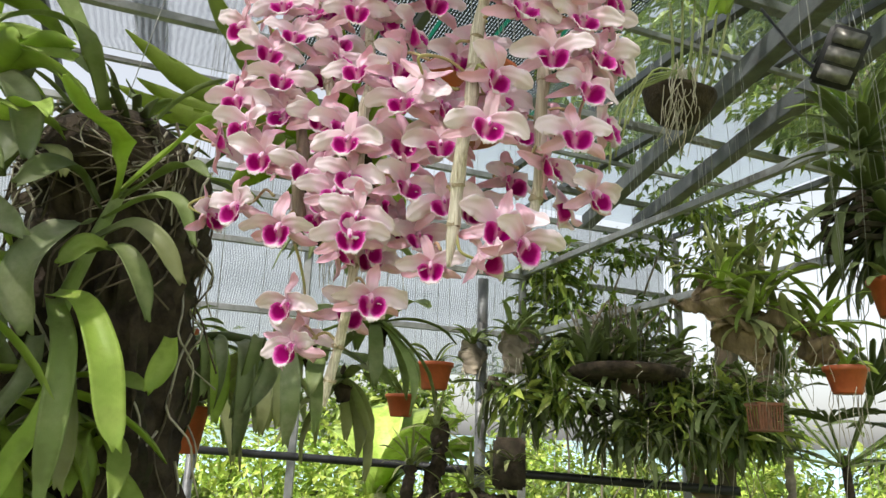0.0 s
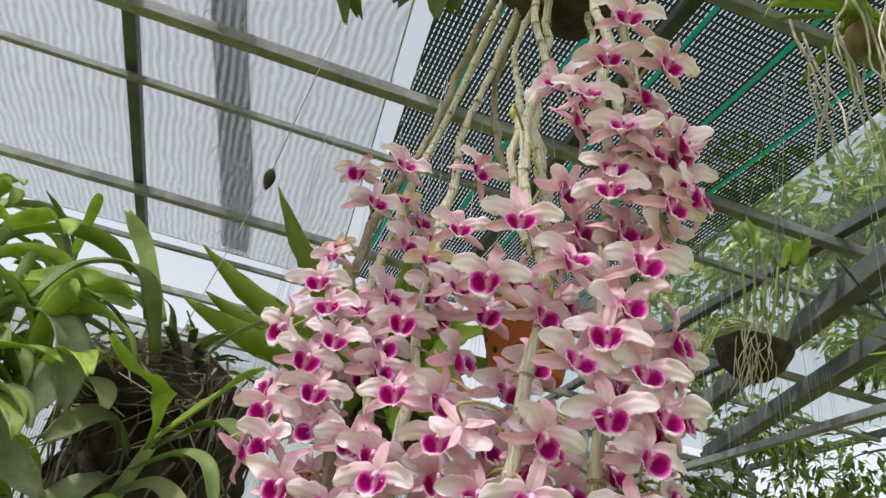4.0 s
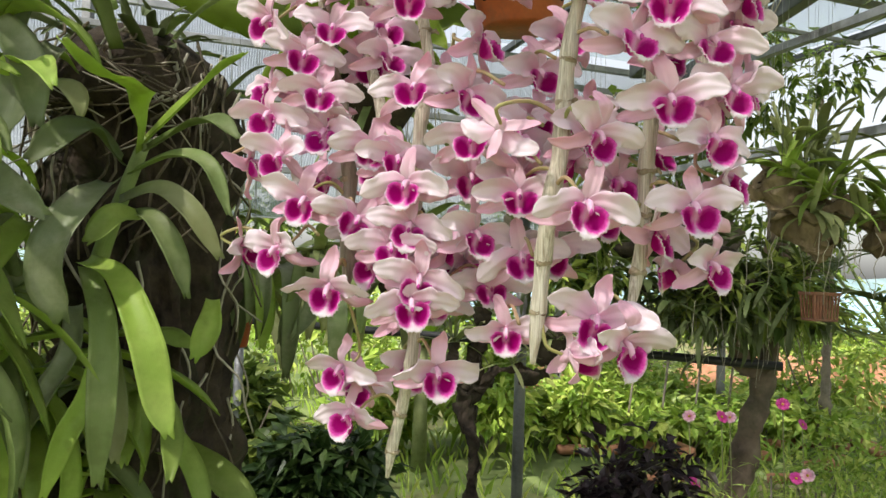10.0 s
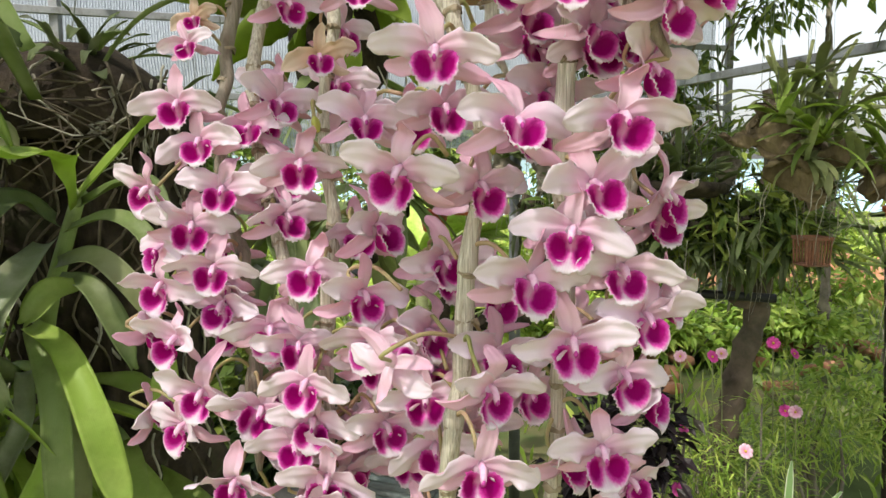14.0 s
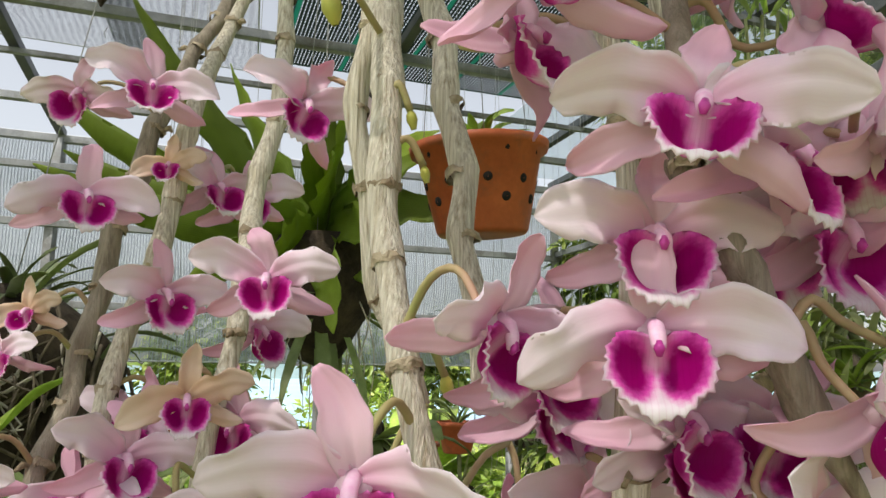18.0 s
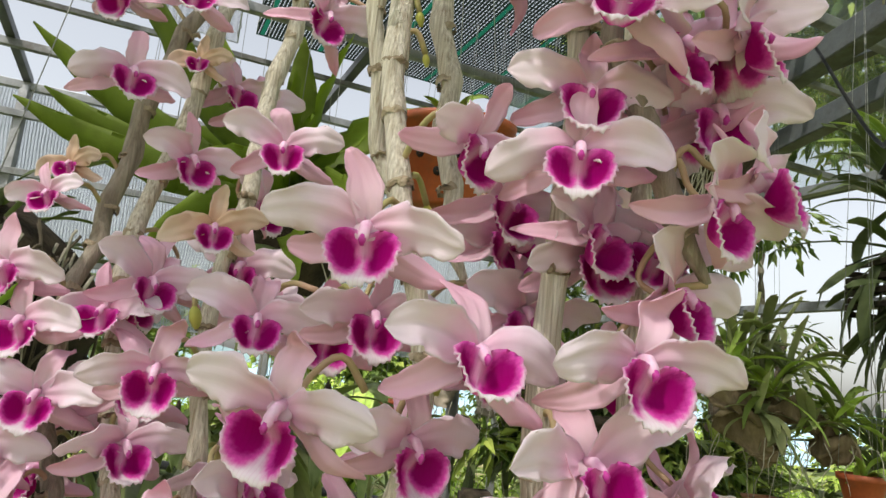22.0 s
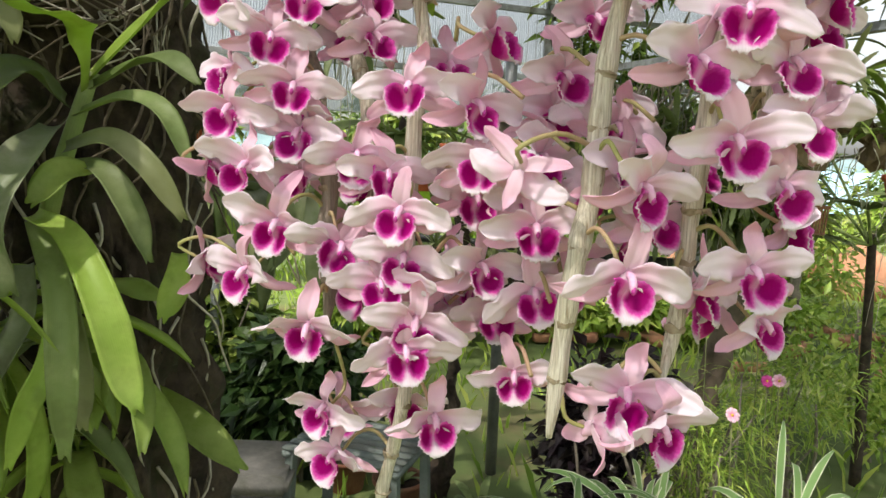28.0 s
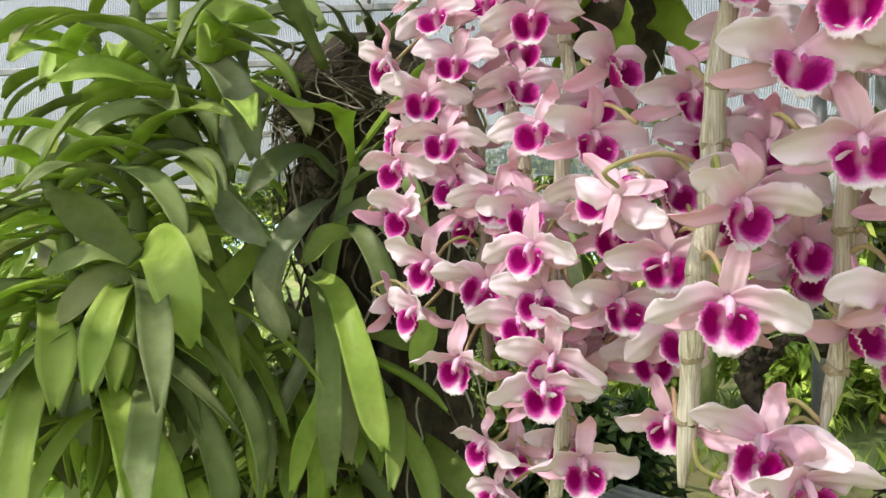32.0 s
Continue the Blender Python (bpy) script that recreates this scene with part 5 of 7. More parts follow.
# ---- tree with epiphytes, stump, garden furniture ----
tree = thing("epiphyte_tree", "small tree with a slanting grey trunk thick with hanging orchids", "tree", at=Matrix.Translation((1.36, 3.02, 0)))
part("trunk", m_of("trunk", lumpy_log([(-0.06, 0, -0.05), (0.02, 0, 0.5), (0.13, 0, 0.95), (0.19, 0, 1.45), (0.16, 0, 1.9)], [0.085, 0.052, 0.046, 0.05, 0.04], P), BARK_BROWN), tree)
part("limb", m_of("limb", lumpy_log([(0.08, 0, 1.0), (-0.15, -0.1, 1.3), (-0.35, -0.15, 1.5)], [0.05, 0.035, 0.02], P), BARK_BROWN), tree)
part("limb", m_of("limb", lumpy_log([(0.11, 0, 1.2), (0.35, 0.0, 1.5), (0.5, 0.05, 1.9)], [0.05, 0.035, 0.02], P), BARK_BROWN), tree)
for i in range(24):
    b = np.array((P.uniform(-0.42, 0.30), P.uniform(-0.25, 0.0), P.uniform(1.22, 1.55)))
    rosette(tree, b, 8, 0.20, 0.022, P, VANDA_DEEP, (-60, 40), (30, 90))
part("crown", m_of("crown", join(clump_leaves((-0.05, -0.1, 1.36), (0.36, 0.22, 0.24), 420, (0.10, 0.024), P, 0.6), clump_leaves((0.25, -0.05, 1.30), (0.26, 0.2, 0.2), 240, (0.10, 0.024), P, 0.6)), LEAVES, False), tree)

stump = thing("dead_branch_mount", "twisted dark dead branch with spiky grey-green orchids", "driftwood", at=Matrix.Translation((0.24, 2.95, 0)))
part("trunk", m_of("trunk", lumpy_log([(-0.05, 0, -0.03), (0.0, 0, 0.5), (-0.04, 0, 0.85), (0.02, 0, 1.12), (0.0, 0, 1.28)], [0.045, 0.032, 0.036, 0.034, 0.014], P, 24, 0.8), BARK), stump)
part("limb", m_of("limb", lumpy_log([(-0.02, 0, 0.9), (0.12, -0.02, 0.98), (0.22, -0.03, 0.95), (0.34, -0.03, 0.97)], [0.024, 0.016, 0.02, 0.008], P, 20, 0.8), BARK), stump)
part("limb", m_of("limb", lumpy_log([(-0.02, 0, 0.8), (-0.12, -0.02, 1.0), (-0.10, -0.03, 1.1)], [0.03, 0.022, 0.012], P), BARK), stump)
for b in ((0, -0.04, 1.25), (0.14, -0.04, 1.02), (-0.1, -0.04, 1.1), (0.0, 0.02, 1.15), (0.24, -0.04, 1.05)):
    rosette(stump, np.array(b), 16, 0.17, 0.016, P, VANDA_PALE, (-20, 85), (10, 70))
post = thing("square_wood_block", "dark wooden block standing on a rail", "wood block", at=Matrix.Translation((0.53, 2.86, 1.03)))
part("block", m_of("block", box(0, 0, 0.09, 0.12, 0.10, 0.20, 0.012), BARK), post)
rosette(post, np.array((0, -0.05, 0.10)), 9, 0.14, 0.016, P, VANDA_PALE, (-10, 60))
pipe = thing("rail_pipe", "dark horizontal pipe rail across the garden side", "rail", kind="structure")
part("pipe", m_of("pipe", tube([(-0.9, 3.55, 1.12), (0.4, 3.2, 1.08), (1.50, 2.88, 1.04)], 0.019, 10), LAMP_BLACK), pipe)
part("post", m_of("post", tube([(-0.88, 3.55, 0), (-0.88, 3.55, 1.13)], 0.022, 10), STEEL), pipe)
part("post", m_of("post", tube([(0.46, 3.2, 0), (0.46, 3.2, 1.95)], 0.026, 10), STEEL), pipe)

stool = thing("slatted_stool", "low grey stool with a slatted top", "stool", at=pose(-0.13, 2.52, 0, 0, 0, -24))
for k in range(7):
    part("slat", m_of("slat", box(0, -0.15 + 0.05 * k, 0.44, 0.44, 0.036, 0.016, 0.004), STOOL), stool)
for sx in (-1, 1):
    part("rail", m_of("rail", box(0.205 * sx, 0, 0.42, 0.03, 0.34, 0.026, 0.004), STOOL), stool)
    for sy in (-1, 1):
        part("leg", m_of("leg", beam((0.21 * sx, 0.15 * sy, 0), (0.195 * sx, 0.14 * sy, 0.43), 0.032, 0.032), STOOL, False), stool)
bench = thing("stone_bench", "weathered stone bench on thick feet", "bench", at=pose(-0.70, 2.52, -0.05, 0, 0, -4))
part("seat", m_of("seat", box(0, 0, 0.40, 0.70, 0.34, 0.06, 0.015), STONE), bench)
for sx in (-0.22, 0.22):
    part("foot", m_of("foot", box(sx, 0, 0.185, 0.16, 0.26, 0.37, 0.02), STONE), bench)
for x, y, s in ((0.32, 1.68, 0.12), (0.9, 2.0, 0.14), (1.3, 1.8, 0.16), (1.55, 2.2, 0.2), (1.05, 1.75, 0.1), (1.8, 2.3, 0.15), (0.1, 2.1, 0.10)):
    v, f, u = lathe([(0.001, -s * 0.3), (s * 0.9, -s * 0.2), (s, s * 0.1), (s * 0.7, s * 0.45), (s * 0.2, s * 0.58), (0.001, s * 0.6)], 16)
    v = [np.asarray(p) * (1 + 0.35 * noise.noise(Vector(p) * (2.2 / s) + Vector((x, y, 0)))) for p in v]
    thing("garden_stone", "rough grey garden stone", "stone", "stones edging the bed", Matrix.Translation((x, y, 0.02)), data=mesh_of("stone", v, f, STONE, u))
for x, y, s in ((3.5, 8.3, 0.45), (4.7, 8.5, 0.6), (2.7, 8.2, 0.35), (5.6, 8.0, 0.5), (1.4, 7.6, 0.4)):
    v, f, u = lathe([(0.001, -s * 0.3), (s * 0.9, -s * 0.2), (s, s * 0.2), (s * 0.7, s * 0.6), (s * 0.2, s * 0.78), (0.001, s * 0.8)], 20)
    v = [np.asarray(p) * (1 + 0.4 * noise.noise(Vector(p) * (1.6 / s) + Vector((x, y, 0)))) for p in v]
    thing("orange_boulder", "orange-brown sunlit boulder at the garden's edge", "boulder", "boulders at the garden's edge", Matrix.Translation((x, y, 0.1)), data=mesh_of("boulder", v, f, BRICK, u))
brick_m = m_of("brick", box(0, 0, 0, 0.21, 0.10, 0.065, 0.006), BRICK)
for i in range(26):
    thing("loose_brick", "orange loose brick in the grass", "brick", "loose bricks", pose(P.uniform(1.2, 4.2), P.uniform(4.6, 6.0), 0.05 + 0.03 * P.random(), P.gauss(0, 9), P.gauss(0, 9), P.uniform(0, 180)), data=brick_m)

for x, y, r, h in ((0.02, 2.78, 0.10, 0.20), (-0.20, 3.05, 0.10, 0.17), (0.32, 2.60, 0.085, 0.15)):
    ob = thing("garden_pot", "weathered clay pot with a small plant on the ground", "plant pot", "pots on the ground", Matrix.Translation((x, y, -0.02)))
    part("pot", pot_mesh(r, h, TERRACOTTA_OLD), ob)
    part("soil", m_of("soil", lathe([(0.001, h * 0.86), (r * 0.9, h * 0.84), (r * 0.88, h * 0.80), (0.001, h * 0.80)], 18), FIBRE), ob)
    rosette(ob, np.array((0, 0, h * 0.85)), 12, 0.16, 0.03, P, VANDA, (20, 80), (30, 90))
purple = shrub("purple_leaf_shrub", "dark purple-leaved bush beside the stool", (0.66, 2.28, 0.50), (0.27, 0.22, 0.44), 2200, (0.06, 0.035), LEAVES_PURPLE, P, stems=5)


def spider_plant(x, y, z, n, size, rng):
    ob = thing("spider_plant", "spider plant with arching cream-edged green leaves", "spider plant", "spider plants in the bed", Matrix.Translation((x, y, z)))
    part("pot", pot_mesh(0.085, 0.14, TERRACOTTA_OLD), ob)
    for i in range(n):
        me = m_of("leaf", strap_leaf((rng.gauss(0, 0.02), rng.gauss(0, 0.02), 0.12), rng.uniform(0, 360), rng.uniform(24, 64), size * rng.uniform(0.6, 1.05), 0.020, rng.uniform(60, 130), rng, 0.3, 10), SPIDER)
        part("leaf", me, ob)


for x, y, z, n, s in ((0.36, 1.44, 0.46, 34, 0.30), (0.66, 1.30, 0.50, 30, 0.40), (0.86, 1.50, 0.46, 28, 0.38), (0.60, 1.70, 0.40, 24, 0.32)):
    spider_plant(x, y, z, n, s, P)
    thing("plant_stand", "rough concrete block under a spider plant", "block", "blocks under the spider plants", Matrix.Translation((x, y, 0)), data=m_of("block", box(0, 0, z / 2 - 0.012, 0.2, 0.2, z + 0.024, 0.015), STONE))


def cosmos(x, y, h, pale, rng):
    ob = thing("cosmos_flower", "pale pink cosmos flower on a thin stem" if pale else "bright pink cosmos flower on a thin stem", "flower", "cosmos flowers", pose(x, y, 0, 0, 0, 0))
    part("stem", m_of("stem", tube(smooth_line([(0, 0, -0.02), (0.02, 0.01, h * 0.5), (0, 0, h)], 8), 0.0022, 5), VANDA_PALE), ob)
    tilt = pose(0, 0, h, 58, 0, rng.uniform(-40, 40)) @ Matrix.Scale(0.80, 4)
    for k in range(8):
        a = 2 * math.pi * k / 8
        d = np.array((math.cos(a), math.sin(a), 0.15))
        pts = [d * r for r in (0.003, 0.012, 0.022, 0.030)]
        v, f, u = blade(pts, (-math.sin(a), math.cos(a), 0), (0.003, 0.009, 0.011, 0.007), 0.15, 0.0006, 5)
        part("petal", mesh_of("petal", v, f, PINK_PALE if pale else PINK, u), ob, at=tilt)
    part("eye", m_of("eye", lathe([(0.001, 0.0), (0.006, 0.001), (0.005, 0.005), (0.001, 0.007)], 10), YELLOW), ob, at=tilt)


for x, y, h, pale in ((1.41, 2.60, 0.66, 0), (1.05, 2.16, 0.69, 1), (0.90, 2.30, 0.72, 0), (1.10, 2.55, 0.89, 0), (0.85, 2.2, 0.55, 0), (1.0, 2.6, 0.88, 1), (1.30, 2.50, 0.95, 0), (1.35, 2.42, 0.72, 1), (1.2, 2.7, 0.86, 1), (1.6, 2.9, 0.8, 0), (0.78, 2.35, 0.5, 0)):
    cosmos(x, y, h, pale, P)
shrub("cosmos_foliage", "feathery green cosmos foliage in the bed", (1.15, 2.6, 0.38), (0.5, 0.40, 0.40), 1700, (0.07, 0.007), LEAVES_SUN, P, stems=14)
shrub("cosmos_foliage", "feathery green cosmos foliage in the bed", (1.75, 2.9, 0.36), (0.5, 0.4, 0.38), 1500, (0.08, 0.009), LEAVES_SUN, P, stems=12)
# Shrubs here take sunlit or shaded leaf colours, so their light is painted.
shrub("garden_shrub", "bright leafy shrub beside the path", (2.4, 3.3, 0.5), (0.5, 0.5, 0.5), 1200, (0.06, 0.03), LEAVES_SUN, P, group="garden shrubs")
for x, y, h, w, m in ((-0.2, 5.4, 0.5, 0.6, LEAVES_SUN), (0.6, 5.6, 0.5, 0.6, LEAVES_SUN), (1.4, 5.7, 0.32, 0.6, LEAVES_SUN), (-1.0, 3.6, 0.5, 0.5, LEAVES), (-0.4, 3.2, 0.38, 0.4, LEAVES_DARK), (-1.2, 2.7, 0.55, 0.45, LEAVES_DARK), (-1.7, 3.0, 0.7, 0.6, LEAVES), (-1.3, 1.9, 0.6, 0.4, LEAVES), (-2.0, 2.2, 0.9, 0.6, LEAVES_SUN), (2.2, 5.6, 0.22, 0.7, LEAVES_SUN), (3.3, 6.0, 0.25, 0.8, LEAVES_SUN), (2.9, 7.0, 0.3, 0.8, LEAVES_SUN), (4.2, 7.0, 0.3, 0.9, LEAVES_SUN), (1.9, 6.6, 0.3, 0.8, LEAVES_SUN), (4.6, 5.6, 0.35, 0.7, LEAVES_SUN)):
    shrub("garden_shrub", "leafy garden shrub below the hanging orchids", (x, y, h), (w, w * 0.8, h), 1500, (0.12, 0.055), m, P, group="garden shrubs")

# broad banana leaves
ban = thing("banana_plant", "young banana plant with broad bright leaves", "banana plant", at=Matrix.Translation((0.05, 5.0, 0)))
part("stem", m_of("stem", tube([(0, 0, -0.02), (0, 0, 0.9)], [0.06, 0.04], 10), VANDA_PALE), ban)
rosette(ban, np.array((0, 0, 0.85)), 9, 0.95, 0.26, P, VANDA_LIGHT, (35, 80), (40, 100))

palm = thing("fan_palm", "dark fan palm with narrow pointed leaf fingers", "palm", at=Matrix.Translation((2.05, 3.0, 0)))
part("trunk", m_of("trunk", tube(smooth_line([(0.1, 0.05, -0.02), (0.04, 0, 0.6), (0, 0, 1.2)], 12), np.linspace(0.026, 0.018, 12), 12), BARK), palm)
for i in range(12):
    hd, rs = P.uniform(0, 360), P.uniform(-10, 60)
    tip = np.array((math.cos(radians(hd)) * math.cos(radians(rs)), math.sin(radians(hd)) * math.cos(radians(rs)), math.sin(radians(rs)))) * 0.4 + (0, 0, 1.2)
    part("leaf_stalk", m_of("leaf_stalk", tube(smooth_line([(0, 0, 1.15), tip], 5), 0.007, 6), VANDA), palm)
    fingers = []
    for k in range(13):
        fingers.append(strap_leaf(tip, hd + (k - 6) * 15, rs * 0.6 + 5, 0.36, 0.026, 45, P, 0.5, 6))
    part("leaf", m_of("leaf", join(*fingers), VANDA_DEEP), palm)

# leaves that hang into view overhead
over = thing("overhead_orchid", "leafy orchid hanging from the roof bars overhead", "orchid plant", "hanging planters", Matrix.Translation((-0.38, 0.74, 2.42)))
part("root_ball", m_of("root_ball", lathe([(0.001, -0.05), (0.05, -0.04), (0.08, 0.01), (0.05, 0.06), (0.001, 0.07)], 14), FIBRE), over)
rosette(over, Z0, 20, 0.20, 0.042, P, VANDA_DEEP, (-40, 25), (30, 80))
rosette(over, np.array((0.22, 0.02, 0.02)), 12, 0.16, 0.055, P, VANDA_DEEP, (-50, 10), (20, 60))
part("stem", m_of("stem", tube(smooth_line([(0, 0, 0), (0.22, 0.02, 0.02), (0.42, 0.03, -0.02)], 9), 0.006, 6), VANDA), over)
wires(over, 0.05, 0.05, 0.76)
hook = thing("hanging_wire_pair", "pale wire with a small knotted fibre lump", "wire", at=Matrix.Translation((-0.60, 1.62, 2.05)))
part("wire", m_of("wire", tube([(0.10, -0.05, 1.14), (0.0, 0, 0.42)], 0.0015, 5), WIRE), hook)
part("wire", m_of("wire", tube([(0.0, 0, 0.42), (-0.16, 0.08, -0.25)], 0.0013, 5), WIRE), hook)
part("knot", m_of("knot", lathe([(0.001, 0.36), (0.014, 0.385), (0.018, 0.41), (0.01, 0.43), (0.001, 0.44)], 10), FIBRE), hook)

# tree over the clear roof
shade = thing("shade_tree", "leafy tree spreading over the clear roof sheets", "tree", at=Matrix.Translation((4.9, 5.9, 0)))
part("trunk", m_of("trunk", lumpy_log([(0, 0, -0.05), (0.05, 0, 1.8), (-0.05, 0.05, 3.6), (-0.2, 0, 5.0)], [0.14, 0.11, 0.10, 0.05], P), BARK_PALE), shade)
S2 = random.Random(91)
for i in range(9):
    e = np.array((S2.uniform(-1.8, 0.6), S2.uniform(-3.6, 0.6), S2.uniform(3.7, 5.2)))
    part("limb", m_of("limb", lumpy_log([(-0.05, 0.05, 3.2 + 0.15 * i), e * 0.5 + np.array((0, 0, 2.1)), e], [0.05, 0.035, 0.01], P), BARK_PALE), shade)
part("crown", m_of("crown", join(*[clump_leaves((S2.uniform(-1.9, 0.9), S2.uniform(-4.2, 1.0), S2.uniform(3.5, 4.9)), (0.7, 0.7, 0.5), 300, (0.15, 0.055), S2, 0.5) for _ in range(24)], *[clump_leaves((S2.uniform(-3.0, -1.4), S2.uniform(-4.9, -2.6), S2.uniform(3.5, 4.3)), (0.55, 0.55, 0.4), 210, (0.14, 0.05), S2, 0.5) for _ in range(10)], *[clump_leaves((S2.uniform(-3.5, -1.5), S2.uniform(-1.6, 0.3), S2.uniform(3.3, 4.4)), (0.5, 0.5, 0.4), 190, (0.13, 0.045), S2, 0.5) for _ in range(10)], *[clump_leaves((S2.uniform(-3.4, -1.6), S2.uniform(-4.0, -1.2), S2.uniform(3.5, 4.5)), (0.5, 0.5, 0.4), 230, (0.12, 0.042), S2, 0.5) for _ in range(16)]), LEAVES, False), shade)
shade_b = thing("shade_tree", "leafy young tree outside the clear side wall", "tree", at=Matrix.Translation((3.3, 5.6, 0)))
part("trunk", m_of("trunk", lumpy_log([(0, 0, -0.05), (0.02, 0, 1.5), (-0.05, 0.05, 3.0)], [0.045, 0.035, 0.02], P), BARK_PALE), shade_b)
part("crown", m_of("crown", join(*[clump_leaves((S2.uniform(-1.0, 0.8), S2.uniform(-0.5, 0.6), S2.uniform(1.6, 3.4)), (0.5, 0.4, 0.4), 170, (0.13, 0.045), S2, 0.6) for _ in range(6)]), LEAVES, False), shade_b)

# long drooping clumps under the board
M = random.Random(77)
for x, y, z, n, w in ((1.16, 2.76, 1.34, 34, 0.16), (0.92, 2.95, 1.36, 30, 0.14), (1.34, 2.72, 1.36, 30, 0.14), (0.70, 3.05, 1.40, 18, 0.08), (0.50, 2.98, 1.44, 14, 0.06)):
    ob = thing("drooping_orchid_clump", "dark drooping clump of long narrow orchid leaves under a board", "orchid plant", "hanging planters", Matrix.Translation((x, y, z)))
    part("block", m_of("block", lumpy_log([(-w * 0.6, 0, 0.02), (0, 0, 0.0), (w * 0.6, 0, 0.02)], [0.02, 0.04, 0.02], M), BARK), ob)
    for _ in range(n // 2):
        q = np.array((M.gauss(0, w * 0.5), M.gauss(0, 0.05), M.uniform(-0.12, 0.03)))
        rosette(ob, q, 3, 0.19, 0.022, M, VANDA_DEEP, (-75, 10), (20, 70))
    hanging_roots(ob, (0, 0, -0.03), 8, 0.28, M, w * 0.5, 0.0015)
    wires(ob, 0.03, 0.02, 3.2 - z, 2)

# dense hanging clumps of small orchids
for x, y, z, rx, rz, n in ((1.08, 2.78, 1.32, 0.22, 0.15, 400), (1.42, 2.80, 1.32, 0.2, 0.18, 420), (0.74, 3.0, 1.46, 0.18, 0.14, 300), (0.95, 3.0, 1.62, 0.26, 0.12, 380)):
    ob = thing("hanging_orchid_clump", "dense dark hanging clump of narrow-leaved orchids", "orchid plant", "hanging planters", Matrix.Translation((x, y, z)))
    part("foliage", m_of("foliage", join(*[clump_leaves((M.gauss(0, rx * 0.4), M.gauss(0, 0.06), M.gauss(0, rz * 0.4)), (rx * 0.6, 0.12, rz * 0.6), n // 5, (0.11, 0.026), M, 0.5) for _ in range(5)]), LEAVES, False), ob)
    for _ in range(7):
        q = np.array((M.gauss(0, rx * 0.5), M.gauss(0, 0.05), M.gauss(0, rz * 0.4)))
        rosette(ob, q, 5, 0.17, 0.03, M, VANDA_DEEP, (-40, 60), (40, 100))
    hanging_roots(ob, (0, 0, -rz * 0.5), 10, 0.25, M, rx * 0.4, 0.0014)
    wires(ob, 0.05, 0.0, 3.2 - z, 2)


# ---- the flowering orchid ----
orchid = thing("flowering_orchid", "hanging orchid, long bare canes covered in pale pink flowers", "orchid plant", at=Matrix.Translation((0.09, 0.62, 2.25)))
O_INV = orchid.matrix_basis.inverted()


def local(p):
    return O_INV @ Vector(p)


rb_v, rb_f, rb_u = lathe([(0.001, -0.13), (0.06, -0.115), (0.10, -0.05), (0.115, 0.03), (0.105, 0.10), (0.06, 0.14), (0.001, 0.15)], 26)
part("root_ball", mesh_of("root_ball", [np.asarray(v) * (1 + 0.16 * noise.noise(Vector(v) * 16)) for v in rb_v], rb_f, FIBRE, rb_u), orchid, "dark fibrous root ball")
F = random.Random(12)
for i in range(16):
    th, z = F.uniform(3.3, 6.1), F.uniform(-0.09, 0.08)
    pts = [(0.115 * math.cos(th + 0.12 * k), 0.115 * math.sin(th + 0.12 * k), z - 0.012 * k + F.gauss(0, 0.008)) for k in range(6)]
    part("root", m_of("root", tube(smooth_line(pts, 12), 0.002, 5), ROOT), orchid)
for k in range(3):
    th = 2.1 * k
    part("hanging_wire", m_of("hanging_wire", tube([(0.08 * math.cos(th), 0.08 * math.sin(th), 0.10), (0, 0, 0.95)], 0.0012, 5), WIRE), orchid)

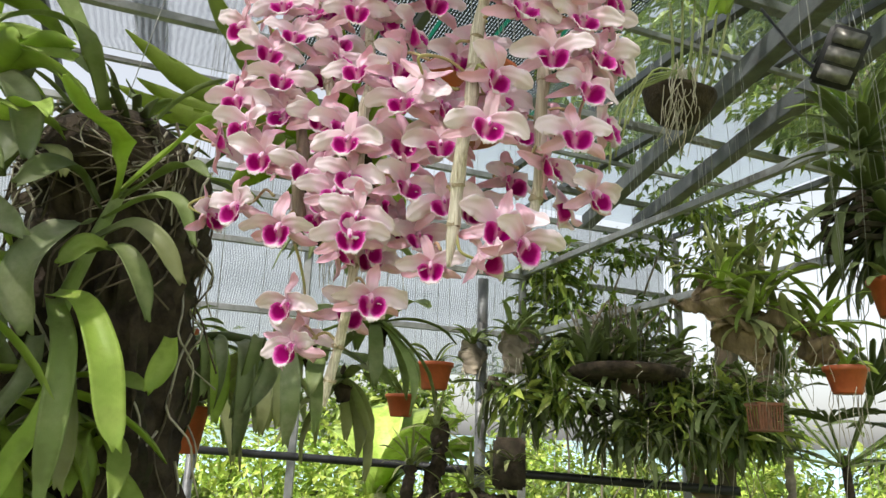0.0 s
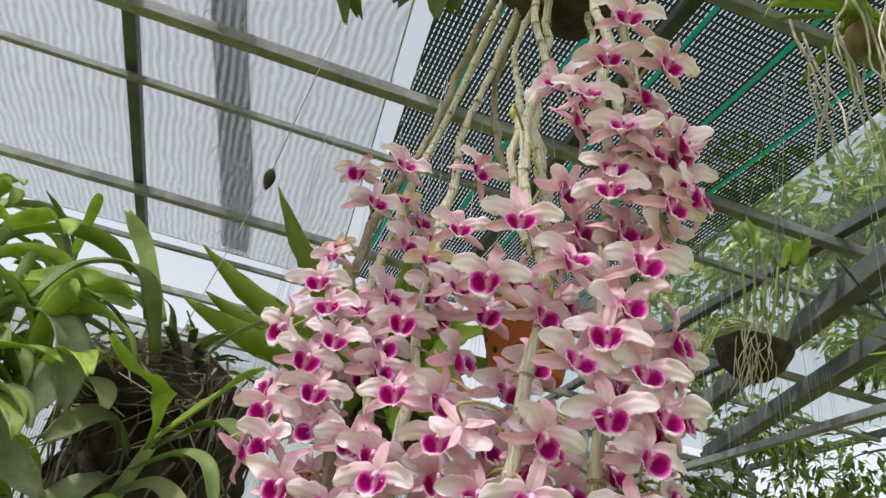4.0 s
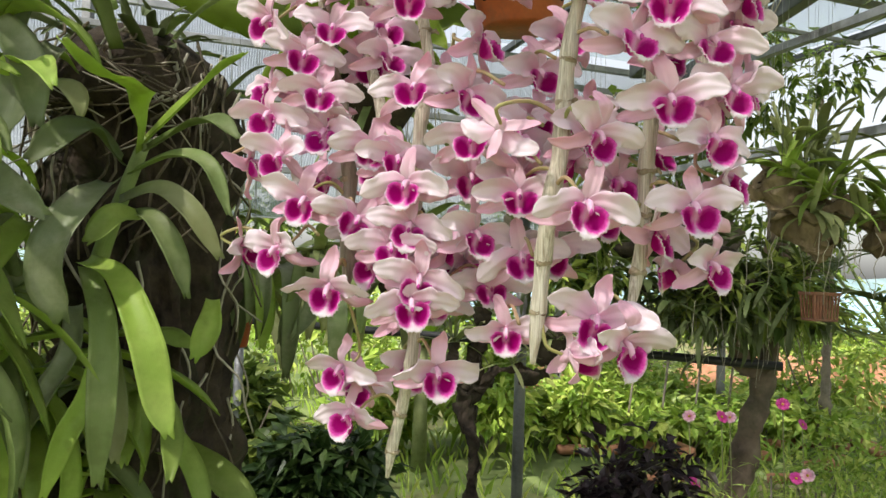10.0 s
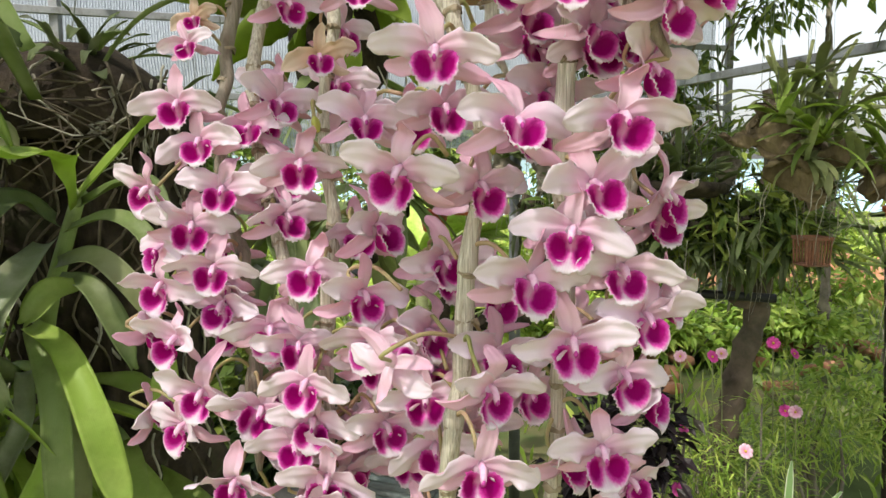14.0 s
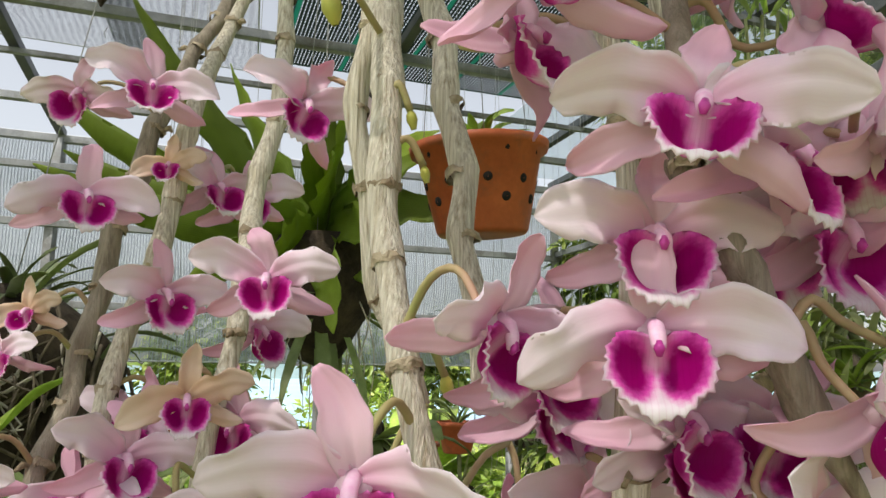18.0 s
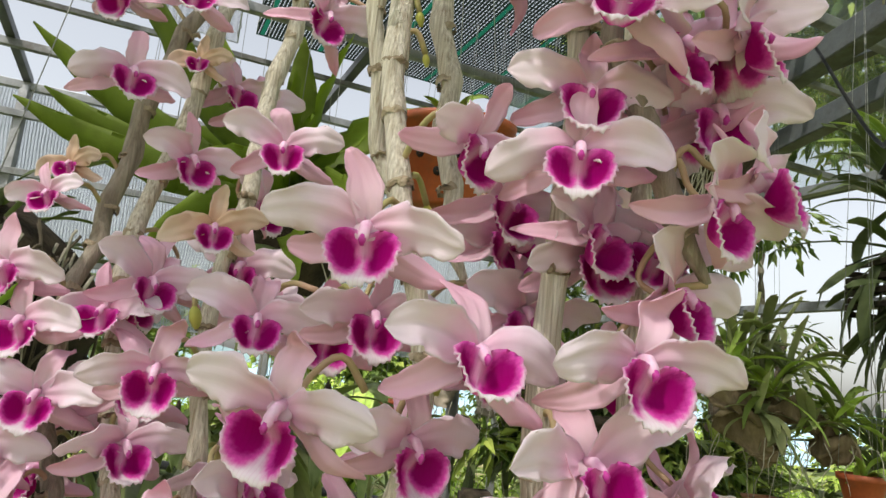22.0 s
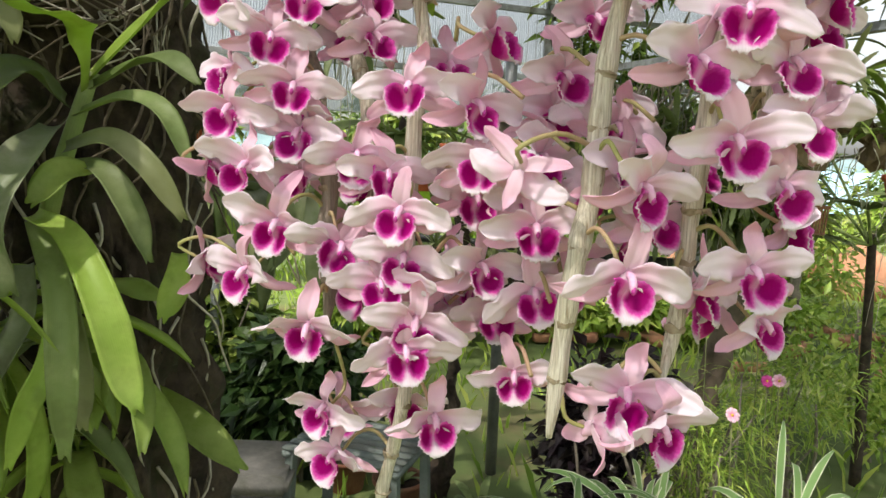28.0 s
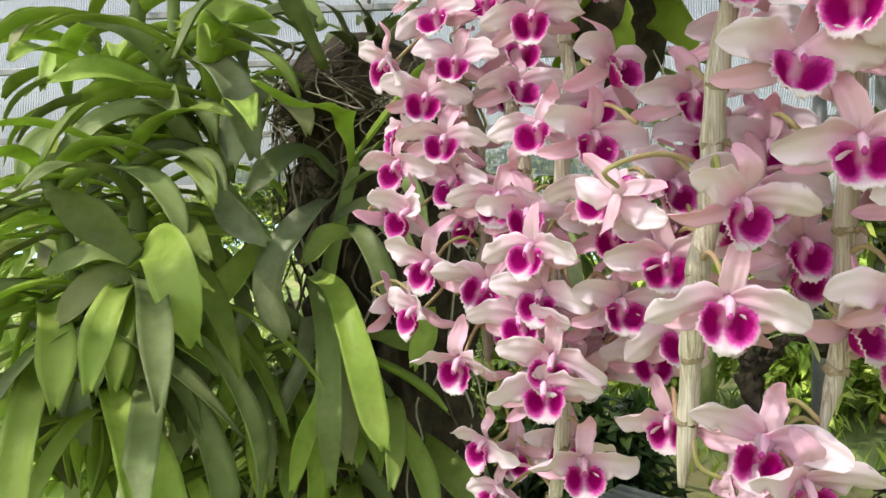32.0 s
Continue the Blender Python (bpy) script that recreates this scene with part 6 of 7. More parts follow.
CANES = (
    (((0.06, 0.58, 2.20), (0.035, 0.55, 2.05), (0.055, 0.535, 1.93), (0.036, 0.51, 1.835), (0.036, 0.488, 1.775), (0.036, 0.480, 1.745), (0.037, 0.475, 1.72), (0.048, 0.458, 1.66), (0.062, 0.455, 1.60), (0.053, 0.455, 1.54), (0.049, 0.455, 1.492), (0.048, 0.455, 1.461), (0.042, 0.452, 1.432), (0.038, 0.46, 1.371), (0.034, 0.458, 1.322)), 0.0056, 0),
    (((0.05, 0.60, 2.18), (0.06, 0.60, 2.02), (0.050, 0.58, 1.90), (0.063, 0.56, 1.80), (0.068, 0.55, 1.75), (0.074, 0.54, 1.69), (0.085, 0.53, 1.65)), 0.0062, 0),
    (((0.13, 0.58, 2.20), (0.105, 0.53, 2.05), (0.12, 0.50, 1.95), (0.105, 0.47, 1.86), (0.104, 0.452, 1.79), (0.111, 0.450, 1.752), (0.112, 0.450, 1.70), (0.108, 0.455, 1.60), (0.112, 0.46, 1.52), (0.109, 0.464, 1.454), (0.108, 0.468, 1.398), (0.099, 0.462, 1.355)), 0.0058, 0),
    (((0.15, 0.57, 2.19), (0.128, 0.51, 2.02), (0.135, 0.46, 1.88), (0.118, 0.425, 1.75), (0.122, 0.42, 1.72), (0.140, 0.42, 1.68), (0.158, 0.421, 1.645)), 0.0048, 1),
    (((-0.01, 0.66, 2.24), (-0.055, 0.74, 2.12), (-0.082, 0.74, 1.98), (-0.104, 0.68, 1.86), (-0.122, 0.655, 1.77), (-0.130, 0.635, 1.68), (-0.132, 0.60, 1.60), (-0.112, 0.58, 1.52), (-0.102, 0.565, 1.45), (-0.100, 0.56, 1.36)), 0.0058, 1),
    (((0.0, 0.67, 2.22), (-0.045, 0.73, 2.08), (-0.074, 0.72, 1.95), (-0.086, 0.66, 1.84), (-0.093, 0.64, 1.75), (-0.105, 0.61, 1.66), (-0.095, 0.59, 1.58), (-0.075, 0.57, 1.50), (-0.07, 0.56, 1.42)), 0.0056, 0),
    (((0.03, 0.64, 2.20), (-0.01, 0.69, 2.06), (-0.035, 0.67, 1.93), (-0.034, 0.65, 1.84), (-0.043, 0.635, 1.77), (-0.040, 0.60, 1.70), (-0.048, 0.58, 1.62), (-0.040, 0.567, 1.55), (-0.046, 0.56, 1.48), (-0.047, 0.555, 1.40), (-0.045, 0.55, 1.32), (-0.055, 0.56, 1.26), (-0.062, 0.566, 1.215)), 0.0055, 0),
    (((0.05, 0.62, 2.18), (0.02, 0.62, 2.05), (0.028, 0.58, 1.94), (0.028, 0.525, 1.85), (0.028, 0.506, 1.81), (0.024, 0.503, 1.777), (0.029, 0.502, 1.738), (0.033, 0.505, 1.708), (0.043, 0.506, 1.685), (0.052, 0.508, 1.665)), 0.0045, 0),
    (((0.02, 0.68, 2.17), (0.0, 0.70, 2.05), (0.012, 0.69, 1.95), (0.025, 0.67, 1.88)), 0.0055, 1),
    (((0.11, 0.62, 2.15), (0.125, 0.57, 1.98), (0.15, 0.52, 1.84), (0.155, 0.48, 1.70), (0.15, 0.47, 1.58), (0.152, 0.47, 1.48)), 0.005, 0),
)

CANE_LINES = []


def cane_mesh(pts, r, seed):
    """A jointed cane: each internode swells a little, sheaths end in ragged rings at the nodes."""
    rng = random.Random(seed)
    line = smooth_line(pts, 220)
    seg = np.r_[0, np.cumsum(np.linalg.norm(np.diff(line, axis=0), axis=1))]
    at, joints = 0.012, []
    while at < seg[-1] - 0.01:
        joints.append(at)
        at += rng.uniform(0.028, 0.044)
    side = np.array((rng.gauss(0, 1), rng.gauss(0, 1), 0))
    stations, radii = [], []
    s = np.linspace(0, seg[-1], int(seg[-1] / 0.0035))
    for x in s:
        p = np.array([np.interp(x, seg, line[:, k]) for k in range(3)])
        d = min((abs(x - j), j) for j in joints)
        zig = sum((0.0011 if n % 2 else -0.0011) * math.exp(-((x - j) / 0.012) ** 2) for n, j in enumerate(joints))
        taper = min(1.0, 0.35 + (seg[-1] - x) / 0.035) * (0.92 + 0.12 * math.sin(x * 17 + seed))
        bump = 0.04 * math.exp(-((x - d[1]) / 0.0022) ** 2) + 0.07 * math.exp(-((x - d[1] + 0.006) / 0.006) ** 2)
        stations.append(p + side * zig)
        last = max([j for j in joints if j <= x], default=0.0)
        flare = 0.11 * min(1.0, (x - last) / 0.036) ** 2
        radii.append(r * taper * (0.96 + bump + flare))
    v, f, u = tube(stations, radii, 18)
    v = [stations[i // 18] + (np.asarray(p) - stations[i // 18]) * (1 + 0.045 * noise.noise(Vector((i % 18 * 1.31, stations[i // 18][2] * 9, seed)))) for i, p in enumerate(v)]
    v = [np.asarray(p) + 0.00030 * np.array([noise.noise(Vector((p[0] * 260, p[1] * 260, p[2] * 18))), noise.noise(Vector((p[1] * 260, p[0] * 260, p[2] * 18))), 0]) for p in v]
    return (v, f, u), np.array(stations), [np.array([np.interp(j, seg, line[:, k]) for k in range(3)]) for j in joints]


flap_rng = random.Random(4)
for ci, (pts, r, old) in enumerate(CANES):
    chunk, line, joints = cane_mesh([tuple(local(p)) for p in pts], r, ci + 1)
    CANE_LINES.append(line)
    cane = part("cane", m_of("cane", chunk, CANE_OLD if old else CANE), orchid, "old grey-brown cane" if old else "pale papery cane")
    for j in joints:
        k = int(np.argmin(((line - j) ** 2).sum(1)))
        t = unit(line[min(k + 1, len(line) - 1)] - line[max(k - 1, 0)])
        ring = tube([j - t * 0.0016, j - t * 0.0004, j + t * 0.0005, j + t * 0.0018], np.array((1.00, 1.085, 1.04, 0.97)) * r, 12, False)
        ring = ([np.asarray(p) + [flap_rng.gauss(0, 0.0002), flap_rng.gauss(0, 0.0002), flap_rng.gauss(0, 0.0008)] for p in ring[0]], ring[1], ring[2])
        part("node_ring", m_of("node_ring", ring, NODE), cane)
        if flap_rng.random() < 0.14:
            th = flap_rng.uniform(3.2, 6.2)
            d = np.array((math.cos(th), math.sin(th), 0))
            stub = tube([j + d * r * 0.9, j + d * (r + 0.003) - t * 0.001, j + d * (r + 0.0055) + t * 0.002], (0.0016, 0.0019, 0.0009), 6)
            part("stub", m_of("stub", stub, NODE), cane)


def petal_path(pts, n=12):
    return smooth_line(pts, n)


def widths(n, w, peak=0.55, foot=0.3, end=0.12):
    s = np.linspace(0, 1, n)
    up = foot + (1 - foot) * np.sin(np.clip(s / peak, 0, 1) * math.pi / 2)
    down = np.sqrt(np.clip(1 - (np.clip((s - peak) / (1 - peak), 0, 1)) ** 2.0, end ** 2, 1))
    return w * up * down


def petal_blade(path, side, half, cup, wavy, rng, twist=0.0, nu=11, thick=0.00045):
    """A thin wavy petal: uneven outline, undulating margins, cupped or folded across, twisted along its length."""
    path = np.asarray(path, float)
    n = len(path)
    tang = unit(np.gradient(path, axis=0))
    sd = np.broadcast_to(np.asarray(side, float), (n, 3))
    sd = unit(sd - tang * (sd * tang).sum(1)[:, None])
    nm = np.cross(sd, tang)
    ph = [rng.random() * 6.3 for _ in range(6)]
    asym = rng.uniform(0.86, 1.14)
    vs, uv = [], []
    norms = []
    for i in range(n):
        s = i / (n - 1)
        w = twist * s * s
        a, b = sd[i] * math.cos(w) + nm[i] * math.sin(w), nm[i] * math.cos(w) - sd[i] * math.sin(w)
        for j in range(nu):
            u = 2 * j / (nu - 1) - 1
            e = 1 if u > 0 else 0
            grow = min(1.0, s * 2.2)
            out = 1 + grow * (0.08 * math.sin(9 * s + ph[e]) + 0.07 * math.sin(22 * s + ph[2 + e]))
            ww = half[i] * out * (asym if e else 2 - asym)
            lift = cup * half[i] * u * u + wavy * half[i] * grow * u * u * (math.sin(10 * s + ph[4] + 2.2 * e) + 0.45 * math.sin(23 * s + ph[5] + 1.3 * e))
            lift += 0.05 * half[i] * math.sin(8 * u + ph[0]) - 0.10 * half[i] * math.exp(-(u / 0.13) ** 2) * (1 - s)
            vs.append(path[i] + a * ww * u + b * lift)
            uv.append((0.5 + 0.5 * u, s))
            norms.append(b)
    low = [v - m * thick * (1 - 0.7 * (2 * q[0] - 1) ** 2) for v, m, q in zip(vs, norms, uv)]
    fs, o = [], n * nu
    for i in range(n - 1):
        for j in range(nu - 1):
            p, q, r, t = i * nu + j, i * nu + j + 1, (i + 1) * nu + j + 1, (i + 1) * nu + j
            fs += [(p, q, r, t), (o + t, o + r, o + q, o + p)]
        p, t = i * nu, (i + 1) * nu
        fs.append((p, t, o + t, o + p))
        p, t = p + nu - 1, t + nu - 1
        fs.append((t, p, o + p, o + t))
    for j in range(nu - 1):
        e = (n - 1) * nu
        fs += [(j + 1, j, o + j, o + j + 1), (e + j, e + j + 1, o + e + j + 1, o + e + j)]
    return vs + low, fs, uv + uv


def flower_meshes(seed):
    """One flower: the three sepals, two petals, lip, column and cap. It faces -y."""
    r = random.Random(seed)
    g = lambda s: r.gauss(0, s)
    n = 14
    bend = g(.006)
    dors = petal_blade(petal_path([(0, 0.003, 0.002), (bend * .1, 0.001, 0.010), (bend * .5, 0.002 + g(.003), 0.0195), (bend * 1.1, 0.004 + g(.006), 0.0275 + g(.001))], n), (1, g(.25), 0), widths(n, 0.0058, 0.48, 0.60, 0.16), 0.35 + g(.2), 0.06, r, g(.5))
    lat = []
    for s in (-1, 1):
        dz = g(.002)
        lat.append(petal_blade(petal_path([(0.002 * s, 0.003, -0.001), (0.010 * s, 0.004, -0.0065 + dz * .3), (0.0195 * s, 0.006 + g(.002), -0.0105 + dz), (0.0285 * s, 0.012 + g(.004), -0.0125 + dz * 1.6)], n), (0.5 * s, g(.25), 0.9), widths(n, 0.0054, 0.36, 0.72, 0.10), 0.4 + g(.15), 0.06, r, g(.5)))
    petals = []
    for s in (-1, 1):
        dz, dy = g(.0034), g(.0055)
        p = petal_blade(petal_path([(0.0015 * s, 0.002, 0.001), (0.010 * s, -0.002, 0.0030 + dz * .4), (0.0210 * s, -0.0046 + dy * .4, 0.0030 + dz), (0.0330 * s, -0.0036 + dy, -0.0006 + dz * 1.4)], 18), (0, -0.25 + g(.15), 1.0), widths(18, 0.0086, 0.47, 0.38, 0.05), -0.20 * s + g(.30), 0.30, r, g(.50), 13)
        petals.append(p)
    # the lip is a round fringed funnel that opens forwards and a little upwards
    nr_, na_ = 14, 56
    top, low, luv = [], [], []
    ph, flare, deep, nod = r.random() * 6, 1 + g(.05), 1 + g(.10), g(.08)
    for a in range(nr_):
        rho = a / (nr_ - 1)
        for q in range(na_):
            th = 2 * math.pi * q / na_
            sx, cz = math.sin(th), math.cos(th)
            notch = 1 - 0.34 * math.exp(-(math.atan2(sx, cz) / 0.40) ** 2)
            lobe = 1 + 0.14 * math.exp(-((abs(math.atan2(sx, -cz))) / 0.7) ** 2)
            rr = rho * notch * lobe
            rim = max(0.0, (rho - 0.80) / 0.20)
            fr = rim * (0.00040 * math.sin(5 * th + ph) + 0.0004 * math.sin(11 * th + 2 * ph) + (0.00042 if q % 2 else -0.00042) * rim)
            x = 0.0119 * flare * rr * sx + fr * sx
            z = (0.0103 if cz > 0 else 0.0110) * rr * cz + fr * cz
            y = -0.0128 * deep * rho ** 1.5 * (0.80 + 0.26 * sx * sx) + 0.0022 * rim ** 1.5 * (1 if cz < 0.3 else 0.3) - 0.0016 * math.exp(-(x / 0.0020) ** 2) * (1 - rim) + fr
            tilt = 0.50 + nod
            y, z = y * math.cos(tilt) + z * math.sin(tilt), z * math.cos(tilt) - y * math.sin(tilt)
            top.append((x, y + 0.0010, z - 0.0116))
            low.append((x * 1.02, y + 0.0015, z - 0.0120))
            luv.append((0.5 + 0.5 * rho * sx, 0.5 - 0.5 * rho * cz))
    lf, o = [], nr_ * na_
    for a in range(nr_ - 1):
        for q in range(na_):
            k, k2 = a * na_ + q, a * na_ + (q + 1) % na_
            lf += [(k, k2, k2 + na_, k + na_), (o + k + na_, o + k2 + na_, o + k2, o + k)]
    for q in range(na_):
        k, k2 = (nr_ - 1) * na_ + q, (nr_ - 1) * na_ + (q + 1) % na_
        lf.append((k, k2, o + k2, o + k))
    lip = (top + low, lf, luv + luv)
    col = tube([(0, 0.002, 0.0018), (0, -0.0028, 0.0012), (0, -0.0052, -0.0010), (0, -0.0066, -0.0030), (0, -0.0068, -0.0048)], (0.0018, 0.0020, 0.0020, 0.0018, 0.0010), 12)
    cap = tube([(0, -0.0072, -0.0020), (0, -0.0080, -0.0036), (0, -0.0075, -0.0054)], (0.0009, 0.0014, 0.0007), 8)
    spur = tube([(0, 0.0, 0.0), (0, 0.005, -0.003), (0, 0.0085, -0.0045)], (0.0045, 0.0035, 0.0015), 8)
    return dict(sepals=join(dors, *lat, spur), left=petals[0], right=petals[1], lip=lip, column=col, cap=cap)


KINDS = []
for k in range(20):
    c = flower_meshes(k + 3)
    KINDS.append(dict(sepals=m_of("sepals", c["sepals"], SEPAL), petals=(m_of("petal", c["left"], PETAL), m_of("petal", c["right"], PETAL)), lip=m_of("lip", c["lip"], LIP), column=m_of("column", c["column"], COLUMN), cap=m_of("anther_cap", c["cap"], ANTHER)))
wilt = flower_meshes(31)
WILT = dict(sepals=m_of("sepals", wilt["sepals"], WILTED), petals=(m_of("petal", wilt["left"], WILTED), m_of("petal", wilt["right"], WILTED)), lip=KINDS[2]["lip"], column=KINDS[2]["column"], cap=KINDS[2]["cap"])


def flower(x, y, z, yaw, pitch=0, roll=0, size=1.0, wilted=False, seed=0):
    """yaw: degrees it turns to +x from facing -y; pitch: degrees its face lifts; the place is the middle of the lip."""
    kind = WILT if wilted else KINDS[seed % len(KINDS)]
    jit = random.Random(seed * 7 + int(abs(x) * 9000))
    yaw, pitch, roll, size = yaw + jit.gauss(0, 3), pitch + jit.gauss(0, 4), roll + jit.gauss(0, 4), size * jit.uniform(1.00, 1.08)
    turn = pose(0, 0, 0, 0, 0, yaw) @ pose(0, 0, 0, -pitch, 0, 0) @ pose(0, 0, 0, 0, roll, 0) @ Matrix.Scale(size, 4)
    m = Matrix.Translation(local((x, y, z))) @ turn @ Matrix.Translation((0, 0.008, 0.0085))
    fl = part("flower", kind["sepals"], orchid, "wilting yellowish flower" if wilted else "", m)
    for pm in kind["petals"]:
        part("petal", pm, fl)
    part("lip", kind["lip"], fl, "magenta lip with a white frilled edge")
    part("column", kind["column"], fl)
    part("anther_cap", kind["cap"], fl)
    back = np.array(m @ Vector((0, 0.006, -0.001)))
    best = None
    for line in CANE_LINES:
        d = np.linalg.norm(line - (back + np.array((0, 0, 0.012))), axis=1)
        k = int(d.argmin())
        if best is None or d[k] < best[0]:
            best = (d[k], line[k])
    goal = best[1] if best[0] < 0.050 else back + unit(best[1] - back) * 0.032
    out = np.array((m.to_3x3() @ Vector((0, 1, 0.35))).normalized())
    gap = np.linalg.norm(goal - back)
    mid = back + out * min(0.016, 0.5 * gap) + np.array((0, 0, 0.004))
    pts = smooth_line([back, mid, (mid + goal) / 2 + np.array((0, 0, 0.012 - 0.1 * gap)), goal], 12)
    inv = m.inverted()
    part("flower_stalk", m_of("flower_stalk", tube([tuple(inv @ Vector(p)) for p in pts], np.linspace(0.0012, 0.0015, 12) / size, 7), STALK), fl)
    return fl


FLOWERS_A = ((-0.173, 0.544, 1.565, -38, -10, 17, 0.97), (-0.118, 0.546, 1.566, 9, 4, 9, 0.98), (-0.138, 0.54, 1.54, 16, -10, 8, 0.99), (-0.124, 0.535, 1.509, 9, -1, 8, 1.01), (-0.17, 0.556, 1.493, -21, -11, 10, 0.97), (-0.157, 0.537, 1.458, -29, -3, 11, 0.98), (-0.124, 0.548, 1.48, -25), (-0.082, 0.523, 1.467, 7, -6, 7, 1), (-0.057, 0.497, 1.435, -13, -5, 6, 0.99), (-0.134, 0.522, 1.422, -16, -9, 5, 0.99), (-0.093, 0.518, 1.411, 11, -4, 33, 0.99), (-0.052, 0.506, 1.406, 3, -9, 11, 0.98), (-0.162, 0.558, 1.385, -32, -4, 12, 0.98))
FLOWERS_B = ((-0.112, 0.521, 1.355, -16, -20, 11, 0.99), (-0.044, 0.501, 1.365, 2, -12, 8, 1), (-0.105, 0.547, 1.294, -37, -9, 11, 0.96), (-0.025, 0.516, 1.297, 14, -10, -1, 0.99), (-0.098, 0.552, 1.258, -40), (-0.053, 0.509, 1.511, -15, 5, 14, 0.97), (-0.068, 0.55, 1.545, 40), (-0.073, 0.568, 1.573, 30), (-0.057, 0.524, 1.582, 8, -1, 3, 0.98), (-0.176, 0.572, 1.521, -55), (-0.01, 0.48, 1.498, 38, -8, 3, 0.95), (-0.046, 0.499, 1.348, 5, -10), (-0.061, 0.518, 1.457, 10), (-0.063, 0.506, 1.39, 0))
FLOWERS_C = ((0.055, 0.401, 1.414, 9, -9, 6, 0.99), (0.069, 0.437, 1.344, -7, -11, 15, 1.01), (0.091, 0.429, 1.327, 35, -20), (0.107, 0.408, 1.482, -8, -7, 1, 0.98), (0.127, 0.415, 1.418, 6, -5, -4, 0.99), (0.158, 0.454, 1.382, 32, -9, -5, 0.97), (0.083, 0.4, 1.52, 14, 8, 5, 1), (0.102, 0.406, 1.544, -16, -5, 3, 1.02), (0.136, 0.414, 1.522, 15, -6, 2, 0.97), (0.078, 0.505, 1.491, 15, -8, 11, 0.96), (0.03, 0.496, 1.445, 0), (-0.011, 0.478, 1.467, -20), (0.024, 0.516, 1.329, -6, -14, 4, 0.9))
FLOWERS_D = ((0.034, 0.503, 1.386, -5), (0.062, 0.438, 1.568, 36, -3, 5, 0.96), (0.17, 0.451, 1.548, 22, 3, -7, 0.97), (0.14, 0.419, 1.461, 21, -8, -2, 0.92), (0.033, 0.49, 1.471, 40), (0.004, 0.492, 1.541, 55, 4, 0, 1.02), (0.043, 0.49, 1.519, 30), (0.002, 0.508, 1.401, 25), (0.015, 0.539, 1.364, 10), (0.063, 0.407, 1.457, 30, -17, 6, 0.95), (0.094, 0.462, 1.439, 25), (0.153, 0.421, 1.494, 23, -1, 7, 0.97), (0.166, 0.445, 1.441, 60))
FLOWERS_E = ((0.073, 0.453, 1.465, 20), (0.026, 0.48, 1.43, 0), (0.133, 0.493, 1.381, -110, -20), (0.176, 0.446, 1.502, 60), (-0.005, 0.516, 1.444, 0), (0.009, 0.408, 1.576, -28, -12, 6, 1.02), (0.077, 0.404, 1.604, 16, 10, 8, 0.97), (0.13, 0.398, 1.604, 7, 6, 0, 1), (0.032, 0.413, 1.639, -10, -4, 2, 0.97), (0.103, 0.406, 1.677, -10, -2, -2, 0.98), (0.106, 0.383, 1.727, -14, 14, 10, 0.94), (0.07, 0.422, 1.678, 36, -20, 5, 0.92))
FLOWERS_F = ((0.107, 0.411, 1.703, -9, 4, 4, 0.95), (-0.07, 0.594, 1.704, 41, -11, -8, 0.95), (-0.017, 0.552, 1.708, 7, -2, -1, 0.94), (-0.004, 0.562, 1.792, 28, -12, 13, 0.97), (-0.092, 0.604, 1.819, 21, -2, 8, 1.01), (-0.156, 0.649, 1.828, -18, -20, 11, 0.93), (-0.114, 0.593, 1.754, 33, 4, 5, 0.99), (0.08, 0.393, 1.768, 0, 10, 0), (0.165, 0.414, 1.769, 42, 20), (0.143, 0.418, 1.797, 40, 10), (0.168, 0.399, 1.728, 45, 0), (0.164, 0.424, 1.705, 1, -15, 4, 0.98))
FLOWERS_G = ((0.153, 0.394, 1.659, 22, -18, 10, 0.94), (0.123, 0.432, 1.655, 24, -6, 16, 0.97), (0.129, 0.445, 1.647, 12, -15), (0.098, 0.484, 1.659, 20), (0.108, 0.476, 1.624, 10), (0.153, 0.418, 1.631, 42), (0.042, 0.478, 1.616, 10), (-0.064, 0.658, 1.777, 45), (-0.075, 0.571, 1.629, 46, -1, 9, 0.95), (-0.009, 0.494, 1.612, 11, 8, -1, 0.93), (-0.104, 0.573, 1.612, -9, 10, 4, 0.95), (-0.03, 0.631, 1.689, 60), (-0.038, 0.584, 1.643, -10))
FLOWERS_H = ((0.108, 0.372, 1.845, -1, -15, 4, 0.99), (0.099, 0.407, 1.825, -5, -4, -1, 0.98), (0.055, 0.435, 1.818, -35, 0), (0.152, 0.392, 1.812, 20, -12, 12, 0.99), (0.142, 0.403, 1.722, 35), (0.176, 0.399, 1.674, 50), (-0.149, 0.555, 1.626, -12, -7, -2, 0.99), (-0.133, 0.549, 1.6, -8, -7, -3, 0.96), (-0.15, 0.591, 1.676, -10, -6, -15, 0.7), (0.121, 0.407, 1.571, 12, 8, -3, 1), (0.172, 0.439, 1.561, 50), (0.094, 0.463, 1.67, 30))
for group in (FLOWERS_A, FLOWERS_B, FLOWERS_C, FLOWERS_D, FLOWERS_E, FLOWERS_F, FLOWERS_G, FLOWERS_H):
    for row in group:
        flower(*row, seed=F.randrange(100))
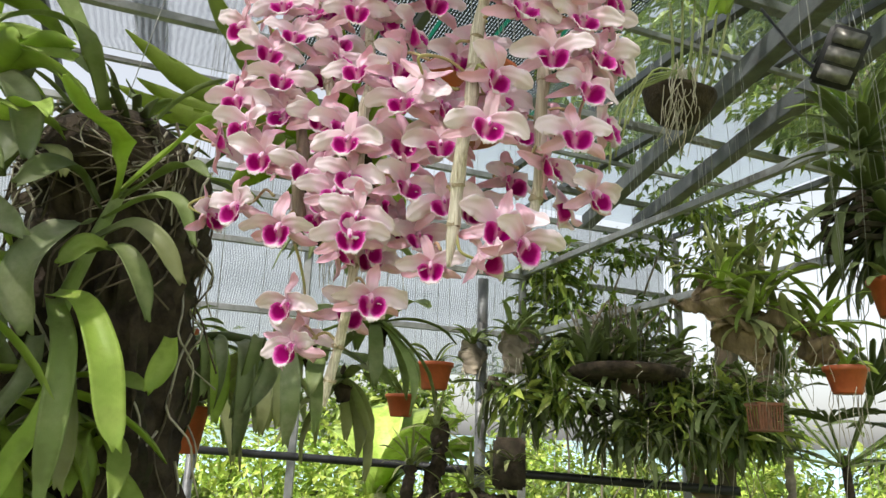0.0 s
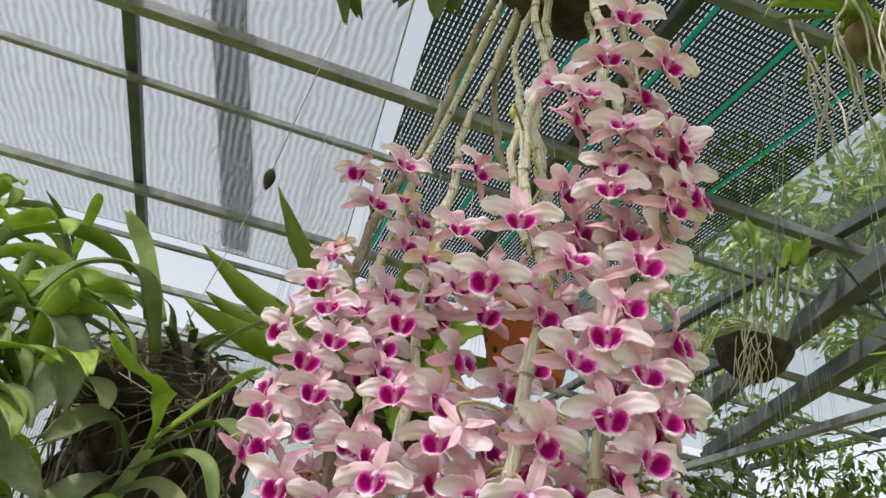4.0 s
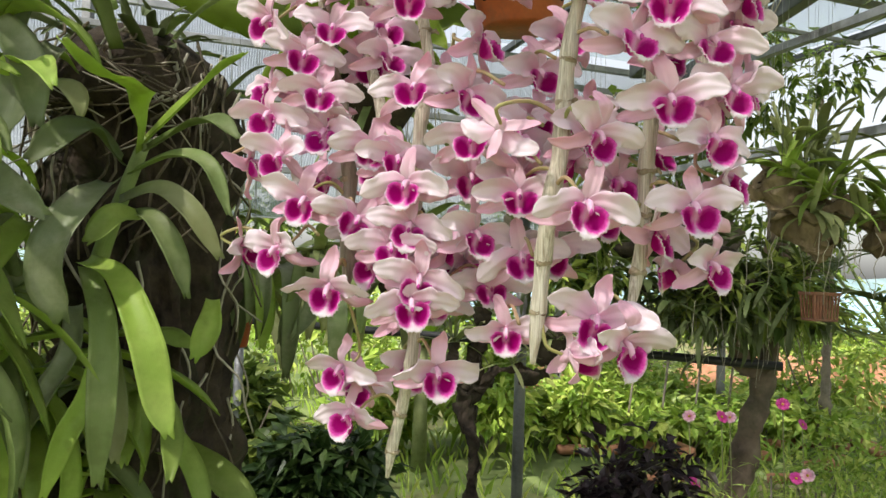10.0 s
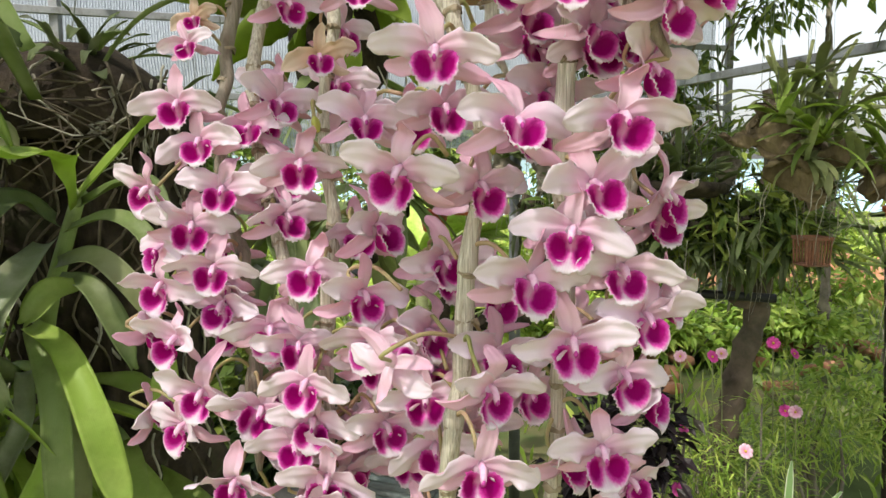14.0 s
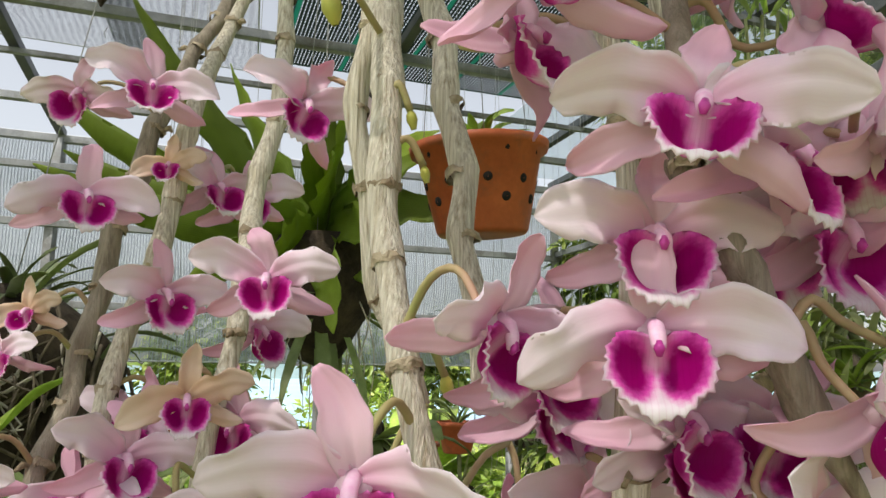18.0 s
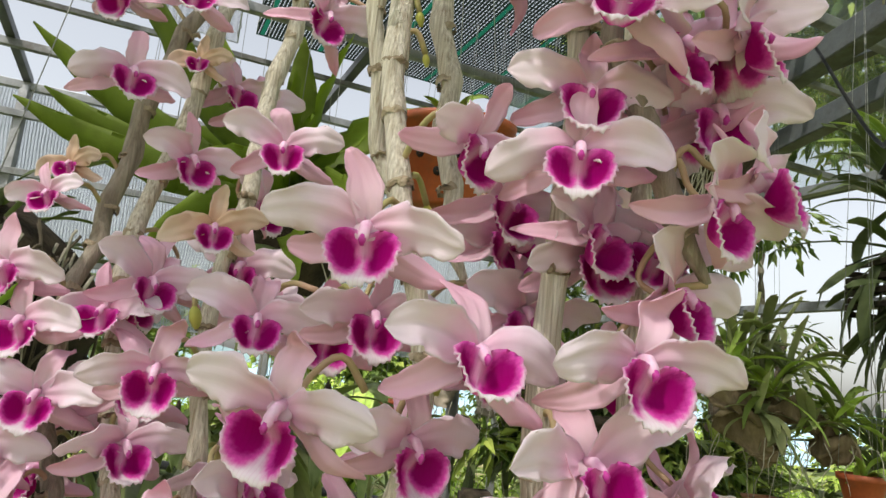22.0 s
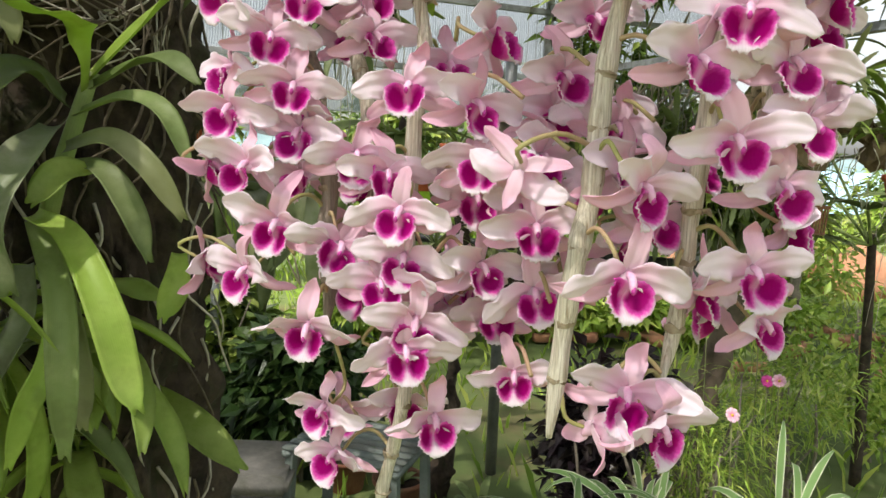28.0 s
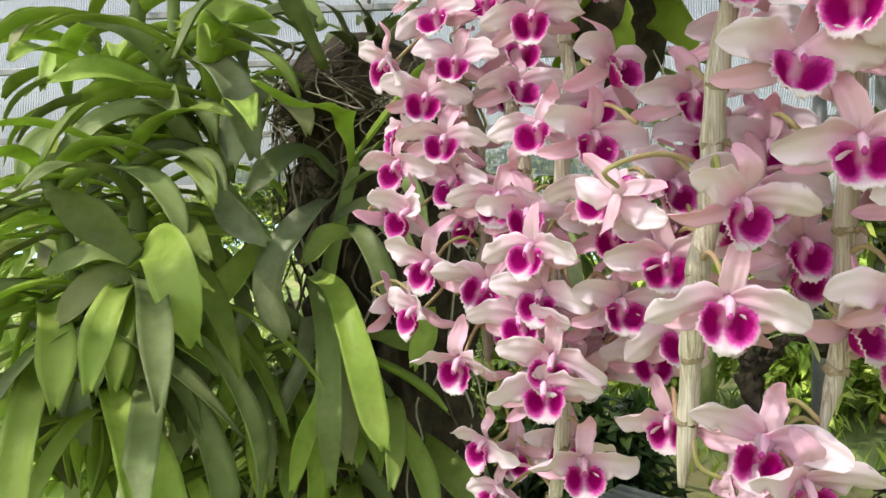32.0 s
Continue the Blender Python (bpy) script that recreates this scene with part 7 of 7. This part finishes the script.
# flowers of the back rows
FLOWERS_BACK = ((-0.09, 0.60, 1.55, -10), (-0.02, 0.56, 1.53, 15), (0.07, 0.53, 1.56, 20), (0.14, 0.50, 1.54, 40), (0.14, 0.51, 1.47, 45), (-0.13, 0.60, 1.45, -30), (0.0, 0.57, 1.45, 0), (0.05, 0.55, 1.50, 10), (0.10, 0.53, 1.42, 30), (-0.09, 0.59, 1.40, -20), (-0.01, 0.57, 1.38, 5), (0.06, 0.53, 1.39, 20), (0.16, 0.50, 1.60, 50), (0.15, 0.49, 1.68, 60), (0.10, 0.50, 1.60, 20), (-0.14, 0.61, 1.52, -40), (-0.03, 0.57, 1.35, 0), (0.02, 0.54, 1.61, 15), (0.070, 0.457, 1.324, 100, 6, 6), (-0.016, 0.549, 1.396, 100, -11, -17), (0.003, 0.563, 1.380, 25, 2, -14), (-0.045, 0.560, 1.293, 25, -10, 14), (-0.048, 0.535, 1.346, 75, 10, -2), (-0.174, 0.573, 1.458, 75, 6, 17), (-0.077, 0.552, 1.397, -20, -4, -8), (-0.091, 0.593, 1.273, 25, -4, 16), (0.117, 0.443, 1.403, 50, -3, 13), (0.144, 0.438, 1.653, -20, 12, 14), (-0.084, 0.551, 1.377, -45, -14, 10), (0.146, 0.447, 1.489, 25, -10, 2), (-0.127, 0.560, 1.492, -45, -13, 6), (-0.026, 0.618, 1.630, 150, 6, 19), (0.088, 0.499, 1.609, 100, 4, -15), (0.157, 0.451, 1.706, 150, -8, 15), (-0.095, 0.614, 1.641, -20, -9, 18), (0.166, 0.423, 1.732, 150, 9, 11), (0.074, 0.530, 1.501, -20, 6, 0), (-0.183, 0.602, 1.389, 75, -1, -17), (0.053, 0.478, 1.453, -70, 6, 4), (-0.082, 0.548, 1.455, -45, 14, 9), (-0.059, 0.699, 1.780, 25, -5, -4), (0.081, 0.419, 1.760, 50, 12, 9), (-0.027, 0.547, 1.350, 50, -12, -3), (-0.093, 0.614, 1.620, 75, 0, 5))
for row in FLOWERS_BACK:
    flower(*row, seed=F.randrange(100))
flower(0.010, 0.452, 1.476, 172, -28, 152, 0.86, seed=3)
flower(-0.042, 0.536, 1.658, 12, 0, 0, 0.75, True)
flower(-0.089, 0.624, 1.783, 0, 0, 0, 0.6, True)
flower(-0.150, 0.61, 1.70, -10, 0, 0, 0.6, True)


BUDS = ((0.018, 0.462, 1.795, 0.0052), (0.058, 0.48, 1.672, 0.0034), (0.066, 0.452, 1.60, 0.0040), (0.045, 0.485, 1.765, 0.003), (0.05, 0.485, 1.745, 0.0026), (-0.05, 0.56, 1.62, 0.005))
for i, (x, y, z, s) in enumerate(BUDS):
    b = part("bud", m_of("bud", lathe([(0.001, -s * 1.3), (s * 0.4, -s), (s * 0.68, -s * 0.2), (s * 0.6, s * 0.5), (s * 0.25, s * 1.1), (0.001, s * 1.2)], 12), BUD), orchid, "yellow-green bud", Matrix.Translation(local((x, y, z))) @ pose(0, 0, 0, 10, -12, 0))
    lines = min(CANE_LINES, key=lambda l: np.linalg.norm(l - np.array(local((x, y, z))), axis=1).min())
    here = np.array(local((x, y, z)))
    q = lines[int((np.linalg.norm(lines - here, axis=1) + (lines[:, 2] < here[2] + 0.004) * 9.0).argmin())]
    top = Vector((0, 0, s))
    rel = b.matrix_basis.inverted() @ Vector(q)
    part("flower_stalk", m_of("flower_stalk", tube(smooth_line([tuple(top), tuple(top * 1.8 + rel * 0.3 + Vector((0, 0, 0.006))), tuple(rel)], 9), 0.0015, 6), STALK), b)
